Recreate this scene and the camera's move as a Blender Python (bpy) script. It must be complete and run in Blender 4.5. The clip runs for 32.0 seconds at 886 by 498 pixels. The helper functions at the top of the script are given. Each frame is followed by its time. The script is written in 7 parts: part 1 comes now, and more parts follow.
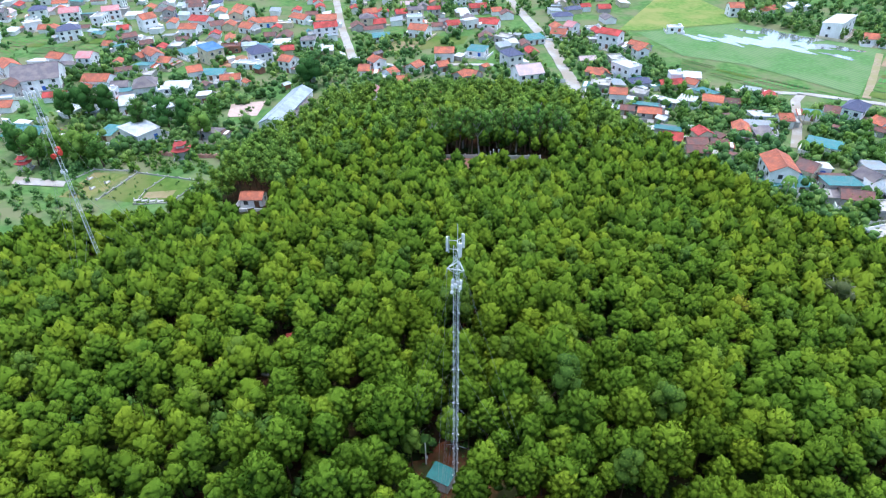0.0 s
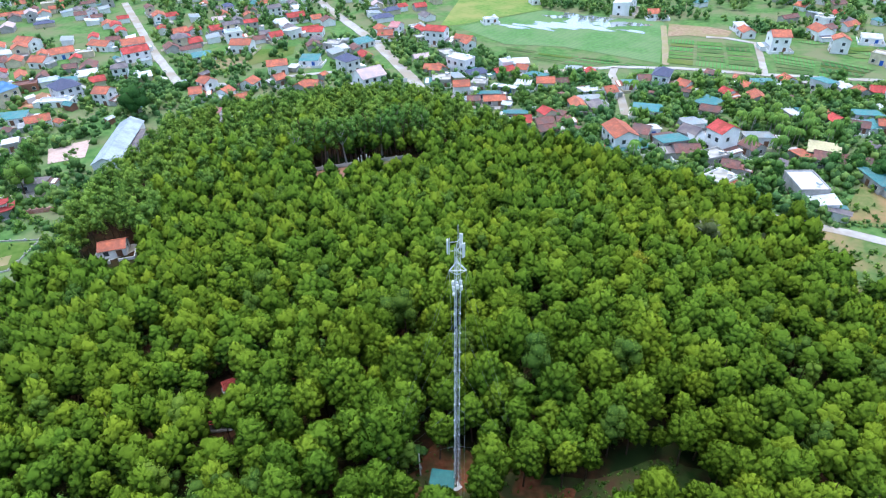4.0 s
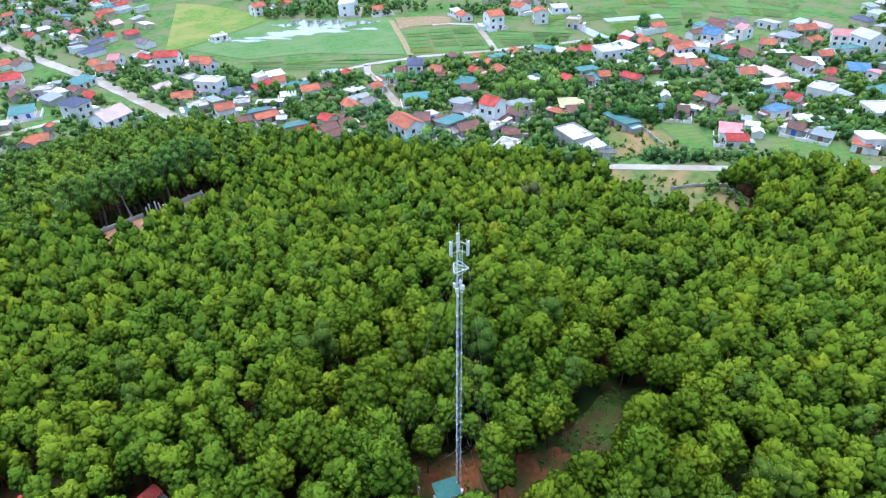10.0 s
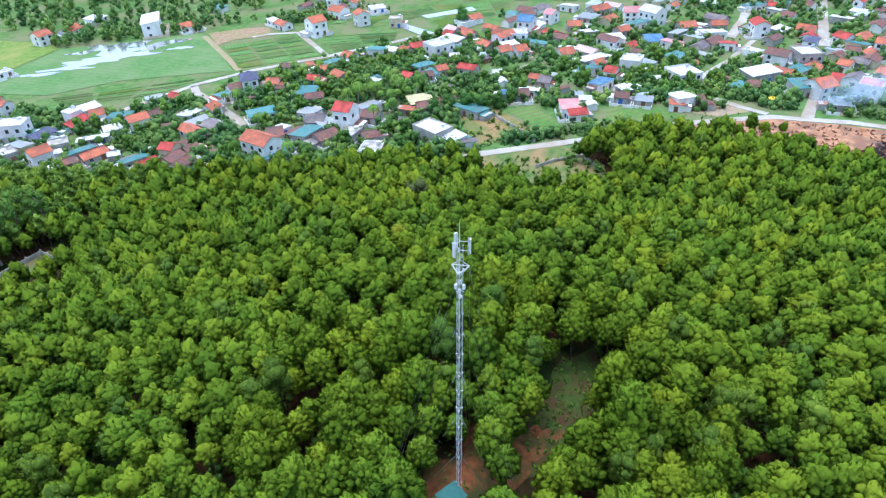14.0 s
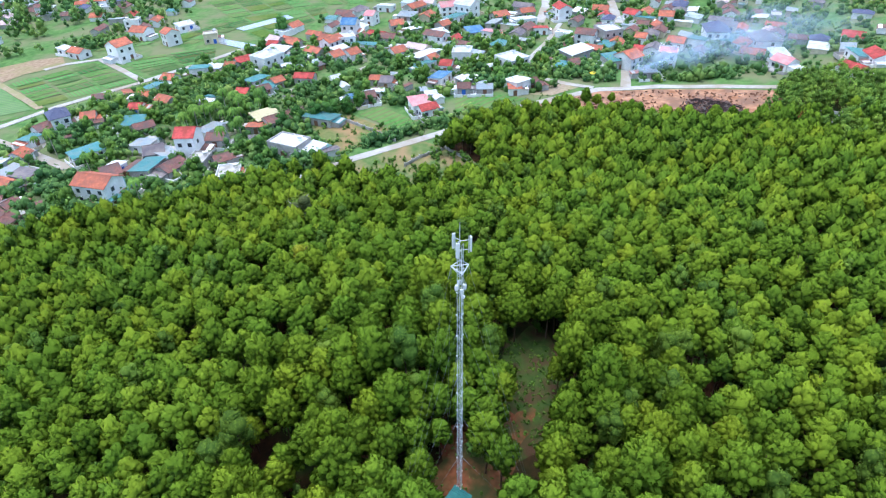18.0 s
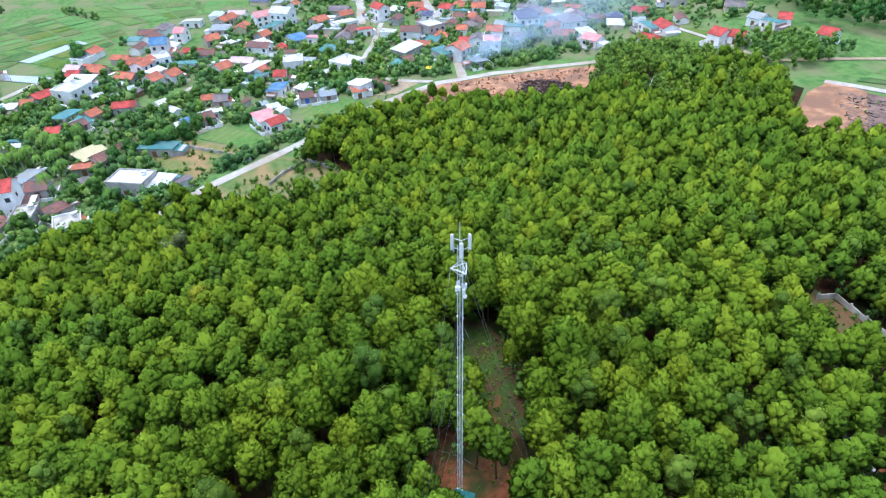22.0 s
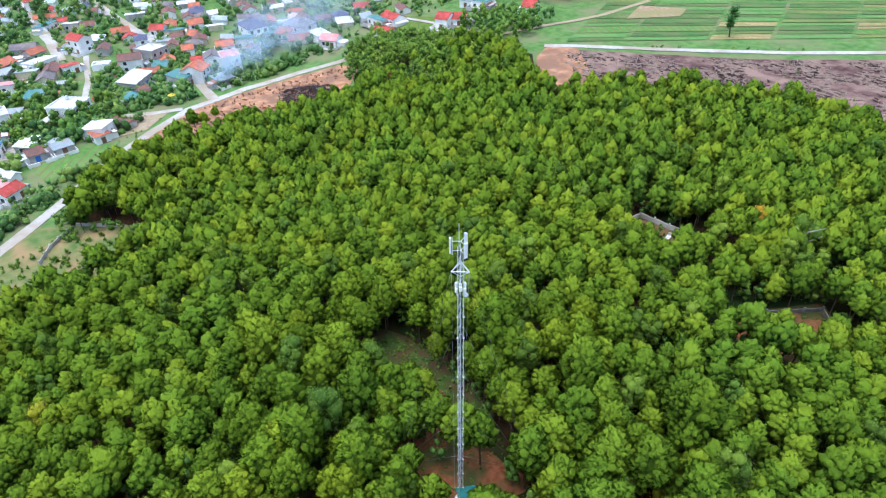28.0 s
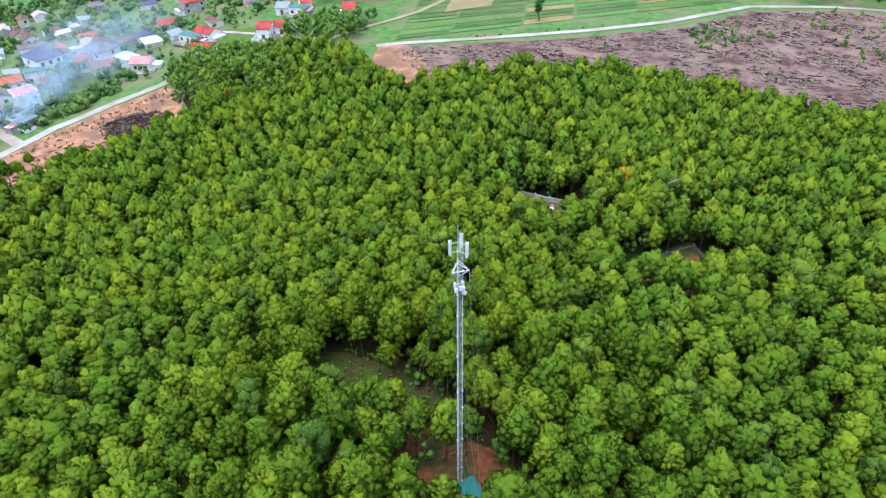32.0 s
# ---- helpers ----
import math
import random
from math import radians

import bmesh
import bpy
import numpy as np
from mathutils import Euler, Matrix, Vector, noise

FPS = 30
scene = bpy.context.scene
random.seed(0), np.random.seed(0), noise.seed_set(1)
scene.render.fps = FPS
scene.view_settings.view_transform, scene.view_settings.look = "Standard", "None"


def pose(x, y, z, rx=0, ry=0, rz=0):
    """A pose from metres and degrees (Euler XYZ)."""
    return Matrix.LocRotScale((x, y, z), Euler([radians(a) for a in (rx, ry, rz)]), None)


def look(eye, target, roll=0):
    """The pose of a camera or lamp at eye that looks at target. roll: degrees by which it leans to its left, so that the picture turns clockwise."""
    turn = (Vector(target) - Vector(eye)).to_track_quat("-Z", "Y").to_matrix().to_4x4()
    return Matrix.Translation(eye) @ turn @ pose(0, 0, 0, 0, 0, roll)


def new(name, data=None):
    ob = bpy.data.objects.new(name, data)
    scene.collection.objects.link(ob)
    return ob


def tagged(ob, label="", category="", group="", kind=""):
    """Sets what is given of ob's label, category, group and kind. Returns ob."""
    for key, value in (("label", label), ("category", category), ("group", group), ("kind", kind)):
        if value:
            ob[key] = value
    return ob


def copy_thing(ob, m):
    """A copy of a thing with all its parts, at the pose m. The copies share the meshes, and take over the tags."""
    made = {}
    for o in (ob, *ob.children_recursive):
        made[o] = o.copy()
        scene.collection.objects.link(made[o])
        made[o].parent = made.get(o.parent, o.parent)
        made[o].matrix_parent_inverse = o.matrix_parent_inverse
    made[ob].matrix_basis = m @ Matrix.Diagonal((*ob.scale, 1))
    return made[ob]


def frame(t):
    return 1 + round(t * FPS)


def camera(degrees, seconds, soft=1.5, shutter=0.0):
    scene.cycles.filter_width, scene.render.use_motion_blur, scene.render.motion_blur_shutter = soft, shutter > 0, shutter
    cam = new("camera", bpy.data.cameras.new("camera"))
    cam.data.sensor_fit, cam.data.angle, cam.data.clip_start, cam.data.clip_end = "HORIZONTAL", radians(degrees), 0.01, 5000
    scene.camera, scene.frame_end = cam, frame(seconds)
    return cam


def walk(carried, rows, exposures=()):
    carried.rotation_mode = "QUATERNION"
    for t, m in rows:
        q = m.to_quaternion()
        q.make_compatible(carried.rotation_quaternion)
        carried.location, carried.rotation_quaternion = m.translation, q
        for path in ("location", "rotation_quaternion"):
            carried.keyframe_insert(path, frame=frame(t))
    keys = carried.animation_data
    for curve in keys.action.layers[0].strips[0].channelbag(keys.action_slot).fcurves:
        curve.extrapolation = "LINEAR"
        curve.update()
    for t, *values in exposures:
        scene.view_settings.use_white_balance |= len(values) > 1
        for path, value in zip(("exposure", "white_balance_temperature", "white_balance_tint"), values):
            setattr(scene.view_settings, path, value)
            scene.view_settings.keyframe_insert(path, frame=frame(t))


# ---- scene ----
cam = camera(71.42, 32.0, soft=1.2)
PATH = [
    (0.0, (-0.59, -52.15, 77.10), (-1.22, -2.74, 43.06), -1.55),
    (1.0, (-4.75, -51.97, 77.20), (-1.45, -2.68, 43.15), -1.66),
    (2.0, (-8.89, -51.41, 77.27), (-1.67, -2.56, 43.19), -1.76),
    (3.0, (-12.97, -50.48, 77.30), (-1.88, -2.38, 43.20), -1.86),
    (4.0, (-16.95, -49.19, 77.31), (-2.05, -2.14, 43.18), -1.95),
    (5.0, (-20.80, -47.55, 77.29), (-2.20, -1.86, 43.13), -2.02),
    (6.0, (-24.48, -45.57, 77.25), (-2.29, -1.55, 43.06), -2.09),
    (7.0, (-27.97, -43.29, 77.20), (-2.35, -1.20, 42.96), -2.15),
    (8.0, (-31.25, -40.71, 77.12), (-2.35, -0.85, 42.84), -2.21),
    (9.0, (-34.28, -37.88, 77.04), (-2.29, -0.48, 42.71), -2.25),
    (10.0, (-37.06, -34.80, 76.94), (-2.19, -0.12, 42.57), -2.29),
    (11.0, (-39.56, -31.50, 76.84), (-2.03, 0.22, 42.41), -2.31),
    (12.0, (-41.76, -28.03, 76.73), (-1.83, 0.54, 42.25), -2.33),
    (13.0, (-43.67, -24.39, 76.62), (-1.59, 0.83, 42.08), -2.34),
    (14.0, (-45.26, -20.62, 76.52), (-1.32, 1.09, 41.91), -2.34),
    (15.0, (-46.54, -16.75, 76.41), (-1.02, 1.30, 41.74), -2.33),
    (16.0, (-47.49, -12.81, 76.32), (-0.70, 1.47, 41.58), -2.32),
    (17.0, (-48.13, -8.81, 76.23), (-0.38, 1.59, 41.43), -2.29),
    (18.0, (-48.45, -4.79, 76.16), (-0.05, 1.66, 41.29), -2.26),
    (19.0, (-48.46, -0.77, 76.10), (0.26, 1.69, 41.16), -2.21),
    (20.0, (-48.16, 3.22, 76.06), (0.55, 1.67, 41.05), -2.16),
    (21.0, (-47.55, 7.18, 76.04), (0.81, 1.63, 40.96), -2.10),
    (22.0, (-46.65, 11.07, 76.05), (1.03, 1.55, 40.89), -2.03),
    (23.0, (-45.46, 14.88, 76.08), (1.21, 1.46, 40.85), -1.95),
    (24.0, (-44.00, 18.59, 76.14), (1.35, 1.36, 40.84), -1.87),
    (25.0, (-42.26, 22.19, 76.24), (1.44, 1.26, 40.86), -1.77),
    (26.0, (-40.27, 25.66, 76.37), (1.48, 1.17, 40.92), -1.67),
    (27.0, (-38.03, 28.99, 76.54), (1.48, 1.12, 41.01), -1.56),
    (28.0, (-35.54, 32.17, 76.75), (1.43, 1.10, 41.15), -1.44),
    (29.0, (-32.83, 35.18, 77.00), (1.35, 1.14, 41.33), -1.31),
    (30.0, (-29.89, 38.02, 77.31), (1.25, 1.25, 41.56), -1.17),
    (31.0, (-26.73, 40.67, 77.66), (1.13, 1.42, 41.83), -1.02),
    (32.0, (-23.36, 43.13, 78.06), (1.02, 1.69, 42.17), -0.86),
]
walk(cam, [(t, look(eye, target, roll)) for t, eye, target, roll in PATH], exposures=((0.0, 1.2, 5700, 10), (16.0, 1.2, 5700, 10), (32.0, 1.2, 5950, 10)))

# ---- light ----
world = bpy.data.worlds.new("world")
scene.world = world
world.use_nodes = True
_n = world.node_tree.nodes
_sky = _n.new("ShaderNodeTexSky")
_sky.sky_type = "NISHITA"
_sky.sun_disc = False
_sky.sun_elevation, _sky.sun_rotation = radians(80), radians(22)
_sky.dust_density, _sky.air_density, _sky.ozone_density = 3.5, 1.0, 1.0
world.node_tree.links.new(_sky.outputs["Color"], _n["Background"].inputs["Color"])
_n["Background"].inputs["Strength"].default_value = 0.15
sun = new("sun", bpy.data.lights.new("sun", "SUN"))
sun.data.energy, sun.data.angle, sun.data.color = 0.95, radians(75), (0.88, 0.95, 1.0)
sun.matrix_world = look((0, 0, 300), (-6, -16, 200))


# ---- materials ----
def mat(name, c1, c2, scale=1.0, rough=0.8, metal=0.0, bump=0.3, detail=5.0, c3=None, scale2=0.12, rnd=0.0, spec=0.3, coords="Object", bscale=None, bdist=0.05):
    """Two-scale procedural surface: grain between c1 and c2, large stains towards c3; rnd varies each piece."""
    m = bpy.data.materials.new(name)
    m.use_nodes = True
    nt = m.node_tree
    N, L = nt.nodes, nt.links
    b = N["Principled BSDF"]
    b.inputs["Roughness"].default_value, b.inputs["Metallic"].default_value = rough, metal
    b.inputs["Specular IOR Level"].default_value = spec if rough < 0.9 else min(spec, 0.06)
    tc = N.new("ShaderNodeTexCoord") if coords == "Object" else N.new("ShaderNodeNewGeometry")
    vec = tc.outputs["Object"] if coords == "Object" else tc.outputs["Position"]
    n1 = N.new("ShaderNodeTexNoise")
    n1.inputs["Scale"].default_value, n1.inputs["Detail"].default_value = scale, detail
    L.new(vec, n1.inputs["Vector"])
    r1 = N.new("ShaderNodeValToRGB")
    r1.color_ramp.elements[0].position, r1.color_ramp.elements[1].position = 0.32, 0.68
    r1.color_ramp.elements[0].color, r1.color_ramp.elements[1].color = (*c1, 1), (*c2, 1)
    L.new(n1.outputs["Fac"], r1.inputs["Fac"])
    col = r1.outputs["Color"]
    if c3:
        n2 = N.new("ShaderNodeTexNoise")
        n2.inputs["Scale"].default_value, n2.inputs["Detail"].default_value = scale2, 4
        L.new(vec, n2.inputs["Vector"])
        r2 = N.new("ShaderNodeValToRGB")
        r2.color_ramp.elements[0].position, r2.color_ramp.elements[1].position = 0.42, 0.62
        L.new(n2.outputs["Fac"], r2.inputs["Fac"])
        mx = N.new("ShaderNodeMix")
        mx.data_type = "RGBA"
        L.new(r2.outputs["Color"], mx.inputs[0])
        L.new(col, mx.inputs[6])
        mx.inputs[7].default_value = (*c3, 1)
        col = mx.outputs[2]
    if rnd:
        oi = N.new("ShaderNodeObjectInfo")
        hs = N.new("ShaderNodeHueSaturation")
        mr = N.new("ShaderNodeMapRange")
        mr.inputs[3].default_value, mr.inputs[4].default_value = 1 - rnd, 1 + rnd
        L.new(oi.outputs["Random"], mr.inputs[0])
        L.new(mr.outputs[0], hs.inputs["Value"])
        L.new(col, hs.inputs["Color"])
        col = hs.outputs["Color"]
    L.new(col, b.inputs["Base Color"])
    if bump:
        bp = N.new("ShaderNodeBump")
        bp.inputs["Strength"].default_value, bp.inputs["Distance"].default_value = bump, bdist
        if bscale:
            n3 = N.new("ShaderNodeTexNoise")
            n3.inputs["Scale"].default_value, n3.inputs["Detail"].default_value = bscale, 3
            L.new(vec, n3.inputs["Vector"])
            L.new(n3.outputs["Fac"], bp.inputs["Height"])
        else:
            L.new(n1.outputs["Fac"], bp.inputs["Height"])
        L.new(bp.outputs["Normal"], b.inputs["Normal"])
    return m


def leaf_mat(name, dark, light, yellow, scale=2.5, bscale=9.0, bdist=0.12, spread=0.62):
    """Foliage: the tint attribute shifts each tree, an island's random each clump, noise the needles."""
    m = bpy.data.materials.new(name)
    m.use_nodes = True
    nt = m.node_tree
    N, L = nt.nodes, nt.links
    b = N["Principled BSDF"]
    b.inputs["Roughness"].default_value = 0.65
    b.inputs["Specular IOR Level"].default_value = 0.06
    g = N.new("ShaderNodeNewGeometry")
    oi = N.new("ShaderNodeObjectInfo")
    at = N.new("ShaderNodeAttribute")
    at.attribute_name = "tint"
    n1 = N.new("ShaderNodeTexNoise")
    n1.inputs["Scale"].default_value, n1.inputs["Detail"].default_value = scale, 6
    L.new(g.outputs["Position"], n1.inputs["Vector"])
    # young lightens leaf tips; pine crowns also store painted shading in it
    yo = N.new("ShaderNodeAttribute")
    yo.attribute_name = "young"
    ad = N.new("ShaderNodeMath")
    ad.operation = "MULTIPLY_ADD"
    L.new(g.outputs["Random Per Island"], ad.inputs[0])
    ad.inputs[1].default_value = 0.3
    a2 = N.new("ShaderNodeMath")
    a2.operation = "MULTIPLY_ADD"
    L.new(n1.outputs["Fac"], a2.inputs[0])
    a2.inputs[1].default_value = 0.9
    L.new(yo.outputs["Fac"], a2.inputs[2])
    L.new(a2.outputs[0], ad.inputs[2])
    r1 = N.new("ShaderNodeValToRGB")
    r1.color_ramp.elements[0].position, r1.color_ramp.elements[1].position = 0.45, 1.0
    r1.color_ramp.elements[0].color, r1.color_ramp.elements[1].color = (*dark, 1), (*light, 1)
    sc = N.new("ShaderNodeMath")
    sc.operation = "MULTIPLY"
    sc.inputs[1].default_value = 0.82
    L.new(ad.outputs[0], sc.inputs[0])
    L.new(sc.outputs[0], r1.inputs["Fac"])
    su = N.new("ShaderNodeMath")
    su.operation = "ADD"
    L.new(oi.outputs["Random"], su.inputs[0])
    L.new(at.outputs["Fac"], su.inputs[1])
    fr = N.new("ShaderNodeMath")
    fr.operation = "FRACT"
    L.new(su.outputs[0], fr.inputs[0])
    rr = N.new("ShaderNodeMapRange")
    rr.inputs[1].default_value, rr.inputs[2].default_value, rr.inputs[4].default_value = 0.55, 1.0, spread
    L.new(fr.outputs[0], rr.inputs[0])
    mx = N.new("ShaderNodeMix")
    mx.data_type = "RGBA"
    L.new(rr.outputs[0], mx.inputs[0])
    L.new(r1.outputs["Color"], mx.inputs[6])
    mx.inputs[7].default_value = (*yellow, 1)
    hs = N.new("ShaderNodeHueSaturation")
    vr = N.new("ShaderNodeMapRange")
    vr.inputs[3].default_value, vr.inputs[4].default_value = 0.78, 1.16
    L.new(fr.outputs[0], vr.inputs[0])
    L.new(vr.outputs[0], hs.inputs["Value"])
    n3 = N.new("ShaderNodeTexNoise")
    n3.inputs["Scale"].default_value, n3.inputs["Detail"].default_value = 0.045, 3
    L.new(g.outputs["Position"], n3.inputs["Vector"])
    r3 = N.new("ShaderNodeValToRGB")
    r3.color_ramp.elements[0].position, r3.color_ramp.elements[1].position = 0.36, 0.64
    r3.color_ramp.elements[0].color, r3.color_ramp.elements[1].color = (0.90, 0.98, 1.12, 1), (1.08, 1.02, 0.92, 1)
    L.new(n3.outputs["Fac"], r3.inputs["Fac"])
    m3 = N.new("ShaderNodeMix")
    m3.data_type, m3.blend_type = "RGBA", "MULTIPLY"
    m3.inputs[0].default_value = 1.0
    L.new(mx.outputs[2], m3.inputs[6])
    L.new(r3.outputs["Color"], m3.inputs[7])
    L.new(m3.outputs[2], hs.inputs["Color"])
    L.new(hs.outputs["Color"], b.inputs["Base Color"])
    n2 = N.new("ShaderNodeTexNoise")
    n2.inputs["Scale"].default_value, n2.inputs["Detail"].default_value = bscale, 3
    L.new(g.outputs["Position"], n2.inputs["Vector"])
    bp = N.new("ShaderNodeBump")
    bp.inputs["Strength"].default_value, bp.inputs["Distance"].default_value = 0.9, bdist
    L.new(n2.outputs["Fac"], bp.inputs["Height"])
    L.new(bp.outputs["Normal"], b.inputs["Normal"])
    tr, ms = N.new("ShaderNodeBsdfTranslucent"), N.new("ShaderNodeMixShader")
    L.new(hs.outputs["Color"], tr.inputs["Color"])
    ms.inputs[0].default_value = 0.2
    L.new(b.outputs[0], ms.inputs[1])
    L.new(tr.outputs[0], ms.inputs[2])
    L.new(ms.outputs[0], N["Material Output"].inputs["Surface"])
    return m


M_PINE = leaf_mat("pine_needles", (0.037, 0.086, 0.014), (0.150, 0.256, 0.018), (0.262, 0.312, 0.018), scale=7.0, bscale=6.0, bdist=0.18, spread=0.46)
M_LEAF = leaf_mat("broadleaf_foliage", (0.042, 0.108, 0.024), (0.165, 0.305, 0.052), (0.23, 0.34, 0.05), spread=0.4)
M_GARDEN = leaf_mat("garden_foliage", (0.034, 0.095, 0.030), (0.175, 0.325, 0.085), (0.27, 0.37, 0.085), spread=0.6)
M_GREYLEAF = leaf_mat("grey_green_foliage", (0.052, 0.112, 0.018), (0.165, 0.268, 0.034), (0.22, 0.30, 0.034))
M_ACACIA = leaf_mat("acacia_foliage", (0.050, 0.118, 0.022), (0.215, 0.345, 0.052), (0.27, 0.37, 0.05), spread=0.5)
M_BARK = mat("pine_bark", (0.07, 0.045, 0.03), (0.16, 0.11, 0.08), 6, 0.9, bump=0.6)
M_PALEBARK = mat("pale_bark", (0.30, 0.27, 0.22), (0.48, 0.44, 0.38), 5, 0.85)
M_STEEL = mat("galvanised_steel", (0.56, 0.59, 0.61), (0.72, 0.75, 0.77), 8, 0.45, metal=0.15, bump=0.05)
M_WHITE = mat("white_painted_plastic", (0.74, 0.75, 0.76), (0.84, 0.84, 0.84), 6, 0.4, bump=0.03)
M_WIRE = mat("guy_wire_strand", (0.30, 0.32, 0.33), (0.42, 0.44, 0.45), 9, 0.5, metal=0.5, bump=0)
M_REDPAINT = mat("red_painted_metal", (0.55, 0.05, 0.03), (0.66, 0.08, 0.05), 6, 0.5, bump=0.03)


# ---- ground ----
def smooth(a, b, v):
    t = np.clip((v - a) / (b - a), 0, 1)
    return t * t * (3 - 2 * t)


def level(x, y):
    """Height of the plain round the hill: low to the north and east, higher to the south."""
    return -18 + 14 * smooth(-60, 90, -0.5 * x - 0.87 * y)


def ground(x, y):
    """The hill top stands at 0 by the mast and runs out into the plain at about 130 m."""
    return level(x, y) * smooth(10, 130, np.hypot(x, y))


def mesh_object(name, verts, faces, material, parent=None, shade=False, tint=None, young=None, normals=None):
    """A mesh object from arrays; faces all have one number of corners."""
    me = bpy.data.meshes.new(name)
    verts, faces = np.asarray(verts, np.float32), np.asarray(faces, np.int32)
    k = faces.shape[1]
    me.vertices.add(len(verts))
    me.vertices.foreach_set("co", verts.ravel())
    me.loops.add(faces.size)
    me.loops.foreach_set("vertex_index", faces.ravel())
    me.polygons.add(len(faces))
    me.polygons.foreach_set("loop_start", np.arange(0, faces.size, k, dtype=np.int32))
    me.polygons.foreach_set("use_smooth", np.full(len(faces), shade))
    for key, values in (("tint", tint), ("young", young)):
        if values is not None:
            a = me.attributes.new(key, "FLOAT", "POINT")
            a.data.foreach_set("value", np.asarray(values, np.float32))
    me.update(calc_edges=True)
    if normals is not None:
        me.normals_split_custom_set_from_vertices(np.asarray(normals, np.float32))
    me.materials.append(material)
    ob = new(name, me)
    if parent:
        ob.parent = parent
    return ob


def sheet(name, xs, ys, lift, material):
    """A grid of the ground between the given x and y lines, lifted by lift."""
    X, Y = np.meshgrid(xs, ys)
    Z = ground(X, Y) + lift
    n, m = len(xs), len(ys)
    i = np.arange(n * m).reshape(m, n)
    f = np.stack([i[:-1, :-1], i[:-1, 1:], i[1:, 1:], i[1:, :-1]], -1).reshape(-1, 4)
    return mesh_object(name, np.stack([X, Y, Z], -1).reshape(-1, 3), f, material, shade=True)


M_GROUND = mat("grassy_village_ground", (0.065, 0.15, 0.04), (0.13, 0.235, 0.07), 0.35, 0.95, bump=0.5, c3=(0.175, 0.19, 0.095), scale2=0.06, coords="World")
_lines = np.concatenate([np.linspace(-1900, -420, 14), np.arange(-400, 401, 5.0), np.linspace(420, 1900, 14)])
ground_sheet = tagged(sheet("ground", _lines, _lines, 0.0, M_GROUND), "grassy green plain with a low wooded hill", "ground", kind="structure")


# ---- foliage building blocks ----
def ico(sub):
    bm = bmesh.new()
    bmesh.ops.create_icosphere(bm, subdivisions=sub, radius=1.0)
    v = np.array([p.co[:] for p in bm.verts])
    f = np.array([[p.index for p in q.verts] for q in bm.faces])
    bm.free()
    return v, f


ICO1, ICO2 = ico(1), ico(2)
OCTA = (np.array([[1, 0, 0], [-1, 0, 0], [0, 1, 0], [0, -1, 0], [0, 0, 1], [0, 0, -1.0]]) * 1.12,
        np.array([[0, 2, 4], [2, 1, 4], [1, 3, 4], [3, 0, 4], [2, 0, 5], [1, 2, 5], [3, 1, 5], [0, 3, 5]]))


def unit(v):
    return v / np.maximum(1e-6, np.linalg.norm(v, axis=-1, keepdims=True))


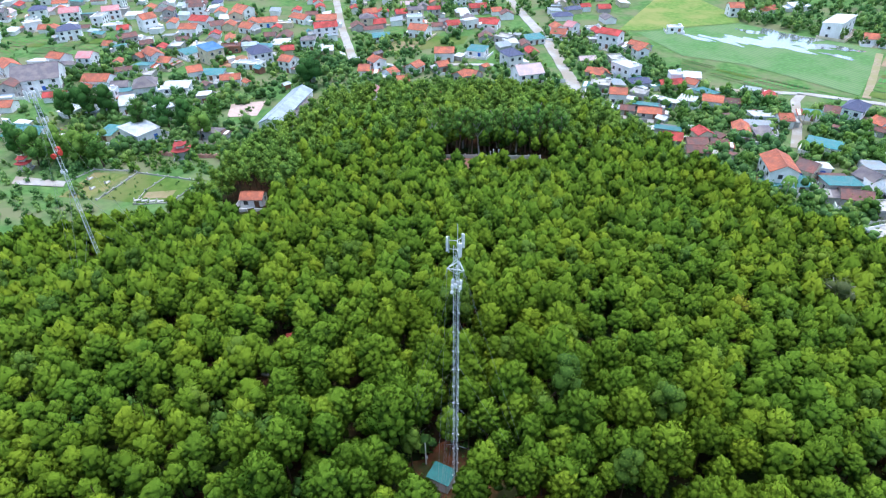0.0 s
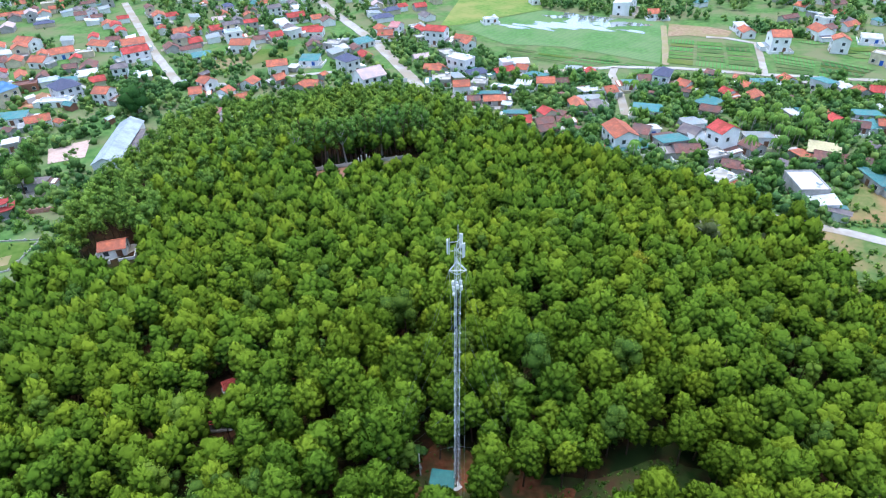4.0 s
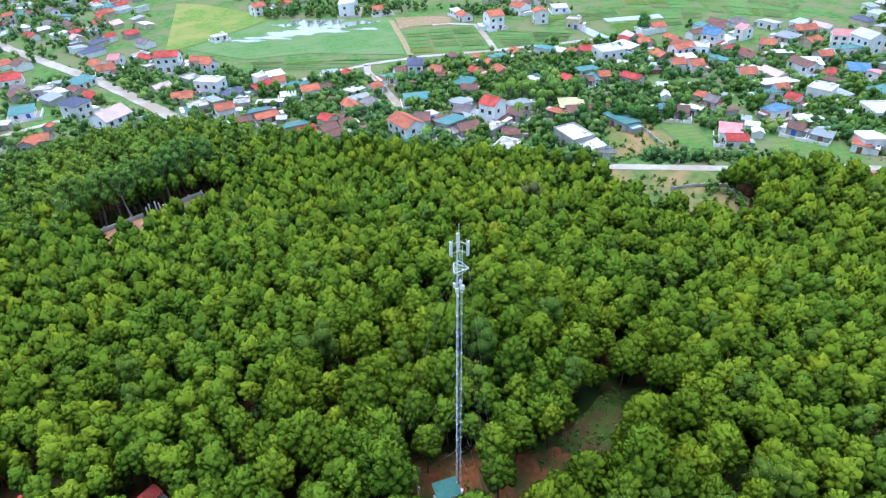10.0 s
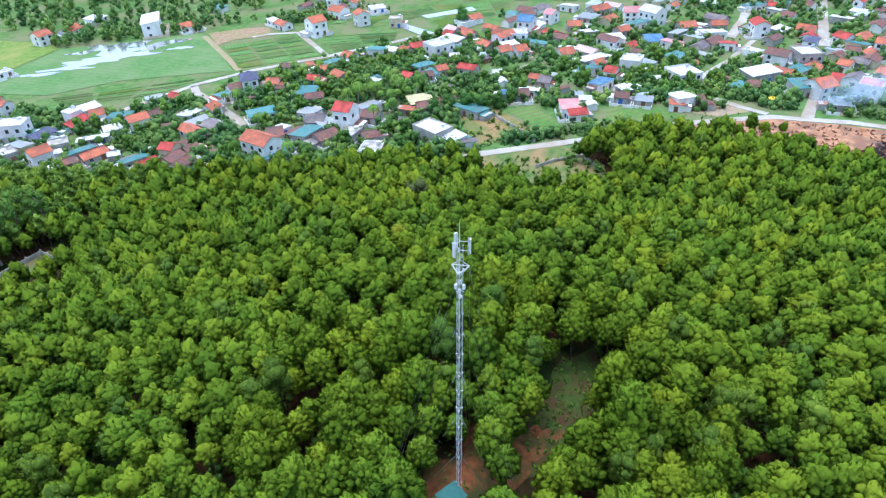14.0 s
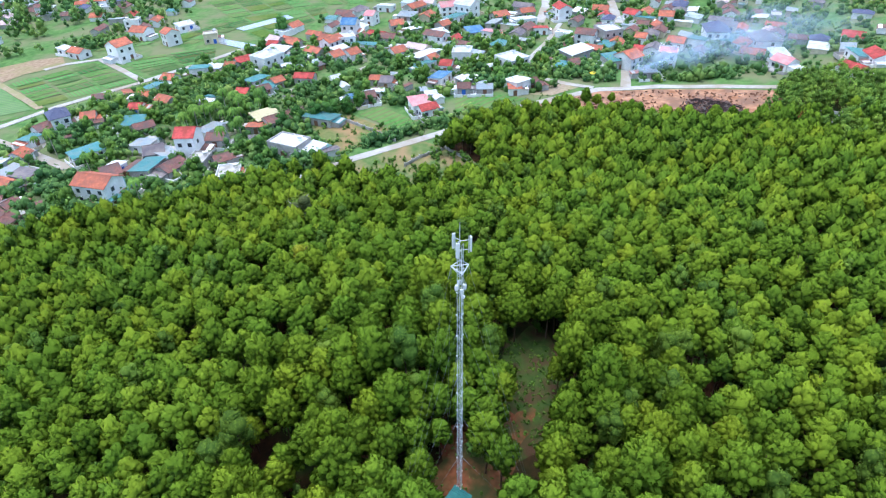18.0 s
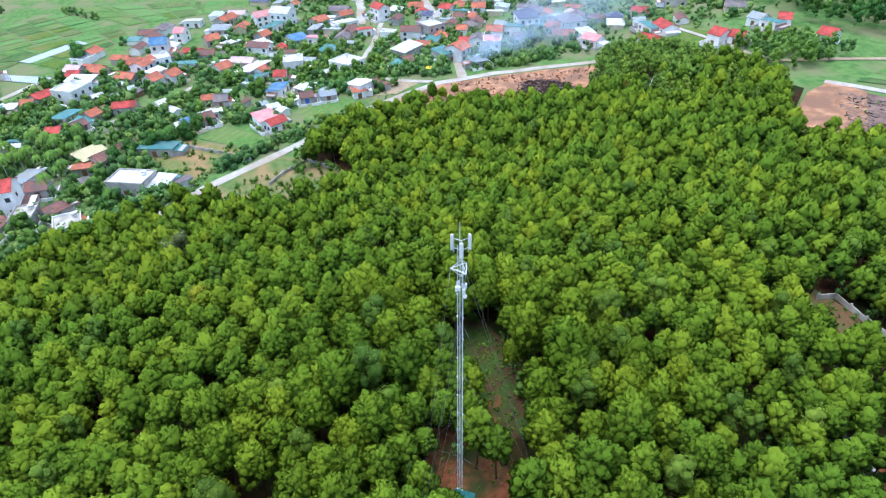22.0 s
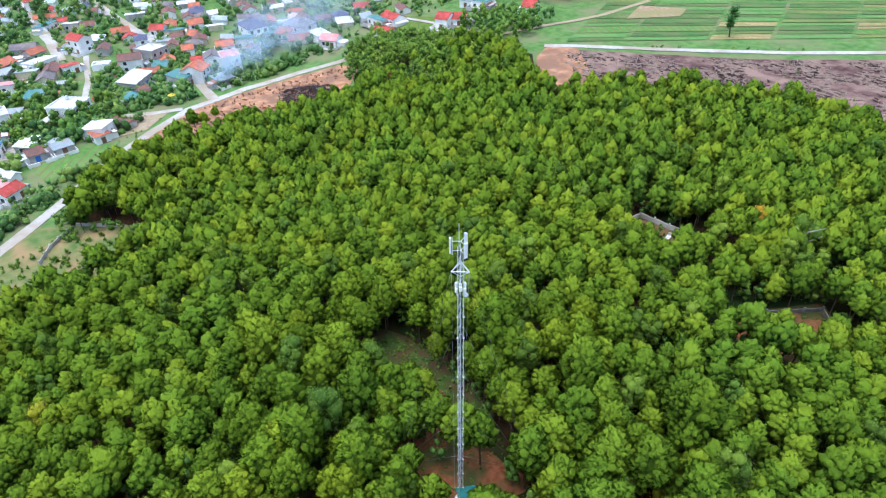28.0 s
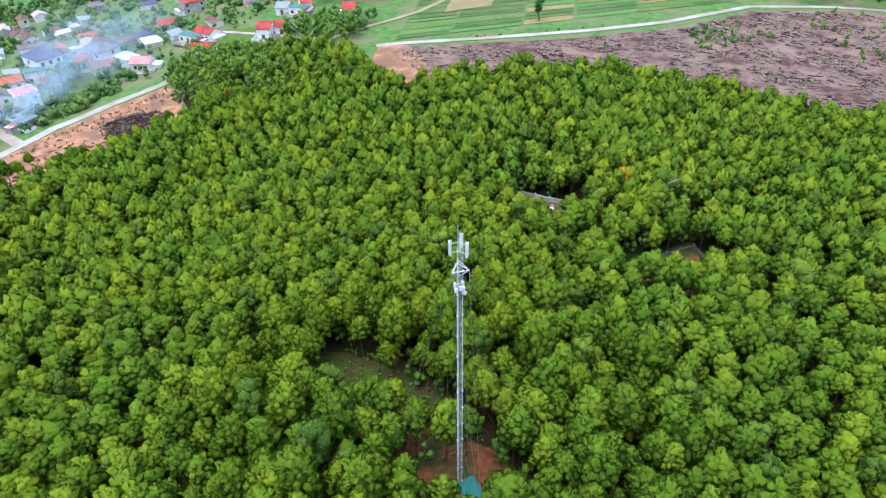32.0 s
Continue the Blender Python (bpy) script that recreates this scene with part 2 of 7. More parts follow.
def pine_crown(rng, puffs, blades, width=1.95, tall=3.0, needle=0.15, base=ICO1, inner=ICO2, tone=0.0, shade_grade=0.18, tip=1.2):
    """A pine crown that narrows to the top: tufts of needles at the ends of the boughs over an inner mass. Gives
    corners, faces, the needles' tone with shading painted in, and their soft normals.
    """
    V, Fc, Y, Nn, off = [], [], [], [], 0
    bv, bf = base

    def narrow(z):
        return 1 - 0.46 * np.maximum(0, np.asarray(z) + 0.2) ** 1.35

    v = inner[0] * (1 + rng.uniform(-0.15, 0.15, (len(inner[0]), 1))) * np.array([width, width, tall]) * 0.74
    v[:, :2] *= narrow(inner[0][:, 2])[:, None]
    V.append(v)
    Fc.append(inner[1])
    # low tone: shade painted into the mass behind the tufts
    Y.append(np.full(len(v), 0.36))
    Nn.append(unit(v))
    off = len(v)
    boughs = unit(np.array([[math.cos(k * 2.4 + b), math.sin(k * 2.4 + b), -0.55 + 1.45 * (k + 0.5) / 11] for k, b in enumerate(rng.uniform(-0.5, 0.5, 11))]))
    reach = rng.uniform(0.75, 1.3, 11)
    size = 3.9 * math.sqrt(width * tall) * 0.5 / math.sqrt(puffs)
    for j in range(puffs):
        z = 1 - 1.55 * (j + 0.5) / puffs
        g = j * 2.39996 + rng.uniform(-0.3, 0.3)
        q = math.sqrt(1 - z * z)
        u0 = np.array([q * math.cos(g), q * math.sin(g), z])
        near = np.exp((boughs @ u0 - 1) * 8)
        bough = 0.74 + 0.38 * float(np.max(near * reach)) + rng.uniform(-0.14, 0.14)
        u = unit(u0 + 0.5 * boughs[int(np.argmax(near))])
        c = u0 * np.array([width, width, tall]) * 0.9 * (1 + (bough - 1) * (1 - 0.35 * max(0, z)))
        c[:2] *= narrow(z)
        s = size * rng.uniform(0.7, 1.3)
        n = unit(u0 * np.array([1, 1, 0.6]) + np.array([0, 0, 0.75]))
        v = bv * (1 + rng.uniform(-0.28, 0.28, (len(bv), 1))) * (s * 0.8 * rng.uniform(0.82, 1.18, 3))
        v = v + np.outer(v @ n, n) * 0.35 + c
        V.append(v)
        Fc.append(bf + off)
        # lower crown and tuft undersides are darkened here as painted shade
        puff_tone = rng.uniform(-0.15, 0.15) + shade_grade * (z - 0.2) + tone
        Y.append(np.clip(0.32 + puff_tone + 0.42 * ((v - c) @ n) / s, 0, 1))
        Nn.append(unit(unit(v - c) * 0.8 + u0 * 0.6 + (u0 - u) * 0.4))
        off += len(v)
        if blades:
            d = unit(rng.normal(size=(blades, 3)) + n * 0.9)
            side = unit(np.cross(d, rng.normal(size=(blades, 3))))
            p = c + d * s * rng.uniform(0.5, 0.8, (blades, 1))
            w = rng.uniform(0.7, 1.3, (blades, 1)) * s * needle
            tri = np.stack([p - side * w, p + side * w, p + (d * 0.75 + n * 0.4) * s * rng.uniform(0.35, 0.75, (blades, 1))], 1)
            nrm = unit(d * 0.75 + u0 * 0.6 + (u0 - u) * 0.4)
            flip = np.einsum("ij,ij->i", np.cross(tri[:, 1] - tri[:, 0], tri[:, 2] - tri[:, 0]), nrm) < 0
            tri[flip] = tri[flip][:, [1, 0, 2]]
            f = np.clip(0.45 + puff_tone + 0.42 * (d @ n) + rng.uniform(-0.16, 0.16, blades), 0.06, 1)
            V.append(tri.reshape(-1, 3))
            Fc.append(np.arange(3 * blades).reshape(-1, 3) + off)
            # dark blade roots, pale tips: young growth plus shading painted into the tone
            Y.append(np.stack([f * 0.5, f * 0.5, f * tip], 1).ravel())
            Nn.append(np.repeat(nrm, 3, axis=0))
            off += 3 * blades
    return np.concatenate(V), np.concatenate(Fc), np.concatenate(Y), np.concatenate(Nn)


def leaf_crown(rng, leaves, width=2.2, tall=5.0, size=0.42, core=6):
    """A loose broadleaf crown: leaf sprays in clusters round a few limbs, over a broken inner mass."""
    V, Fc, Y, Nn, off = [], [], [], [], 0
    bv, bf = ICO1
    centres = []
    for i in range(core):
        a = i * 2.4 + rng.uniform(-0.6, 0.6)
        h = (i + 0.5) / core
        r = width * 0.5 * math.sqrt(max(0.1, 1 - (1.3 * h - 0.45) ** 2)) * rng.uniform(0.5, 1.1)
        c = np.array([r * math.cos(a), r * math.sin(a), tall * (h - 0.35)])
        s = width * rng.uniform(0.36, 0.55)
        centres.append((c, s))
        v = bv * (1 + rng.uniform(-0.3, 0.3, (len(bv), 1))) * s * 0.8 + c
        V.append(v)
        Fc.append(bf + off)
        # tone value: low on the inner mass, highest at the leaf tips
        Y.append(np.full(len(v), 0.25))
        Nn.append(unit(v - c))
        off += len(v)
    per = max(4, leaves // core)
    for c, s in centres:
        d = rng.normal(size=(per, 3))
        d /= np.linalg.norm(d, axis=1)[:, None]
        p = c + d * s * rng.uniform(0.75, 1.25, (per, 1)) * np.array([1, 1, 1.25])
        t = np.cross(d, rng.normal(size=(per, 3)))
        t /= np.linalg.norm(t, axis=1)[:, None]
        k = np.cross(t, d)
        k *= np.where(k[:, 2:3] > 0, 1, -1)
        k = k * 0.75 + d * 0.35
        w = rng.uniform(0.6, 1.2, (per, 1)) * size
        tri = np.stack([p - t * w * 0.6, p + t * w * 0.6, p + k * w], 1)
        flip = np.einsum("ij,ij->i", np.cross(tri[:, 1] - tri[:, 0], tri[:, 2] - tri[:, 0]), d) < 0
        tri[flip] = tri[flip][:, [1, 0, 2]]
        V.append(tri.reshape(-1, 3))
        Fc.append(np.arange(3 * per).reshape(-1, 3) + off)
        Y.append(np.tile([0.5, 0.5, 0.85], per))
        Nn.append(np.repeat(unit(d + np.array([0, 0, 0.25])), 3, axis=0))
        off += 3 * per
    return np.concatenate(V), np.concatenate(Fc), np.concatenate(Y), np.concatenate(Nn)


def trunk_mesh(h, r, sides=6, lean=(0, 0), limbs=(), taper=0.45):
    """A tapered, slightly bent trunk, with limbs given as (height, angle, length, rise)."""
    V, Fc = [], []

    def tube(p0, p1, r0, r1, cuts=3, bend=(0, 0)):
        p0, p1 = np.array(p0, float), np.array(p1, float)
        d = (p1 - p0) / np.linalg.norm(p1 - p0)
        a = np.cross(d, [0.31, 0.95, 0.05])
        a /= np.linalg.norm(a)
        b = np.cross(d, a)
        start = len(V)
        for k in range(cuts + 1):
            t = k / cuts
            c = p0 + (p1 - p0) * t + np.array([bend[0], bend[1], 0]) * math.sin(math.pi * t)
            for s in range(sides):
                g = 2 * math.pi * s / sides
                V.append(c + (a * math.cos(g) + b * math.sin(g)) * (r0 + (r1 - r0) * t))
        for k in range(cuts):
            for s in range(sides):
                i, j = start + k * sides + s, start + k * sides + (s + 1) % sides
                Fc.append((i, j, j + sides, i + sides))

    tube((0, 0, -0.3), (lean[0], lean[1], h), r, r * taper, 4, (0.12 * h / 8, 0.08 * h / 8))
    for lh, la, ll, rise in limbs:
        p = np.array([lean[0] * lh / h, lean[1] * lh / h, lh])
        tube(p, p + np.array([math.cos(la) * ll, math.sin(la) * ll, rise]), r * 0.45, r * 0.18, 2)
    return V, Fc


# ---- the wood ----
EDGE = [(-260, 40), (-150, 62), (-104, 88), (-80, 98), (-73, 112), (-72, 136), (-66, 148), (-57, 158), (-54, 172), (-47, 186), (-36, 192), (20, 196), (50, 180), (70, 140),
        (88, 104), (106, 76), (114, 54), (107, 36), (108, 16), (116, 4), (131, 6), (137, 20), (143, 22), (156, 8), (165, -20), (160, -40), (150, -62), (146, -82), (150, -96), (172, -95),
        (192, -108), (190, -124), (168, -134), (148, -141), (124, -141), (108, -130), (86, -116), (76, -132), (58, -146), (28, -160), (-1, -160), (-41, -154), (-80, -195), (-110, -260), (-260, -260)]


def inside(poly, x, y):
    x, y = np.asarray(x, float), np.asarray(y, float)
    r = np.zeros(x.shape, bool)
    for (x0, y0), (x1, y1) in zip(poly, poly[1:] + poly[:1]):
        if y0 != y1:
            r ^= ((y0 > y) != (y1 > y)) & (x < (x1 - x0) * (y - y0) / (y1 - y0) + x0)
    return r


def seg_dist(x, y, a, b):
    a, b = np.array(a, float), np.array(b, float)
    d = b - a
    t = np.clip(((x - a[0]) * d[0] + (y - a[1]) * d[1]) / (d @ d), 0, 1)
    return np.hypot(x - a[0] - t * d[0], y - a[1] - t * d[1])


def open_ground(x, y):
    """Where no tree stands inside the wood: the mast's yard, the glade, the walled grave plots, the paths."""
    o = np.hypot(x + 2.6, y) < 5.2
    o |= seg_dist(x, y, (0, 1), (7, 2)) < 2.2
    o |= seg_dist(x, y, (0, -8), (10, -7)) < 2.4
    o |= seg_dist(x, y, (14, -9), (22, -9.3)) < 3.7
    o |= seg_dist(x, y, (23, -9.4), (27, -9.6)) < 4.7
    o |= inside([(10, -83), (8, -72), (20, -66), (30, -79)], x, y)
    o |= inside([(-6, -64), (-16, -77), (-23, -70), (-12, -58)], x, y)
    o |= np.hypot(x + 5, y + 63) < 2.5
    o |= seg_dist(x, y, (-45, 47), (-42, 53)) < 2.7
    o |= seg_dist(x, y, (-33, 23), (-30, 32)) < 2.7
    o |= inside([(108, 14), (106, 36), (116, 52), (120, 60), (134, 40), (136, 22), (132, 6), (118, 3)], x, y)
    o |= np.hypot(x - 152, y + 106) < 6
    o |= inside([(-3, 124), (-3, 143), (34, 139), (33, 124)], x, y)
    o |= np.hypot(x + 60, y - 107) < 8.5
    o |= np.hypot(x + 51.7, y - 181) < 5.5
    o |= seg_dist(x, y, (-60, 108), (-55, 95)) < 5.0
    o |= np.hypot(x - 27, y - 16) < 3.4
    return o


def wood_points():
    """Tree places: a jittered lattice with even gaps, thinned at the open ground."""
    rng = np.random.default_rng(11)
    s = 3.7
    gx, gy = np.meshgrid(np.arange(-240, 210, s), np.arange(-260, 200, s * 0.87))
    gx = gx + (np.arange(gx.shape[0])[:, None] % 2) * s / 2
    x = (gx + rng.uniform(-1.4, 1.4, gx.shape)).ravel()
    y = (gy + rng.uniform(-1.4, 1.4, gy.shape)).ravel()
    k = inside(EDGE, x, y) & ~open_ground(x, y) & (rng.uniform(size=x.shape) > 0.025)
    k &= (x > -118) | ((y > 40) & (x > -170))
    x, y = np.append(x[k], (6.4, 9.6, 4.6)), np.append(y[k], (4.2, 1.2, 7.2))
    return x, y, rng


WX, WY, _rng = wood_points()
WR = np.hypot(WX - 5, WY)
_order = np.argsort(WR)
_near = _order[:300]
_far = _order[300:]

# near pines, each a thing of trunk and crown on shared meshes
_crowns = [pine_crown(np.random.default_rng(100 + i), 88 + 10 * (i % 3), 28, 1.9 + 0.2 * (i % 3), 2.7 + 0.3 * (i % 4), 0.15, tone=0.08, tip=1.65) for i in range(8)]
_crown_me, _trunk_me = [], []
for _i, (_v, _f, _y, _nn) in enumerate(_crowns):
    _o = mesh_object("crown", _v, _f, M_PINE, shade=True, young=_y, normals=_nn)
    _crown_me.append(_o.data)
    bpy.data.objects.remove(_o)
    _h = 6.2 + 0.35 * (_i % 4)
    _tv, _tf = trunk_mesh(_h + 0.6, 0.15, 6, (0.25 * math.cos(_i * 2.0), 0.25 * math.sin(_i * 2.0)),
                          [(_h * 0.72, _i * 1.1, 1.5, 0.9), (_h * 0.8, _i * 1.1 + 2.2, 1.5, 0.9), (_h * 0.86, _i * 1.1 + 4.1, 1.4, 0.8)])
    _o = mesh_object("trunk", _tv, _tf, M_BARK, shade=True)
    _trunk_me.append((_o.data, _h))
    bpy.data.objects.remove(_o)
_soft_me = []
for _i in range(3):
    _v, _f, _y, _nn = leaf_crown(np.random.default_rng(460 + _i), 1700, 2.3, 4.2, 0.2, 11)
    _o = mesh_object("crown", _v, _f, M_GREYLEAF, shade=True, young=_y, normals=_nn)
    _soft_me.append(_o.data)
    bpy.data.objects.remove(_o)
for _j, _k in enumerate(_near):
    _i = int(_rng.integers(8))
    _s = float(_rng.choice((0.72, 0.88, 0.98, 1.05, 1.15, 1.32))) * float(_rng.uniform(0.9, 1.1))
    tree = tagged(new("pine_tree"), "rounded bright green pine with a thin bare trunk", "tree", "pines round the mast")
    tree.matrix_world = pose(WX[_k], WY[_k], float(ground(WX[_k], WY[_k])), 0, 0, float(_rng.uniform(0, 360)))
    tree.scale = (_s, _s, _s * float(_rng.uniform(0.88, 1.2)))
    part = new("trunk", _trunk_me[_i][0])
    part.parent = tree
    part = new("crown", _crown_me[_i])
    if _j % 17 == 9:
        tree.name, part.data = "broadleaf_tree", _soft_me[_j % 3]
        tagged(tree, "soft grey-green broadleaf tree standing among pines", "tree", "broadleaf trees among the pines")
    part.parent, part.location = tree, (0.2 * math.cos(_i * 2.0), 0.2 * math.sin(_i * 2.0), _trunk_me[_i][1])


for _x, _y, _s in ((172.8, -34.6, 0.8), (171.2, -30.5, 0.95), (168, -27, 0.8), (160, -40, 1.0), (157, -44, 1.1), (163, -43, 0.75), (158.7, -4, 0.8), (152, -76, 0.9), (149.5, -70, 1.0), (176.5, -40.5, 0.7)):
    tree = tagged(new("pine_tree"), "lone green pine at the edge of the cleared ground", "tree", "pines by the cleared ground")
    tree.matrix_world = pose(_x, _y, float(ground(_x, _y)), 0, 0, 37 * _x)
    tree.scale = (_s, _s, _s * 1.05)
    part = new("trunk", _trunk_me[int(_x) % 8][0])
    part.parent = tree
    part = new("crown", _crown_me[int(_x) % 8])
    part.parent, part.location = tree, (0, 0, _trunk_me[int(_x) % 8][1])


def scatter(name, places, templates, material, rng, label, heights, scales, tint_amount=1.0, category="trees", shade=True):
    """All trees of one far stand as one mesh, made by moving the templates to each place."""
    V, Fc, T, Y, Q, off = [], [], [], [], [], 0
    for x, y in places:
        t = templates[int(rng.integers(len(templates)))]
        v, f, yo = t[:3]
        a, s = rng.uniform(0, 2 * math.pi), rng.uniform(*scales)
        c, d = math.cos(a), math.sin(a)
        w = np.empty_like(v)
        w[:, 0], w[:, 1] = s * (v[:, 0] * c - v[:, 1] * d) + x, s * (v[:, 0] * d + v[:, 1] * c) + y
        w[:, 2] = v[:, 2] * s * rng.uniform(0.88, 1.2) + float(ground(x, y)) + rng.uniform(*heights)
        V.append(w)
        if len(t) > 3:
            n = t[3]
            Q.append(np.stack([n[:, 0] * c - n[:, 1] * d, n[:, 0] * d + n[:, 1] * c, n[:, 2]], 1))
        Fc.append(f + off)
        T.append(np.full(len(v), rng.uniform() * tint_amount))
        Y.append(yo)
        off += len(v)
    return tagged(mesh_object(name, np.concatenate(V), np.concatenate(Fc), material, shade=shade, tint=np.concatenate(T), young=np.concatenate(Y), normals=np.concatenate(Q) if Q else None), label, category, kind="stuff")


_P = np.stack([WX, WY], 1)[_far]
_mix = _rng.uniform(-26, 26, len(_P))
_leafy = ((_P[:, 1] + _mix > 152) & (_P[:, 0] > -60)) | ((_P[:, 0] + _mix > 130) & (_P[:, 1] < -96)) | ((_P[:, 0] < -48) & (_P[:, 1] + 0.4 * _mix > 106))
_soft = ~_leafy & (_rng.uniform(size=len(_P)) < np.where(WR[_far] < 110, 0.055, 0.03))
_mid = ~_leafy & ~_soft & (WR[_far] < 82)
# steeper gradient paints shaded skirts and lit tops, so single trees stand out
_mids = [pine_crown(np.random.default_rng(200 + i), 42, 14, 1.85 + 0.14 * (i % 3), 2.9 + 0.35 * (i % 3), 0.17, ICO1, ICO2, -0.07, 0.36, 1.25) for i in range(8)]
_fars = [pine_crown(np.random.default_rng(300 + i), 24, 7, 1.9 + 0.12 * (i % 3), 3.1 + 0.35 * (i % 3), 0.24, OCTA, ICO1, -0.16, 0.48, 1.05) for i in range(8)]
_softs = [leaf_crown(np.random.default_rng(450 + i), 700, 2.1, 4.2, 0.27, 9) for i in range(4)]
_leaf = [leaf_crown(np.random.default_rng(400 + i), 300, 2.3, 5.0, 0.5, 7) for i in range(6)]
_trunks = []
for _i in range(4):
    _tv, _tf = trunk_mesh(7.0, 0.13, 4, (0.2 * math.cos(_i * 2.0), 0.2 * math.sin(_i * 2.0)))
    _trunks.append((np.array(_tv), np.array(_tf), np.zeros(len(_tv))))
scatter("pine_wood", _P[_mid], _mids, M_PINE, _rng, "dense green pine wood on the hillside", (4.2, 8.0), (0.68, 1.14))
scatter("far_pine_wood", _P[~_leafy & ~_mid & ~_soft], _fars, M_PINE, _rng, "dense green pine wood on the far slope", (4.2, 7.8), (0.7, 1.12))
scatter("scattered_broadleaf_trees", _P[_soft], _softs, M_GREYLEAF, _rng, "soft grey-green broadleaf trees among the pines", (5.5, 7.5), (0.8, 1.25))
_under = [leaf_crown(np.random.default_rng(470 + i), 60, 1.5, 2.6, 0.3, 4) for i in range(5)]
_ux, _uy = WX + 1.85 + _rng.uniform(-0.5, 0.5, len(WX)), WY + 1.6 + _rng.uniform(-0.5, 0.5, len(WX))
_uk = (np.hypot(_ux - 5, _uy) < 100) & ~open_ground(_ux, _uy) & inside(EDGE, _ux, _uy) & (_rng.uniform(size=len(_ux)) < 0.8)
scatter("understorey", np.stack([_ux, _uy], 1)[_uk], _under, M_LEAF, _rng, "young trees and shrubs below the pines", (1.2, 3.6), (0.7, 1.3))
_rim = []
for (_x0, _y0), (_x1, _y1) in zip(EDGE[1:-3], EDGE[2:-2]):
    for _k in range(int(math.hypot(_x1 - _x0, _y1 - _y0) / 1.9)):
        _t = _rng.uniform()
        _x, _y = _x0 + (_x1 - _x0) * _t + _rng.normal(0, 1.4), _y0 + (_y1 - _y0) * _t + _rng.normal(0, 1.4)
        _rim.append((_x * 0.985, _y * 0.985))
scatter("edge_shrubs", _rim, _under, M_LEAF, _rng, "shrubs and young growth along the wood's edge", (0.4, 2.6), (0.5, 1.2))
_se = _leafy & (_P[:, 1] < -90)
scatter("acacia_wood", _P[_leafy & ~_se], _leaf, M_ACACIA, _rng, "darker feathery acacia wood below the pines", (6.0, 8.0), (0.8, 1.15))
scatter("young_acacia_wood", _P[_se], _leaf, M_ACACIA, _rng, "lower green acacia wood beyond the cleared ground", (3.2, 5.2), (0.7, 1.05))
scatter("wood_trunks", _P, _trunks, M_BARK, _rng, "thin brown trunks of the wood", (0.0, 0.0), (0.9, 1.1), shade=False)


# ---- things: helper ----
def part(name, bm, material, parent=None, label=""):
    me = bpy.data.meshes.new(name)
    bm.to_mesh(me)
    bm.free()
    me.materials.append(material)
    ob = new(name, me)
    if parent:
        ob.parent = parent
    if label:
        ob["label"] = label
    return ob


def rod(bm, p, q, r, sides=5):
    p, q = Vector(p), Vector(q)
    d = q - p
    m = Matrix.Translation((p + q) / 2) @ d.to_track_quat("Z", "Y").to_matrix().to_4x4()
    bmesh.ops.create_cone(bm, cap_ends=True, segments=sides, radius1=r, radius2=r, depth=d.length, matrix=m)


def box(bm, x, y, z, sx, sy, sz, rz=0.0, bevel=0.0):
    r = bmesh.ops.create_cube(bm, size=1.0, matrix=Matrix.Translation((x, y, z)) @ Matrix.Rotation(rz, 4, "Z") @ Matrix.Diagonal((sx, sy, sz, 1)))
    if bevel:
        e = list({e for v in r["verts"] for e in v.link_edges})
        bmesh.ops.bevel(bm, geom=e, offset=bevel, segments=1, affect="EDGES")


def triangle(r, a0):
    return [(r * math.cos(a0 + k * 2.0944), r * math.sin(a0 + k * 2.0944)) for k in range(3)]


def lattice_section(h, r, a0, bays, leg=0.035, brace=0.016):
    bm = bmesh.new()
    c = triangle(r, a0)
    for x, y in c:
        rod(bm, (x, y, 0), (x, y, h), leg, 6)
    for b in range(bays):
        z0, z1 = h * b / bays, h * (b + 1) / bays
        for k in range(3):
            (x0, y0), (x1, y1) = c[k], c[(k + 1) % 3]
            if b in (0, bays // 2):
                rod(bm, (x0, y0, z0), (x1, y1, z0), brace, 4)
            if b % 2:
                x0, y0, x1, y1 = x1, y1, x0, y0
            rod(bm, (x0, y0, z0), (x1, y1, z1), brace, 4)
    for x, y in c:
        rod(bm, (x, y, -0.03), (x, y, 0.03), leg * 2.2, 6)
    return bm


mast = tagged(new("guyed_lattice_mast"), "slim galvanised lattice radio mast held by guy wires", "mast")
# it leans a little, as its wires hold it
mast.matrix_world = Matrix.Translation((-0.41, 0.66, -0.3)) @ Matrix.Rotation(radians(1.25), 4, Vector((0.67, 0.53, 0)))
MAST_A = radians(200)
_sec = part("section", lattice_section(3.0, 0.36, MAST_A, 4, 0.034, 0.015), M_STEEL, mast)
for _i in range(1, 14):
    _o = new("section", _sec.data)
    _o.parent, _o.location = mast, (0, 0, 3.0 * _i)


# ---- the mast's outfit ----
AZ = [radians(48), radians(168), radians(288)]
OUT = [radians(75), radians(195), radians(315)]


def panel_antenna(parent, a, r, z, tall=2.0, wide=0.42, deep=0.2):
    """A white panel antenna on its pipe, held off the mast by two arms."""
    ca, sa = math.cos(a), math.sin(a)
    an = part("antenna", _panel(a, r, z, tall, wide, deep), M_WHITE, parent, "white panel antenna")
    bm = bmesh.new()
    rod(bm, (ca * (r - 0.2), sa * (r - 0.2), z - tall * 0.6), (ca * (r - 0.2), sa * (r - 0.2), z + tall * 0.55), 0.045, 6)
    part("pipe", bm, M_STEEL, an)
    for dz in (-0.6, 0.5):
        bm = bmesh.new()
        rod(bm, (0, 0, z + dz), (ca * (r - 0.18), sa * (r - 0.18), z + dz), 0.035, 5)
        part("bracket", bm, M_STEEL, an)
    return an


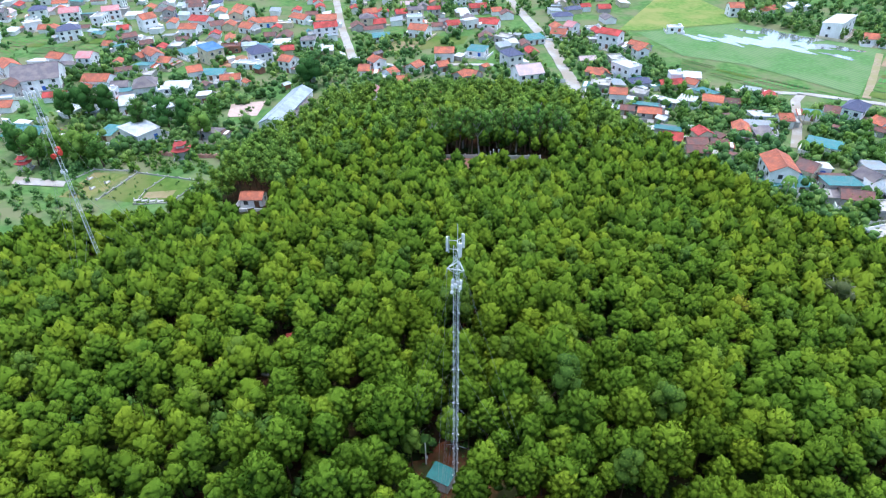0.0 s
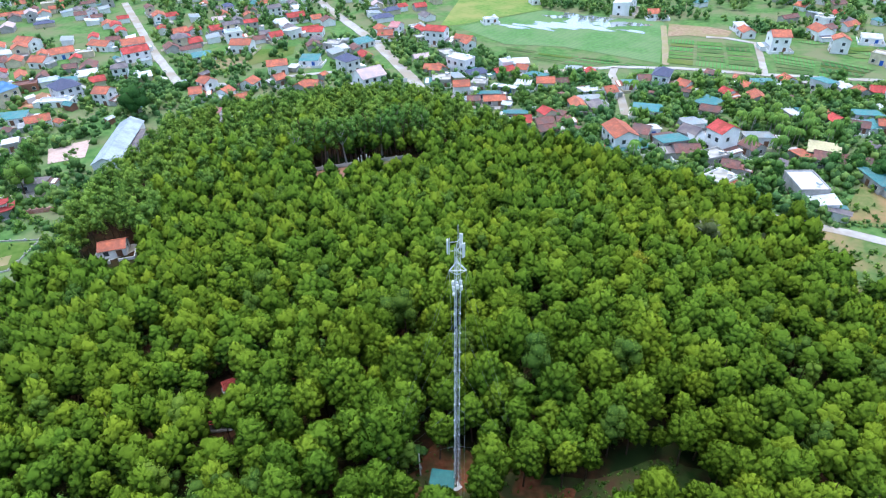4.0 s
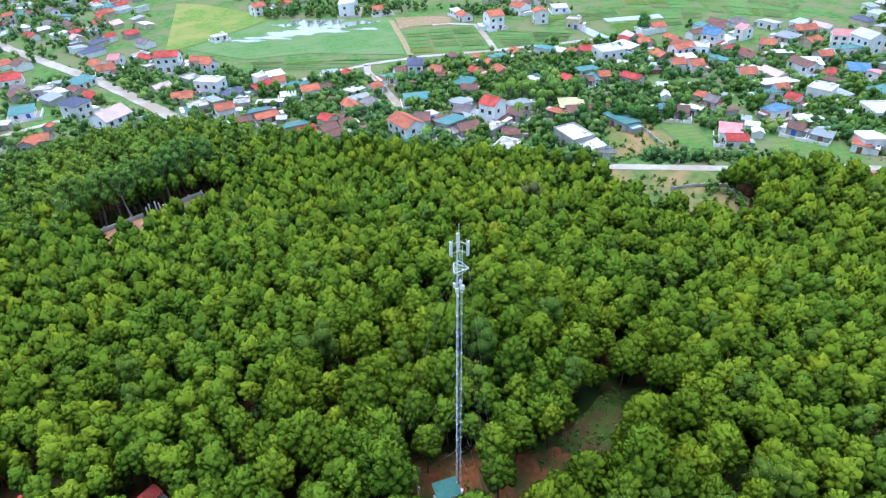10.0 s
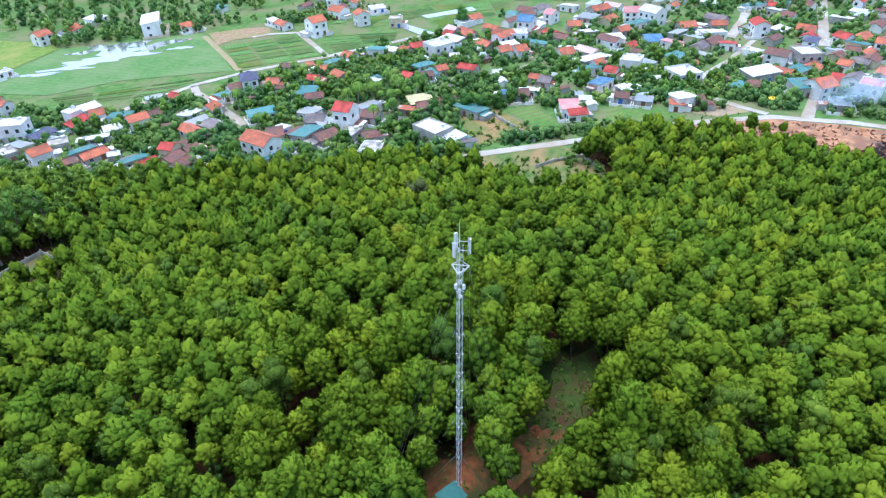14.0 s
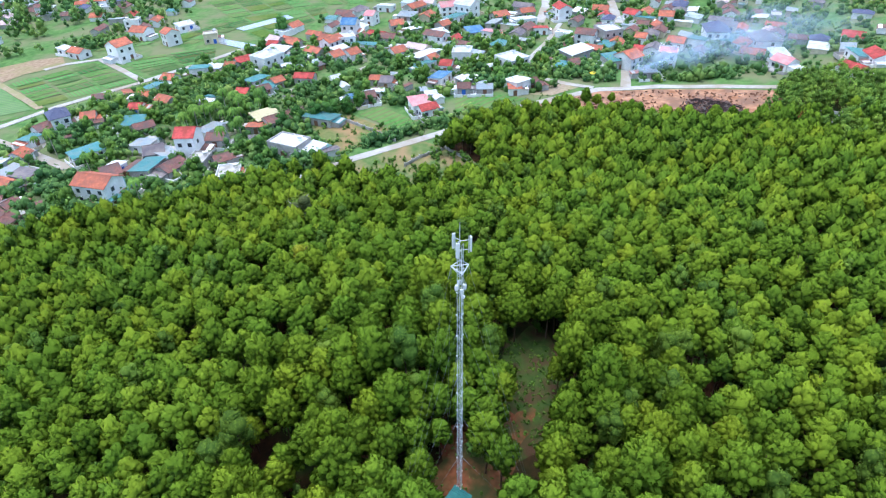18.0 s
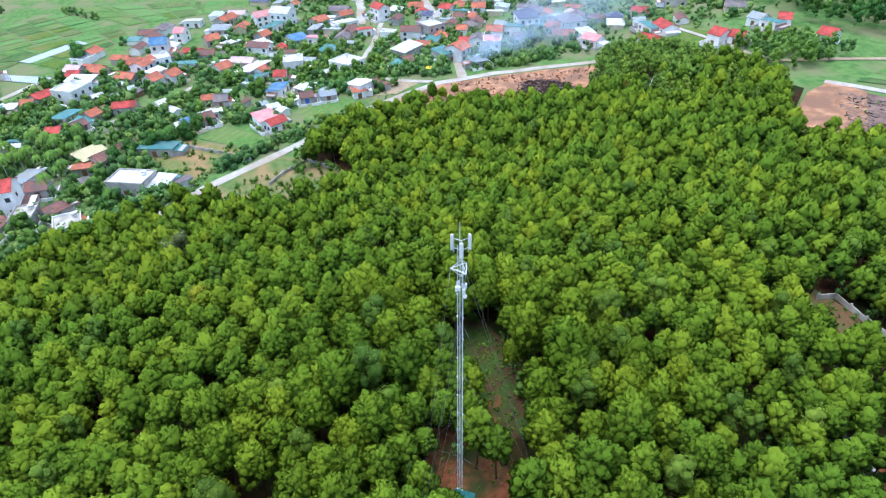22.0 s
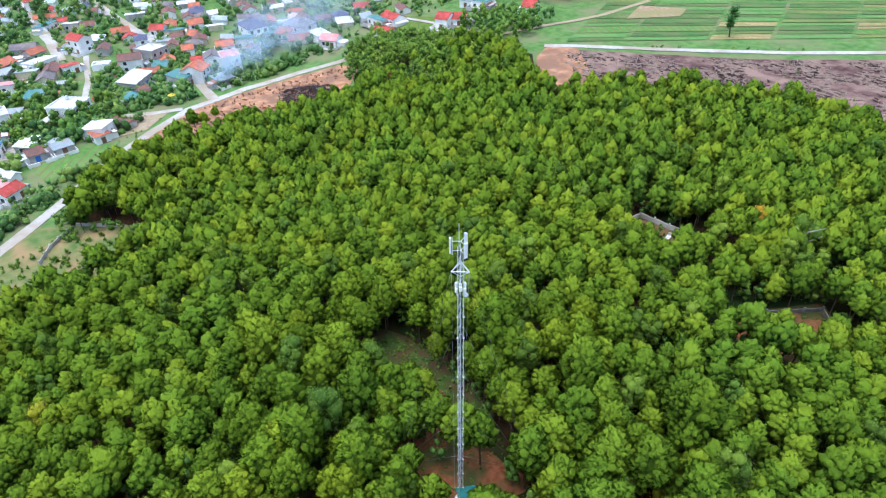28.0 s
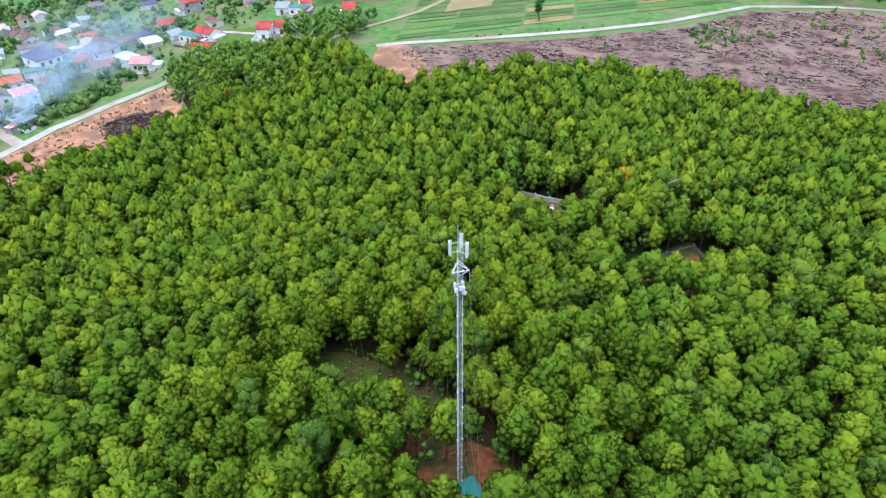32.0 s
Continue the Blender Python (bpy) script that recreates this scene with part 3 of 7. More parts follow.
def _panel(a, r, z, tall, wide, deep):
    bm = bmesh.new()
    box(bm, r * math.cos(a), r * math.sin(a), z, deep, wide, tall, a, 0.05)
    return bm


for _a in AZ:
    panel_antenna(mast, _a, 1.02, 42.0, 1.8, 0.38, 0.17)
_bm = bmesh.new()
rod(_bm, (0.1, 0.1, 41.8), (0.1, 0.1, 44.5), 0.035, 5)
part("lightning_rod", _bm, M_STEEL, mast)
# outrigger frame under the antennas
_t = [(1.05 * math.cos(a), 1.05 * math.sin(a)) for a in OUT]
for _k in range(3):
    _bm = bmesh.new()
    rod(_bm, (*_t[_k], 39.2), (*_t[(_k + 1) % 3], 39.2), 0.06, 6)
    part("outrigger_bar", _bm, M_STEEL, mast)
    for _z in (38.2, 40.2):
        _bm = bmesh.new()
        rod(_bm, (0, 0, _z), (*_t[_k], 39.2), 0.04, 5)
        part("outrigger_strut", _bm, M_STEEL, mast)
# radio units below
for _i, _a in enumerate((20, 75, 140, 200, 255, 320)):
    _bm = bmesh.new()
    box(_bm, 0.5 * math.cos(radians(_a)), 0.5 * math.sin(radians(_a)), 37.0 - 0.4 * (_i % 2), 0.2, 0.34, 0.58, radians(_a), 0.03)
    part("radio_unit", _bm, M_WHITE, mast, "white radio unit")
_bm = bmesh.new()
_m = Matrix.Translation((-0.5, -0.3, 36.0)) @ Matrix.Rotation(radians(90), 4, "Y") @ Matrix.Rotation(radians(30), 4, "X")
bmesh.ops.create_cone(_bm, cap_ends=True, segments=16, radius1=0.24, radius2=0.2, depth=0.2, matrix=_m)
part("dish_antenna", _bm, M_WHITE, mast, "small white dish antenna")
# flange plates at the joints
_fl = bmesh.new()
box(_fl, 0, 0, 0, 0.17, 0.17, 0.07, 0.4, 0.02)
_flange = None
for _i in range(1, 14):
    for _x, _y in triangle(0.40, MAST_A):
        _o = new("flange", _flange.data) if _flange else part("flange", _fl, M_WHITE, mast)
        _flange = _flange or _o
        _o.parent, _o.location = mast, (_x, _y, 3.0 * _i)
# ladder and feeder cables inside the lattice
_bm = bmesh.new()
for _dx in (-0.14, 0.14):
    rod(_bm, (_dx, 0.12, 0.4), (_dx, 0.12, 41.5), 0.012, 4)
for _k in range(66):
    rod(_bm, (-0.14, 0.12, 0.6 + _k * 0.62), (0.14, 0.12, 0.6 + _k * 0.62), 0.010, 3)
part("ladder", _bm, M_STEEL, mast)
_bm = bmesh.new()
for _k in range(4):
    rod(_bm, (-0.06 + 0.04 * _k, -0.1, 0.5), (-0.06 + 0.04 * _k, -0.1, 36.5), 0.018, 4)
part("feeder_cable", _bm, mat("black_cable", (0.02, 0.02, 0.02), (0.04, 0.04, 0.04), 5, 0.6, bump=0), mast, "black feeder cables")
_bm = bmesh.new()
box(_bm, 0, 0, 0.15, 1.3, 1.3, 0.7, 0.3, 0.05)
part("footing", _bm, M_WHITE, mast, "concrete footing")
# guy wires to three anchor blocks
ANCHOR = [(11.0 * math.cos(radians(a)), 11.0 * math.sin(radians(a))) for a in (15, 135, 255)]
for _k in range(3):
    _ax, _ay = ANCHOR[_k]
    _az = float(ground(_ax, _ay))
    _a = math.atan2(_ay, _ax)
    for _lv, _f, _vs in ((9.2, 0.86, (None,)), (16.6, 0.93, (None,)), (24.0, 0.93, (None,)), (31.2, 1.0, (None,)), (39.2, 1.0, (OUT[_k], OUT[_k - 1]))):
        for _v in _vs:
            _p = Vector((0.4 * math.cos(_a), 0.4 * math.sin(_a), _lv)) if _v is None else Vector((1.02 * math.cos(_v), 1.02 * math.sin(_v), _lv))
            _q = Vector((_ax * _f, _ay * _f, _az + 0.5))
            _bm = bmesh.new()
            rod(_bm, _p, _q, 0.008, 4)
            rod(_bm, _p, _p + (_q - _p).normalized() * 1.3, 0.026, 5)
            part("guy_wire", _bm, M_WIRE, mast)
    for _f in (0.86, 1.0):
        _bm = bmesh.new()
        box(_bm, _ax * _f, _ay * _f, float(ground(_ax * _f, _ay * _f)) + 0.1, 0.5, 0.4, 0.5, _a, 0.05)
        part("anchor_block", _bm, M_WHITE, mast, "small concrete anchor block")

# equipment hut with a teal sheet roof
hut = tagged(new("equipment_hut"), "small grey equipment hut with teal sheet roof beside the mast", "hut")
hut.matrix_world = pose(-2.3, 0.9, 0, 0, 0, -28)
_hw = mat("hut_wall", (0.50, 0.50, 0.47), (0.62, 0.62, 0.58), 1.5, 0.9, bump=0.2)
_teal = mat("teal_sheet", (0.012, 0.12, 0.115), (0.022, 0.17, 0.16), 1.2, 0.5, bump=0.05)
_bm = bmesh.new()
box(_bm, 0, 0, 1.1, 2.9, 2.2, 2.4, 0, 0.03)
part("wall", _bm, _hw, hut)
for _k in range(6):
    _bm = bmesh.new()
    box(_bm, -1.45 + 0.58 * _k, 0, 2.52 + 0.012 * (_k % 2), 0.575, 2.75, 0.05)
    box(_bm, -1.45 + 0.58 * _k, 0, 2.56, 0.06, 2.75, 0.05)
    bmesh.ops.rotate(_bm, verts=_bm.verts[:], cent=(0, 0, 2.5), matrix=Matrix.Rotation(radians(6), 3, "X"))
    part("roof_sheet", _bm, _teal, hut, "teal roof sheet")
_bm = bmesh.new()
box(_bm, 0.6, -1.12, 0.95, 0.85, 0.07, 1.9, 0, 0.02)
part("door", _bm, M_STEEL, hut)
_bm = bmesh.new()
box(_bm, -1.62, 0.3, 0.6, 0.35, 0.8, 0.7, 0, 0.04)
part("air_conditioner", _bm, M_WHITE, hut, "white outdoor cooling unit")
pole = tagged(new("meter_pole"), "thin grey concrete pole with a meter box", "pole")
pole.matrix_world = pose(-4.6, 4.2, 0)
_bm = bmesh.new()
bmesh.ops.create_cone(_bm, cap_ends=True, segments=8, radius1=0.11, radius2=0.08, depth=5.0, matrix=Matrix.Translation((0, 0, 2.4)))
part("shaft", _bm, M_WHITE, pole)
_bm = bmesh.new()
box(_bm, 0.15, 0, 1.7, 0.25, 0.35, 0.45, 0, 0.02)
part("meter_box", _bm, M_STEEL, pole)

# the second mast, beyond the wood's edge
mast_b = tagged(new("lattice_mast"), "tall grey lattice mast with red drum antennas", "mast")
mast_b.matrix_world = pose(-86.4, 71.3, float(ground(-86.4, 71.3)))
_b0 = -float(ground(-86.4, 71.3))
_s2 = part("section", lattice_section(3.0, 0.46, radians(30), 4, 0.045, 0.022), M_STEEL, mast_b)
_nsec = int((33.0 + _b0 + 11.5) // 3) - 3
for _i in range(1, _nsec):
    _o = new("section", _s2.data)
    _o.parent, _o.location = mast_b, (0, 0, 3.0 * _i)
_top = 3.0 * _nsec
for _k in range(6):
    panel_antenna(mast_b, radians(20 + 60 * _k), 1.35, _top - 0.6, 2.2)
for _k in range(5):
    panel_antenna(mast_b, radians(40 + 72 * _k), 1.0, _top - 6.2 - 2.2 * (_k % 2), 1.2, 0.34)
for _k in range(3):
    _a = radians(-100 + 95 * _k)
    _bm = bmesh.new()
    _m = Matrix.Translation((0.95 * math.cos(_a), 0.95 * math.sin(_a), _top - 14.2 + 0.4 * _k)) @ Matrix.Rotation(_a, 4, "Z") @ Matrix.Rotation(radians(90), 4, "Y")
    bmesh.ops.create_cone(_bm, cap_ends=True, segments=18, radius1=0.55, radius2=0.62, depth=0.5, matrix=_m)
    part("drum_antenna", _bm, M_REDPAINT, mast_b, "red drum antenna")
for _k in range(3):
    _a = radians(60 + 120 * _k)
    _bm = bmesh.new()
    box(_bm, 0.6 * math.cos(_a), 0.6 * math.sin(_a), _top - 18.5, 0.3, 0.4, 0.7, _a, 0.03)
    part("radio_unit", _bm, M_WHITE, mast_b, "white radio unit")
for _k in range(3):
    _a = radians(30 + 120 * _k)
    for _lv in (14, 26, _top - 3):
        _bm = bmesh.new()
        rod(_bm, (0.5 * math.cos(_a), 0.5 * math.sin(_a), _lv), (13 * math.cos(_a), 13 * math.sin(_a), 0.2), 0.02, 4)
        part("guy_wire", _bm, M_WIRE, mast_b)


# ---- the plain: fields, roads, clearings ----
def patch(name, corners, lift, material, label, category="field", cell=7.0, parent=None):
    """A flat piece of ground cover with the given corners, laid on the ground."""
    bm = bmesh.new()
    bm.faces.new([bm.verts.new((x, y, 0)) for x, y in corners])
    xs, ys = [c[0] for c in corners], [c[1] for c in corners]
    for k in range(int(min(xs) // cell) + 1, int(max(xs) // cell) + 1):
        bmesh.ops.bisect_plane(bm, geom=bm.verts[:] + bm.edges[:] + bm.faces[:], plane_co=(k * cell, 0, 0), plane_no=(1, 0, 0))
    for k in range(int(min(ys) // cell) + 1, int(max(ys) // cell) + 1):
        bmesh.ops.bisect_plane(bm, geom=bm.verts[:] + bm.edges[:] + bm.faces[:], plane_co=(0, k * cell, 0), plane_no=(0, 1, 0))
    for v in bm.verts:
        v.co.z = float(ground(v.co.x, v.co.y)) + lift
    bmesh.ops.recalc_face_normals(bm, faces=bm.faces[:])
    ob = part(name, bm, material, parent)
    if not parent:
        tagged(ob, label, category, kind="structure")
    return ob


def road(points, width, material, label, lift=0.22, name="road", thick=0.2):
    """A slab that follows the ground along a line of points."""
    P = []
    for (x0, y0), (x1, y1) in zip(points, points[1:]):
        n = max(1, int(math.hypot(x1 - x0, y1 - y0) / 5))
        P += [(x0 + (x1 - x0) * k / n, y0 + (y1 - y0) * k / n) for k in range(n)]
    P.append(points[-1])
    bm = bmesh.new()
    rows = []
    for i, (x, y) in enumerate(P):
        a, b = P[max(0, i - 1)], P[min(len(P) - 1, i + 1)]
        d = Vector((b[0] - a[0], b[1] - a[1])).normalized()
        w = width * 0.5 * (1 + 0.06 * math.sin(i * 1.7))
        z = float(ground(x, y)) + lift
        l, r = (x - d.y * w, y + d.x * w), (x + d.y * w, y - d.x * w)
        rows.append([bm.verts.new((*l, z - thick)), bm.verts.new((*l, z)), bm.verts.new((*r, z)), bm.verts.new((*r, z - thick))])
    for a, b in zip(rows, rows[1:]):
        for k in range(3):
            bm.faces.new((a[k], a[k + 1], b[k + 1], b[k]))
    bmesh.ops.recalc_face_normals(bm, faces=bm.faces[:])
    return tagged(part(name, bm, material), label, "road", kind="structure")


def crop_mat(name, c1, c2, angle, pitch, c3, soil=(0.16, 0.12, 0.07)):
    """Crop rows: furrows across the field and uneven growth."""
    m = mat(name, c1, c2, 0.5, 0.9, bump=0.4, c3=c3, scale2=0.07, coords="World")
    N, L = m.node_tree.nodes, m.node_tree.links
    g, mp, w = N.new("ShaderNodeNewGeometry"), N.new("ShaderNodeMapping"), N.new("ShaderNodeTexWave")
    mp.inputs["Rotation"].default_value[2] = angle
    w.inputs["Scale"].default_value, w.inputs["Distortion"].default_value, w.inputs["Detail"].default_value = 0.314 / pitch, 1.2, 2
    L.new(g.outputs["Position"], mp.inputs["Vector"])
    L.new(mp.outputs[0], w.inputs["Vector"])
    b = N["Principled BSDF"]
    old = b.inputs["Base Color"].links[0].from_socket
    mx, rp = N.new("ShaderNodeMix"), N.new("ShaderNodeMapRange")
    mx.data_type = "RGBA"
    rp.inputs[1].default_value, rp.inputs[2].default_value, rp.inputs[4].default_value = 0.62, 0.9, 0.55
    L.new(w.outputs["Fac"], rp.inputs[0])
    L.new(rp.outputs[0], mx.inputs[0])
    L.new(old, mx.inputs[6])
    mx.inputs[7].default_value = (*soil, 1)
    L.new(mx.outputs[2], b.inputs["Base Color"])
    return m


M_MEADOW = mat("meadow_grass", (0.07, 0.135, 0.022), (0.12, 0.185, 0.04), 0.4, 0.95, bump=0.4, c3=(0.15, 0.17, 0.055), scale2=0.06, coords="World")
M_PADDY = crop_mat("flooded_paddy", (0.085, 0.195, 0.055), (0.135, 0.265, 0.085), radians(-28), 2.2, (0.16, 0.25, 0.10), soil=(0.10, 0.16, 0.09))
M_PASTURE = mat("bright_pasture", (0.12, 0.21, 0.045), (0.19, 0.275, 0.07), 0.4, 0.95, bump=0.4, c3=(0.26, 0.27, 0.09), scale2=0.05, coords="World")
M_CROP_A = crop_mat("crop_rows_dark", (0.030, 0.104, 0.027), (0.060, 0.171, 0.045), radians(35), 2.4, (0.096, 0.171, 0.053))
M_CROP_B = crop_mat("crop_rows_bright", (0.060, 0.171, 0.033), (0.108, 0.244, 0.057), radians(-52), 3.0, (0.144, 0.220, 0.068))
M_CROP_C = crop_mat("crop_rows_yellow", (0.132, 0.189, 0.045), (0.192, 0.244, 0.075), radians(38), 3.2, (0.096, 0.171, 0.045))
M_CROP_D = crop_mat("crop_rows_mixed", (0.084, 0.146, 0.045), (0.156, 0.207, 0.075), radians(-50), 1.8, (0.060, 0.146, 0.038))
M_CROP_E = crop_mat("crop_rows_fresh", (0.065, 0.205, 0.048), (0.110, 0.275, 0.075), radians(40), 1.6, (0.125, 0.25, 0.075))
M_CROP_F = crop_mat("ripe_tan_rows", (0.26, 0.22, 0.09), (0.36, 0.30, 0.14), radians(40), 2.0, (0.22, 0.24, 0.08))
M_SOIL = mat("bare_brown_soil", (0.25, 0.175, 0.11), (0.36, 0.27, 0.18), 0.6, 0.95, bump=0.5, c3=(0.24, 0.22, 0.10), scale2=0.08, coords="World")
M_CONCRETE = mat("pale_concrete_road", (0.36, 0.345, 0.32), (0.47, 0.455, 0.43), 0.7, 0.9, bump=0.15, c3=(0.33, 0.29, 0.23), scale2=0.1, coords="World")
M_DIRT = mat("dirt_track", (0.27, 0.21, 0.14), (0.38, 0.31, 0.22), 0.8, 0.95, bump=0.3, c3=(0.28, 0.26, 0.13), scale2=0.12, coords="World")
M_ORANGE = mat("orange_laterite", (0.27, 0.125, 0.065), (0.52, 0.30, 0.18), 0.3, 0.95, bump=0.9, c3=(0.23, 0.135, 0.09), scale2=0.13, detail=9, coords="World", bdist=0.4)
M_RED_EARTH = mat("red_forest_earth", (0.13, 0.042, 0.018), (0.25, 0.10, 0.048), 1.1, 0.95, bump=0.7, c3=(0.05, 0.058, 0.020), scale2=0.22, coords="World")
M_ASH = mat("burnt_ground", (0.075, 0.045, 0.038), (0.19, 0.11, 0.09), 0.5, 0.95, bump=0.8, c3=(0.10, 0.085, 0.075), scale2=0.10, coords="World", bdist=0.4)
M_STUBBLE = mat("cleared_slope_brown_litter", (0.065, 0.038, 0.034), (0.155, 0.095, 0.085), 0.4, 0.95, bump=0.9, c3=(0.25, 0.17, 0.14), scale2=0.1, coords="World", bdist=0.4, detail=9)
M_WATER = mat("still_water", (0.62, 0.65, 0.66), (0.70, 0.73, 0.74), 0.1, 0.1, metal=0.75, bump=0.0, coords="World", spec=0.6)
M_WALL = mat("grey_rendered_wall", (0.42, 0.41, 0.38), (0.56, 0.54, 0.50), 0.8, 0.9, bump=0.2, c3=(0.30, 0.29, 0.25), scale2=0.4, coords="World")

def strips(a, b, c, d, n, m, mats, label, seed, lift=0.16, gap=0.8, name="field"):
    """A block of fields between four corners, cut into n by m plots of uneven width with sunk bunds between."""
    r = random.Random(seed)
    cut = lambda k: [0.0] + [(i + r.uniform(-0.28, 0.28)) / k for i in range(1, k)] + [1.0]
    U = cut(n)
    la, lb = math.hypot(b[0] - a[0], b[1] - a[1]), math.hypot(d[0] - a[0], d[1] - a[1])
    at = lambda u, v: tuple((1 - u) * ((1 - v) * a[k] + v * d[k]) + u * ((1 - v) * b[k] + v * c[k]) for k in (0, 1))
    for u0, u1 in zip(U, U[1:]):
        W = cut(m)
        for v0, v1 in zip(W, W[1:]):
            p, q, s, t = u0 + gap / la, u1 - gap / la, v0 + gap / lb, v1 - gap / lb
            if q > p and t > s:
                patch(name, [at(p, s), at(q, s), at(q, t), at(p, t)], lift + r.uniform(0, 0.12), r.choice(mats), label)


_mixed = [M_CROP_A, M_CROP_B, M_CROP_B, M_CROP_E, M_CROP_E, M_MEADOW, M_CROP_D]
patch("meadow", [(94, 293), (149, 389), (159, 372), (168, 316), (164, 303), (105, 292)], 0.16, M_PASTURE, "bright green open meadow beside the village")
patch("paddy", [(103, 288), (163, 301), (211, 248), (168, 190), (139, 231), (114, 247)], 0.16, M_PADDY, "flooded green rice paddy with sheets of water")
strips((107, 229), (138, 192), (165, 187), (112, 244), 4, 5, _mixed, "green vegetable beds below the paddy", 17)
patch("field", [(212, 245), (227, 231), (233, 219), (220, 209), (208, 222), (197, 225)], 0.16, M_SOIL, "bare pinkish-brown tilled field")
strips((170, 189), (200, 162), (225, 197), (196, 221), 3, 6, _mixed, "green crop strips beside a lane", 11)
strips((207, 160), (230, 138), (249, 145), (228, 188), 2, 6, _mixed, "dark green crop strips in rows", 12)
strips((253, 160), (298, 137), (300, 158), (253, 180), 5, 2, _mixed, "green crop strips beyond the village", 13)
strips((262, 127), (306, 102), (326, 110), (296, 163), 4, 4, _mixed, "green crop strips with a lone tree", 14)
strips((236, 214), (252, 184), (282, 172), (282, 208), 4, 4, _mixed, "green paddy plots beyond the lane", 18)
strips((300, 160), (330, 118), (372, 150), (338, 190), 4, 5, _mixed, "far green crop fields in strips", 19)
strips((328, 108), (342, 60), (368, 54), (382, 152), 7, 3, _mixed, "far green crop fields in strips", 15)
patch("water_sheet", [(259, 156), (263, 151), (252, 126), (246, 131)], 0.28, M_WATER, "pale water standing in a field plot", "water")
patch("water_sheet", [(280, 148), (307, 128), (301, 122), (276, 142)], 0.3, M_WATER, "pale water standing in a field plot", "water")
strips((-252, 280), (-190, 270), (-187, 303), (-252, 303), 6, 3, _mixed, "dark green garden beds among houses", 16)
patch("field", [(-47, 293), (-21, 308), (-20, 295), (-42, 282)], 0.16, M_CROP_B, "green plot beside the lane")
patch("field", [(-45, 281), (-12, 291), (12, 289), (9, 275), (-17, 264), (-43, 263)], 0.16, M_MEADOW, "yellow-green grassy plot in the village")
patch("sand_lot", [(-32, 281), (-13, 282), (-14, 266), (-30, 265)], 0.24, M_SOIL, "bare sandy building plot")
patch("field", [(-73, 275), (-56, 278), (-51, 251), (-70, 251)], 0.16, M_MEADOW, "green grassy plot beside the lane")
patch("yard", [(-91, 196), (-77, 199), (-77, 183), (-89, 182)], 0.2, mat("pink_paving", (0.46, 0.34, 0.29), (0.56, 0.44, 0.38), 0.8, 0.9, coords="World"), "pinkish paved school yard", "yard")
patch("yard", [(-116, 247), (-105, 265), (-97, 257), (-105, 245)], 0.2, M_ORANGE, "orange earth yard beside an unfinished house", "yard")
patch("field", [(140, 97), (146, 90), (140, 83), (128, 94)], 0.2, M_CROP_A, "dark green rows of a kitchen garden")
patch("field", [(158, 70), (168, 58), (151, 35), (134, 56)], 0.16, mat("weedy_plot", (0.10, 0.15, 0.04), (0.20, 0.20, 0.08), 0.5, 0.95, bump=0.5, c3=(0.30, 0.20, 0.10), scale2=0.12, coords="World"), "weedy plot with bare brown soil")
patch("field", [(168, 55), (176, 47), (161, 30), (153, 35)], 0.16, M_CROP_B, "bright green walled plot")
patch("field", [(188, 19), (189, 3), (186, -9), (172, 5), (171, 18)], 0.16, M_CROP_B, "bright green grass beside the lane")
patch("yard", [(190, -10), (204, -22), (198, -30), (189, -19)], 0.16, M_DIRT, "brown earth yard beside the lane", "yard")
cleared_plot = patch("cleared_plot", [(178, -6), (194, -38), (196, -60), (192, -84), (186, -101), (174, -101), (154, -80), (158, -62), (167, -48), (170, -20)], 0.16, M_ORANGE, "cleared orange building ground below the pines", "clearing")
patch("burnt_ground", [(170 + (12.5 + 2.2 * math.sin(3.1 * k) + 1.6 * math.sin(1.7 * k * k)) * math.cos(k * 0.1963), -75 + (10 + 1.8 * math.sin(2.3 * k) + 1.4 * math.sin(k * k)) * math.sin(k * 0.1963)) for k in range(32)], 0.3, M_ASH, "blackened burnt patch on orange earth", "clearing")
patch("cleared_slope", [(119, -156), (60, -199), (23, -236), (0, -275), (-31, -290), (-90, -305), (-96, -220), (-80, -190), (-42, -149), (-1, -155), (28, -155), (57, -141), (76, -128), (91, -128)], 0.16, M_STUBBLE, "cleared slope covered in brown litter and stumps", "clearing")
patch("orange_bank", [(84, -118), (80, -134), (88, -142), (97, -150), (112, -163), (123, -158), (118, -146), (104, -130)], 0.3, M_ORANGE, "orange dug earth at the end of the lane", "clearing")


_south = [M_CROP_B, M_CROP_A, M_CROP_A, M_CROP_C, M_CROP_E, M_CROP_E, M_CROP_D, M_CROP_B, M_CROP_F, M_CROP_E]
strips((121, -165), (8, -289), (30, -372), (160, -262), 6, 15, _south, "strip of green crops in straight beds", 3, name="crop_field")
patch("plot", [(230, -45), (227, -55), (207, -51), (206, -41)], 0.2, M_CROP_E, "bright green grassy walled plot")
patch("orange_field", [(122, -208), (108, -228), (112, -240), (130, -230)], 0.34, M_SOIL, "bare orange-brown tilled plot")
patch("village_green", [(225, -146), (196, -158), (160, -152), (172, -139), (208, -135)], 0.16, M_MEADOW, "green plots beyond the wood")
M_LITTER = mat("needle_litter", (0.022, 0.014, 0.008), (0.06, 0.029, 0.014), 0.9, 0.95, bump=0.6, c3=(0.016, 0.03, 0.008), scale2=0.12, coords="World")
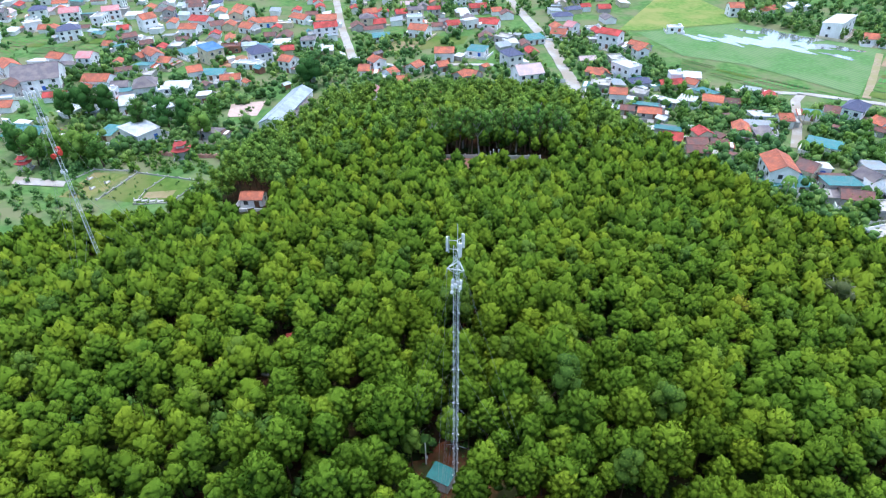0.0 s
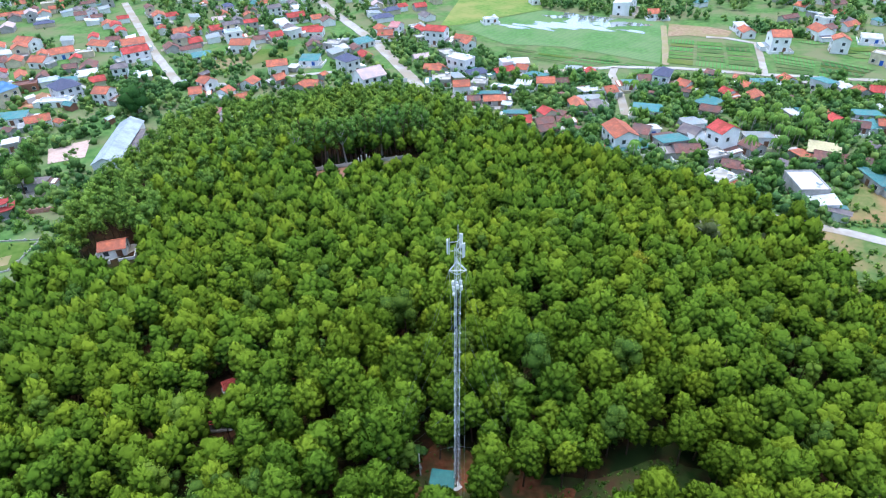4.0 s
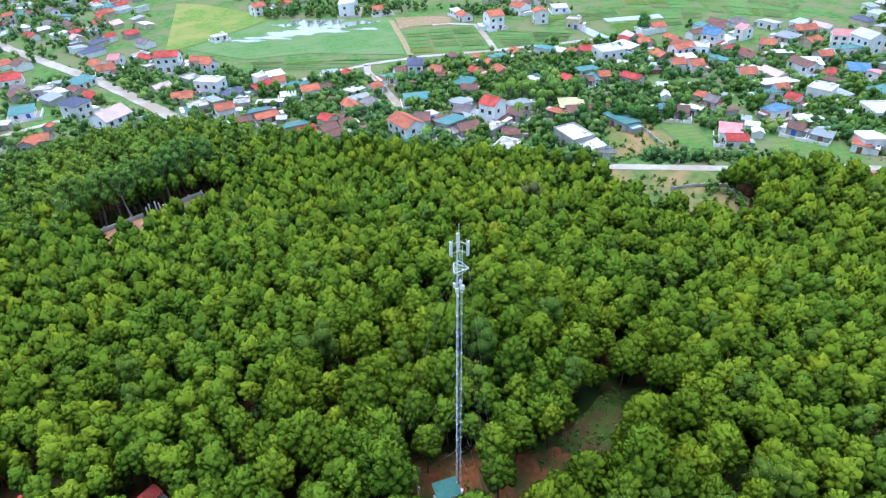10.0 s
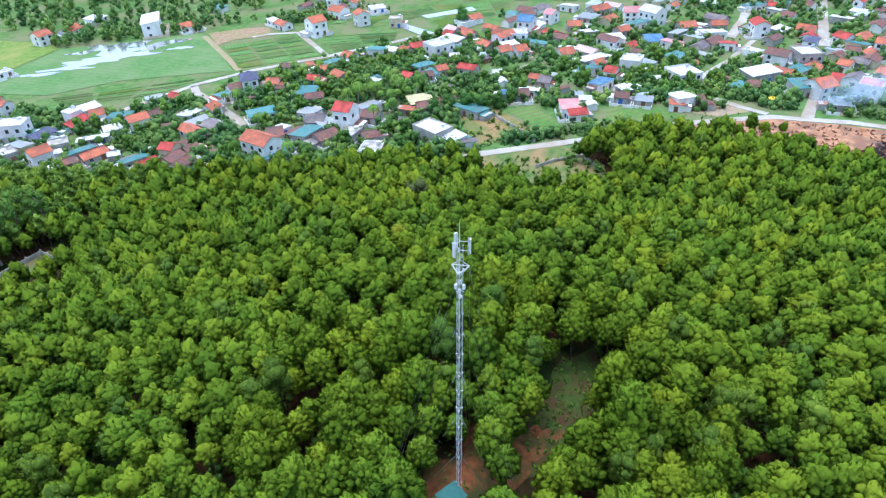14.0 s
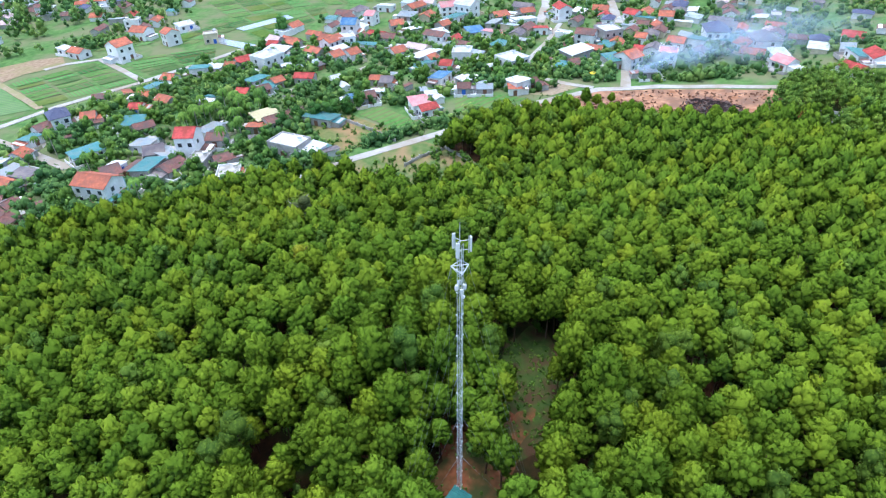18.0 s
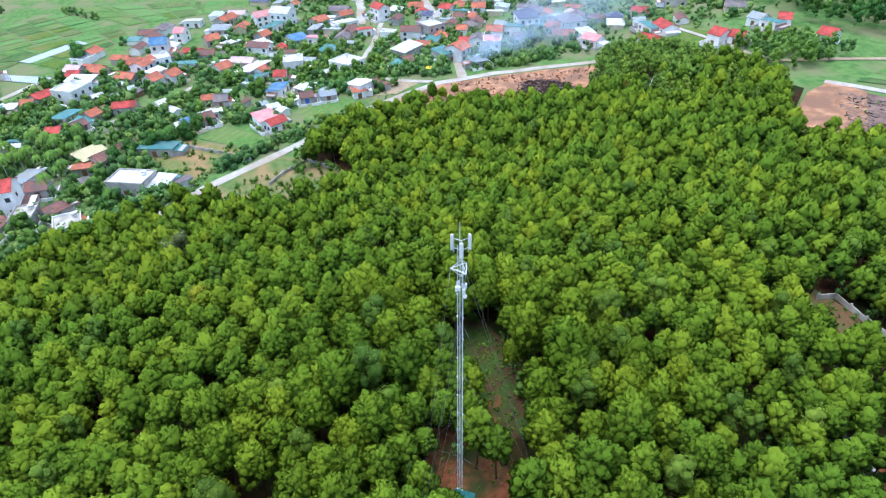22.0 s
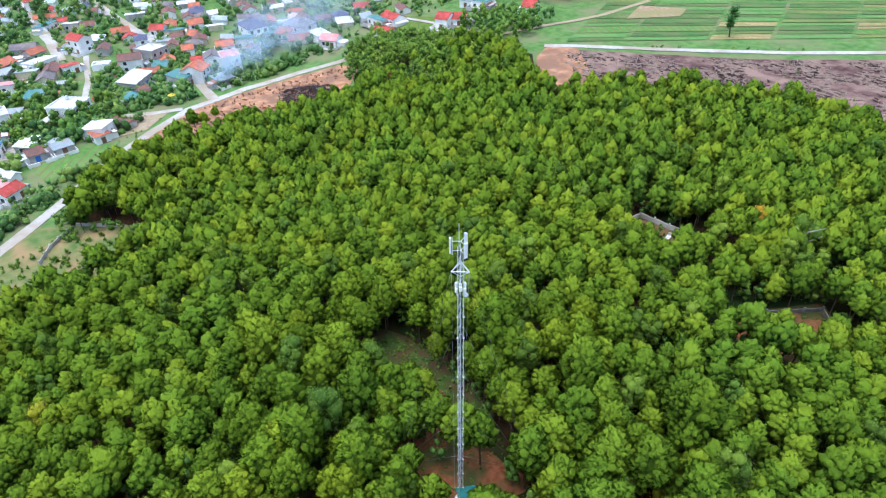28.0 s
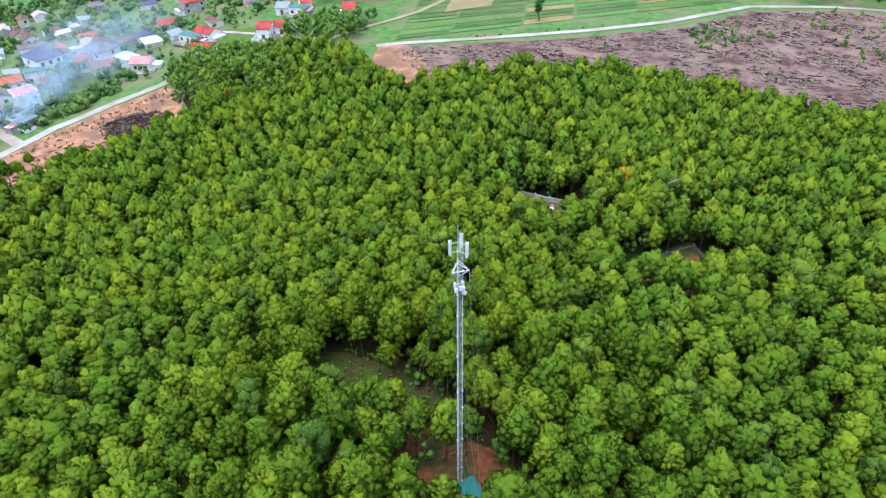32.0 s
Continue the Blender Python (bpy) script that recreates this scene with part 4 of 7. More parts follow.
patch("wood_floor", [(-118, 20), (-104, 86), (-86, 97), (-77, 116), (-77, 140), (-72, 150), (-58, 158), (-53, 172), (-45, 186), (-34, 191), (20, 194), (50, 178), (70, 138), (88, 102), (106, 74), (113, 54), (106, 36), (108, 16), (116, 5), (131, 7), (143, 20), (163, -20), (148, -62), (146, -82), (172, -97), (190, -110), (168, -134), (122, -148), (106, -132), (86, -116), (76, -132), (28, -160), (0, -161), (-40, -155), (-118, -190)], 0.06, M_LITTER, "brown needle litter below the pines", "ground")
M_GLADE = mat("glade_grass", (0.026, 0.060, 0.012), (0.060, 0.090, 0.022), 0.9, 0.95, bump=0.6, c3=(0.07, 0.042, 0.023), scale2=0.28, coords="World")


def ragged(cx, cy, rx, ry, turn, seed, n=40):
    """Corners of an uneven round patch."""
    r, out = random.Random(seed), []
    p = [r.uniform(0, 6.28) for _ in range(4)]
    for k in range(n):
        g = 2 * math.pi * k / n
        f = 1 + 0.16 * math.sin(2 * g + p[0]) + 0.13 * math.sin(3 * g + p[1]) + 0.1 * math.sin(5 * g + p[2]) + 0.07 * math.sin(9 * g + p[3]) + r.uniform(-0.04, 0.04)
        x, y = rx * f * math.cos(g), ry * f * math.sin(g)
        out.append((cx + x * math.cos(turn) - y * math.sin(turn), cy + x * math.sin(turn) + y * math.cos(turn)))
    return out


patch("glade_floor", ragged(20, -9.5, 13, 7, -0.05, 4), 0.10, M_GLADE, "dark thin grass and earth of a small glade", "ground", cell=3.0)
patch("yard_floor", ragged(1.5, -0.5, 9.5, 8, 0.3, 9), 0.13, M_RED_EARTH, "red-brown bare earth round the mast", "ground", cell=3.0)
patch("earth_path", ragged(11, -6, 5, 2.6, -0.3, 12), 0.16, M_RED_EARTH, "red earth trodden between mast and glade", "ground", cell=3.0)
patch("grave_yard_floor", [(10, -83), (7, -70), (20, -64), (30, -79)], 0.10, mat("weedy_earth", (0.055, 0.09, 0.025), (0.11, 0.12, 0.045), 0.6, 0.95, bump=0.5, c3=(0.13, 0.08, 0.04), scale2=0.15, coords="World"), "weedy reddish earth of the walled burial plot", "ground")
patch("forest_floor", [(-4, -62), (-15, -79), (-25, -70), (-12, -55)], 0.10, M_RED_EARTH, "red-brown earth of a small clearing", "ground")
patch("forest_floor", [(-3, 131), (-2, 141), (12, 140.2), (10, 131.4)], 0.10, M_ORANGE, "orange earth inside the walled plot", "ground")
patch("plot_grass", [(10, 131.4), (12, 140.2), (33, 139), (32, 132)], 0.10, mat("mown_plot_grass", (0.075, 0.15, 0.035), (0.13, 0.21, 0.06), 0.5, 0.95, bump=0.5, c3=(0.17, 0.15, 0.07), scale2=0.13, coords="World"), "green grass inside the walled plot", "ground")
patch("weedy_plot", [(106, 13), (101, 32), (102, 51), (108, 64), (118, 60), (132, 46), (146, 27), (137, 10), (118, 5)], 0.14, mat("weedy_brown_plot", (0.07, 0.14, 0.035), (0.15, 0.19, 0.07), 0.4, 0.95, bump=0.5, c3=(0.27, 0.20, 0.10), scale2=0.11, coords="World"), "weedy plot with brown earth between wood and lane", "ground")


def pools(rng):
    """Thin uneven sheets of water between the rice."""
    bm = bmesh.new()
    for level_k, (cx, cy, lx, ly, a) in enumerate(((176, 274, 14, 9, 0.8), (166, 262, 16, 6.5, 0.9), (152, 268, 13, 4.5, 0.9), (182, 258, 13, 5, 0.5), (142, 270, 12, 2.6, 0.95), (131, 276, 11, 2.2, 0.95), (196, 250, 6, 3, 0.7), (163, 284, 7, 3, 0.7), (186, 240, 7, 2, 0.9))):
        ring = []
        for k in range(26):
            g = 2 * math.pi * k / 26
            r = 1 + 0.28 * math.sin(3 * g + cx) + 0.18 * math.sin(7 * g + cy) + rng.uniform(-0.1, 0.1)
            x, y = lx * r * math.cos(g), ly * r * math.sin(g)
            ring.append(bm.verts.new((cx + x * math.cos(-a) - y * math.sin(-a), cy + x * math.sin(-a) + y * math.cos(-a), -18 + 0.24 + 0.006 * level_k)))
        bm.faces.new(ring)
    return tagged(part("paddy_water", bm, M_WATER), "silvery standing water between rice rows", "water", kind="structure")


pools(np.random.default_rng(5))

_concrete = "pale concrete village road"
road([(55, 190), (55, 218), (54, 251), (52, 285), (46, 334), (42, 370), (40, 460)], 5.6, M_CONCRETE, "wide pale concrete village street")
road([(-46, 251), (-60, 312), (-70, 366), (-84, 440)], 4.4, M_CONCRETE, "pale concrete street through the village")
road([(117, 64), (131, 49), (148, 27), (157, 16), (175, -3), (187, -22), (196, -38), (199, -62), (195, -86), (190, -100), (188, -108)], 3.6, M_CONCRETE, "narrow pale concrete lane along the wood's edge")
road([(113, 201), (148, 193), (171, 181), (200, 159), (210, 153), (227, 141), (252, 127)], 3.2, M_CONCRETE, "pale concrete lane between village and fields")
road([(207, 243), (187, 213), (169, 187)], 3.0, M_DIRT, "dusty farm track between fields", name="farm_track")
road([(201, 160), (215, 178), (229, 197), (222, 210), (214, 216)], 3.0, M_CONCRETE, "pale farm lane between crop fields")
road([(120, 143), (130, 163), (140, 186), (146, 193)], 3.4, M_CONCRETE, _concrete)
road([(291, -16), (323, -20), (386, -23), (470, -28)], 5.0, M_CONCRETE, _concrete)
road([(290, -57), (361, -58), (470, -62)], 5.0, M_CONCRETE, _concrete)
road([(192, 89), (197, 83), (206, 71), (226, 60)], 2.4, M_CONCRETE, _concrete)
road([(219, -6), (238, -12), (255, -18), (290, -27)], 2.4, M_CONCRETE, _concrete)
road([(207, -17), (201, -28), (198, -36)], 3.0, M_CONCRETE, _concrete)
road([(-42, 251), (-19, 239), (0, 242), (40, 238)], 3.0, M_CONCRETE, _concrete)
road([(-56, 311), (-23, 318), (20, 322)], 3.0, M_CONCRETE, _concrete)
road([(124, -157), (104, -173), (84, -189), (54, -215), (30, -240), (15, -262), (2, -281), (-30, -297), (-90, -310)], 3.4, M_CONCRETE, "pale lane between crops and cleared slope", lift=0.3)
road([(151, -150), (143, -169), (136, -191), (133, -206), (132, -240)], 2.6, M_DIRT, "dirt track through the fields", name="farm_track", lift=0.32)
road([(222, -150), (209, -151), (183, -153), (160, -154), (148, -158)], 2.8, M_CONCRETE, _concrete, lift=0.3)
road([(232, -53), (223, -52), (199, -49)], 4.0, M_CONCRETE, _concrete)
road([(227, -42), (206, -39)], 1.6, M_DIRT, "narrow dirt path", name="path")


def wall_run(points, h, label, material=None, thick=0.22, post=4.0):
    """A low masonry wall with a coping and square posts."""
    w = tagged(new("boundary_wall"), label, "wall")
    w.location = (points[0][0], points[0][1], 0)
    for (x0, y0), (x1, y1) in zip(points, points[1:]):
        L = math.hypot(x1 - x0, y1 - y0)
        n = max(1, round(L / post))
        a = math.atan2(y1 - y0, x1 - x0)
        for k in range(n):
            t = (k + 0.5) / n
            x, y = x0 + (x1 - x0) * t, y0 + (y1 - y0) * t
            z = float(ground(x, y))
            bm = bmesh.new()
            box(bm, x - points[0][0], y - points[0][1], z + h / 2 - 0.2, L / n - 0.3, thick, h + 0.4, a, 0.03)
            part("panel", bm, material or M_WALL, w)
            bm = bmesh.new()
            px, py = x0 + (x1 - x0) * k / n, y0 + (y1 - y0) * k / n
            pz = float(ground(px, py))
            box(bm, px - points[0][0], py - points[0][1], pz + h / 2, thick + 0.16, thick + 0.16, h + 0.7, a, 0.03)
            part("post", bm, material or M_WALL, w)
    return w


wall_run([(-3, 131), (-2, 141.5), (13, 140.5)], 1.3, "weathered grey masonry wall round a walled plot")
wall_run([(19, 140), (31, 139), (30.5, 132.5)], 1.3, "weathered grey masonry wall round a walled plot")
wall_run([(27, -77), (26.5, -80.5), (19, -80.5), (11, -81.5)], 1.3, "pale grey masonry wall round the burial plot")
wall_run([(-5, -62), (-16, -76.5), (-22, -70)], 1.0, "dark weathered low wall round a clearing", mat("dark_mossy_wall", (0.10, 0.10, 0.09), (0.2, 0.19, 0.17), 1.5, 0.95, coords="World"))
wall_run([(127, 30), (133, 26), (140, 18), (131, 9)], 1.2, "pale grey wall along a weedy plot")
wall_run([(162, 59), (153, 46), (145, 36)], 1.3, "pale grey masonry wall beside green plots")
wall_run([(-106, 135), (-82, 128), (-87, 114), (-98, 113), (-98, 122), (-95, 131)], 0.4, "pale concrete kerb wall of the burial ground")
wall_run([(-111, 116), (-106, 135)], 0.4, "pale concrete kerb wall of the burial ground")
wall_run([(-127, 129), (-122, 138), (-107, 136)], 0.4, "pale concrete kerb wall of the burial ground")
wall_run([(206, -41), (230, -45.5), (227, -55.5)], 0.9, "pale grey wall round a green plot")
wall_run([(162, -104), (156, -112), (147.5, -105.5)], 1.1, "low whitewashed wall of a grave plot", mat("whitewash", (0.62, 0.62, 0.62), (0.76, 0.76, 0.75), 1.2, 0.85, c3=(0.5, 0.49, 0.46), scale2=0.5, coords="World"))
wall_run([(35, 214), (52, 213)], 1.8, "white garden wall before a large house", mat("white_render", (0.66, 0.65, 0.62), (0.78, 0.77, 0.74), 0.9, 0.85, coords="World"))
patch("burial_ground", [(-110, 117), (-105, 134), (-83, 127), (-88, 115), (-98, 114)], 0.12, M_MEADOW, "grassy walled burial ground", "ground")
patch("burial_plot", [(-97, 121), (-88, 122), (-88, 117), (-97, 117)], 0.2, M_SOIL, "bare soil plot in the burial ground", "ground")
patch("burial_ground", [(-124, 118), (-121, 136), (-108, 134), (-113, 117)], 0.12, mat("rough_grass", (0.10, 0.15, 0.035), (0.19, 0.21, 0.07), 0.5, 0.95, bump=0.5, c3=(0.26, 0.22, 0.10), coords="World"), "rough grass of the burial ground", "ground")
patch("pale_slab", [(-146, 133), (-127, 129), (-126, 125), (-144, 127)], 0.3, M_CONCRETE, "pale concrete slab at the wood's edge", "ground")


# ---- houses ----
def paint(name, c, rough=0.85, var=0.12, c3=None, scale2=0.35):
    lo, hi = tuple(v * (1 - var) for v in c), tuple(min(0.95, v * (1 + var)) for v in c)
    return mat(name, lo, hi, 1.3, rough, bump=0.12, c3=c3, scale2=scale2, rnd=0.12, coords="World")


def ribbed(m, pitch):
    """Rows of tiles or sheet ribs along the roof's own length, as relief."""
    N, L = m.node_tree.nodes, m.node_tree.links
    tc, w, bp = N.new("ShaderNodeTexCoord"), N.new("ShaderNodeTexWave"), N.new("ShaderNodeBump")
    w.inputs["Scale"].default_value = 0.314 / pitch
    bp.inputs["Strength"].default_value, bp.inputs["Distance"].default_value = 0.7, pitch * 0.3
    L.new(tc.outputs["Object"], w.inputs["Vector"])
    L.new(w.outputs["Fac"], bp.inputs["Height"])
    L.new(bp.outputs["Normal"], N["Principled BSDF"].inputs["Normal"])
    return m


ROOF = {
    "o": ribbed(paint("orange_roof_tiles", (0.50, 0.155, 0.085), var=0.2, c3=(0.33, 0.12, 0.08)), 0.3),
    "r": ribbed(paint("red_roof_tiles", (0.50, 0.08, 0.07), var=0.2, c3=(0.30, 0.055, 0.04)), 0.3),
    "b": ribbed(paint("old_brown_roof_tiles", (0.22, 0.10, 0.08), var=0.25, c3=(0.15, 0.10, 0.09)), 0.3),
    "t": ribbed(paint("teal_metal_sheet", (0.055, 0.215, 0.215), 0.5, c3=(0.11, 0.22, 0.215)), 0.35),
    "g": ribbed(paint("grey_blue_metal_sheet", (0.28, 0.34, 0.375), 0.5, c3=(0.32, 0.32, 0.30)), 0.35),
    "w": ribbed(paint("white_metal_sheet", (0.67, 0.70, 0.71), 0.5, c3=(0.48, 0.49, 0.49)), 0.35),
    "m": ribbed(paint("pale_grey_metal_sheet", (0.42, 0.49, 0.54), 0.5, c3=(0.31, 0.36, 0.39)), 0.35),
    "n": ribbed(paint("dark_blue_roof_tiles", (0.09, 0.10, 0.17), 0.6), 0.3),
    "d": ribbed(paint("dark_grey_roof", (0.15, 0.13, 0.14), 0.7, c3=(0.22, 0.19, 0.18)), 0.35),
    "p": ribbed(paint("faded_pink_sheet", (0.58, 0.22, 0.23), 0.6, c3=(0.52, 0.30, 0.28)), 0.35),
    "k": ribbed(paint("pale_pink_roof", (0.58, 0.44, 0.44), 0.7, c3=(0.50, 0.40, 0.40)), 0.35),
    "y": ribbed(paint("tan_metal_sheet", (0.52, 0.47, 0.27), 0.6), 0.35),
    "l": ribbed(paint("bright_blue_metal_sheet", (0.045, 0.145, 0.30), 0.5, c3=(0.11, 0.22, 0.31)), 0.35),
}
ROOF_WORD = {"o": "orange tiled", "r": "red tiled", "b": "old brown tiled", "t": "teal sheet-metal", "g": "grey sheet-metal", "w": "white sheet-metal", "m": "pale grey sheet-metal",
             "n": "dark blue tiled", "d": "dark grey", "p": "faded pink sheet", "k": "pale pink", "y": "tan sheet-metal", "l": "blue sheet-metal"}
WALL = {
    "w": paint("white_rendered_wall", (0.86, 0.86, 0.84), var=0.05, c3=(0.76, 0.75, 0.72)),
    "g": paint("bare_grey_wall", (0.46, 0.44, 0.41), c3=(0.34, 0.33, 0.30)),
    "c": paint("cream_wall", (0.66, 0.58, 0.40), c3=(0.55, 0.47, 0.33)),
    "b": paint("brick_wall", (0.36, 0.15, 0.09), c3=(0.28, 0.14, 0.10)),
    "t": paint("teal_wall", (0.14, 0.33, 0.30)),
}
WALL_WORD = {"w": "white-walled", "g": "grey-walled", "c": "cream-walled", "b": "brick-walled", "t": "teal-walled"}
M_GLASS = mat("dark_window_glass", (0.03, 0.035, 0.04), (0.06, 0.07, 0.08), 2, 0.12, bump=0, spec=0.6)
M_DOOR = mat("brown_wooden_door", (0.14, 0.07, 0.04), (0.22, 0.12, 0.07), 3, 0.6)
M_BLUE = mat("blue_painted_wood", (0.03, 0.10, 0.42), (0.05, 0.15, 0.52), 3, 0.5)
M_FRAME = mat("pale_window_frame", (0.60, 0.60, 0.58), (0.7, 0.7, 0.68), 3, 0.6, bump=0)
M_TANK = mat("steel_water_tank", (0.55, 0.57, 0.58), (0.68, 0.70, 0.71), 3, 0.3, metal=0.7, bump=0.02)


def shared(name, bm, material):
    o = part(name, bm, material)
    me = o.data
    bpy.data.objects.remove(o)
    return me


def _opening(w, h, frame_w):
    f, p = bmesh.new(), bmesh.new()
    o, i = [], []
    for x, z in ((-1, -1), (1, -1), (1, 1), (-1, 1)):
        for y in (-0.06, 0.06):
            o.append(f.verts.new((x * (w / 2 + frame_w), y, z * (h / 2 + frame_w))))
            i.append(f.verts.new((x * w / 2, y, z * h / 2)))
    for k in range(4):
        a, b = 2 * k, 2 * ((k + 1) % 4)
        f.faces.new((o[a], o[b], i[b], i[a]))
        f.faces.new((o[b + 1], o[a + 1], i[a + 1], i[b + 1]))
        f.faces.new((o[b], o[a], o[a + 1], o[b + 1]))
        f.faces.new((i[a], i[b], i[b + 1], i[a + 1]))
    box(p, 0, 0.02, 0, w, 0.05, h)
    return f, p


_f, _p = _opening(1.3, 1.4, 0.09)
WIN_FRAME, WIN_PANE = shared("frame", _f, M_FRAME), shared("pane", _p, M_GLASS)
_b = bmesh.new()
box(_b, 0, 0, 1.1, 1.5, 0.1, 2.2, 0, 0.02)
DOOR_ME, BLUE_DOOR_ME = shared("door", _b.copy(), M_DOOR), shared("door", _b, M_BLUE)
_b = bmesh.new()
bmesh.ops.create_cone(_b, cap_ends=True, segments=14, radius1=0.55, radius2=0.55, depth=1.5, matrix=Matrix.Rotation(radians(90), 4, "Y") @ Matrix.Translation((-0.95, 0, 0)))
for _x in (-0.5, 0.5):
    for _y in (-0.4, 0.4):
        rod(_b, (_x, _y, -0.1), (_x, _y, 0.7), 0.04)
TANK_ME = shared("water_tank", _b, M_TANK)
FOOT = []
M_YARD = mat("worn_cement_yard", (0.34, 0.35, 0.35), (0.48, 0.49, 0.48), 0.8, 0.9, bump=0.15, c3=(0.30, 0.26, 0.20), scale2=0.2, coords="World")


def child(name, me, parent, x, y, z, rz=0.0, label=""):
    o = new(name, me)
    o.parent, o.location = parent, (x, y, z)
    o.rotation_euler = (0, 0, rz)
    if label:
        o["label"] = label
    return o


def prism(bm, L, w, h, rise, thick=0.0):
    """A body with gable ends; rise 0 gives a flat top."""
    if rise <= 0:
        box(bm, 0, 0, h / 2 - 0.25, L, w, h + 0.5)
        return
    pts = [(-w / 2, -0.5), (w / 2, -0.5), (w / 2, h), (0, h + rise), (-w / 2, h)]
    a = [bm.verts.new((-L / 2, y, z)) for y, z in pts]
    b = [bm.verts.new((L / 2, y, z)) for y, z in pts]
    bm.faces.new(a[::-1])
    bm.faces.new(b)
    for k in range(5):
        bm.faces.new((a[k], a[(k + 1) % 5], b[(k + 1) % 5], b[k]))


def slab(bm, a, b, c, d, thick):
    """A roof slope between four corners, with thickness."""
    n = (Vector(b) - Vector(a)).cross(Vector(d) - Vector(a)).normalized() * thick
    lo = [bm.verts.new(p) for p in (a, b, c, d)]
    up = [bm.verts.new(Vector(p) + n) for p in (a, b, c, d)]
    bm.faces.new(lo[::-1])
    bm.faces.new(up)
    for k in range(4):
        bm.faces.new((lo[k], lo[(k + 1) % 4], up[(k + 1) % 4], up[k]))


def house(x, y, L, w, h, yaw, kind, rc, wc, detail=True):
    """One village house: kind G gable, H hip, S single pitch, F flat with parapet."""
    FOOT.append((x, y, max(L, w) / 2))
    seed = int(abs(x) * 7 + abs(y) * 13)
    storeys = max(1, round(h / 3.6))
    size = "small" if L * w < 50 else ("large" if L * w > 110 else "plain")
    form = {"G": "gabled", "H": "hip-roofed", "S": "lean-to", "F": "flat-roofed"}[kind]
    roof_text = "concrete roof" if kind == "F" else ROOF_WORD[rc] + " roof"
    text = "%s %s %s %s house with %s" % (size, WALL_WORD[wc], form, ("one-storey", "two-storey", "three-storey")[min(2, storeys - 1)], roof_text)
    H = tagged(new("house"), text, "house", "village houses")
    z0 = float(ground(x, y))
    H.matrix_world = pose(x, y, z0, 0, 0, yaw)
    bm = bmesh.new()
    if kind == "G":
        rise = 0.24 * w
        prism(bm, L, w, h, rise)
        part("wall", bm, WALL[wc], H)
        e, o = 0.35, 0.35
        zz = h - e * rise / (w / 2)
        for sgn, nm in ((-1, "roof"), (1, "roof")):
            bm = bmesh.new()
            if sgn < 0:
                slab(bm, (-L / 2 - o, -w / 2 - e, zz), (L / 2 + o, -w / 2 - e, zz), (L / 2 + o, 0, h + rise), (-L / 2 - o, 0, h + rise), 0.14)
            else:
                slab(bm, (L / 2 + o, w / 2 + e, zz), (-L / 2 - o, w / 2 + e, zz), (-L / 2 - o, 0, h + rise), (L / 2 + o, 0, h + rise), 0.14)
            part(nm, bm, ROOF[rc], H)
        bm = bmesh.new()
        box(bm, 0, 0, h + rise + 0.16, L + 2 * o, 0.3, 0.14, 0, 0.04)
        part("ridge_cap", bm, ROOF[rc], H)
    elif kind == "H":
        rise = 0.26 * w
        prism(bm, L, w, h, 0)
        part("wall", bm, WALL[wc], H)
        a, b, r = L / 2 + 0.5, w / 2 + 0.5, max(0.3, L / 2 - w * 0.42)
        for q in (((-a, -b, h), (a, -b, h), (r, 0, h + rise), (-r, 0, h + rise)), ((a, b, h), (-a, b, h), (-r, 0, h + rise), (r, 0, h + rise)),
                  ((a, -b, h), (a, b, h), (r, 0.05, h + rise), (r, -0.05, h + rise)), ((-a, b, h), (-a, -b, h), (-r, -0.05, h + rise), (-r, 0.05, h + rise))):
            bm = bmesh.new()
            slab(bm, *q, 0.14)
            part("roof", bm, ROOF[rc], H)
        bm = bmesh.new()
        box(bm, 0, 0, h + rise + 0.14, 2 * r + 0.3, 0.3, 0.14, 0, 0.04)
        part("ridge_cap", bm, ROOF[rc], H)
    elif kind == "S":
        rise = 0.11 * w
        if seed % 2:
            rise = -rise
        v = [(-w / 2, -0.5), (w / 2, -0.5), (w / 2, h + rise / 2), (-w / 2, h - rise / 2)]
        a = [bm.verts.new((-L / 2, p, q)) for p, q in v]
        b = [bm.verts.new((L / 2, p, q)) for p, q in v]
        bm.faces.new(a[::-1])
        bm.faces.new(b)
        for k in range(4):
            bm.faces.new((a[k], a[(k + 1) % 4], b[(k + 1) % 4], b[k]))
        part("wall", bm, WALL[wc], H)
        bm = bmesh.new()
        o = 0.4
        za, zb = h - rise / 2 * (1 + 2 * o / w), h + rise / 2 * (1 + 2 * o / w)
        slab(bm, (-L / 2 - o, -w / 2 - o, za), (L / 2 + o, -w / 2 - o, za), (L / 2 + o, w / 2 + o, zb), (-L / 2 - o, w / 2 + o, zb), 0.08)
        part("roof", bm, ROOF[rc], H)
    else:
        prism(bm, L, w, h, 0)
        part("wall", bm, WALL[wc], H)
        for px, py, sx, sy in ((0, -w / 2, L + 0.3, 0.2), (0, w / 2, L + 0.3, 0.2), (-L / 2, 0, 0.2, w - 0.1), (L / 2, 0, 0.2, w - 0.1)):
            bm = bmesh.new()
            box(bm, px, py, h + 0.3, sx, sy, 0.62, 0, 0.03)
            part("parapet", bm, WALL[wc], H)
        bm = bmesh.new()
        box(bm, 0, 0, h + 0.06, L - 0.3, w - 0.3, 0.1)
        part("roof", bm, ROOF[rc] if rc not in "go" else M_WALL, H)
        child("water_tank", TANK_ME, H, L * 0.3, w * 0.2, h + 0.2, 0.4, "steel water tank")
    if not detail:
        return H
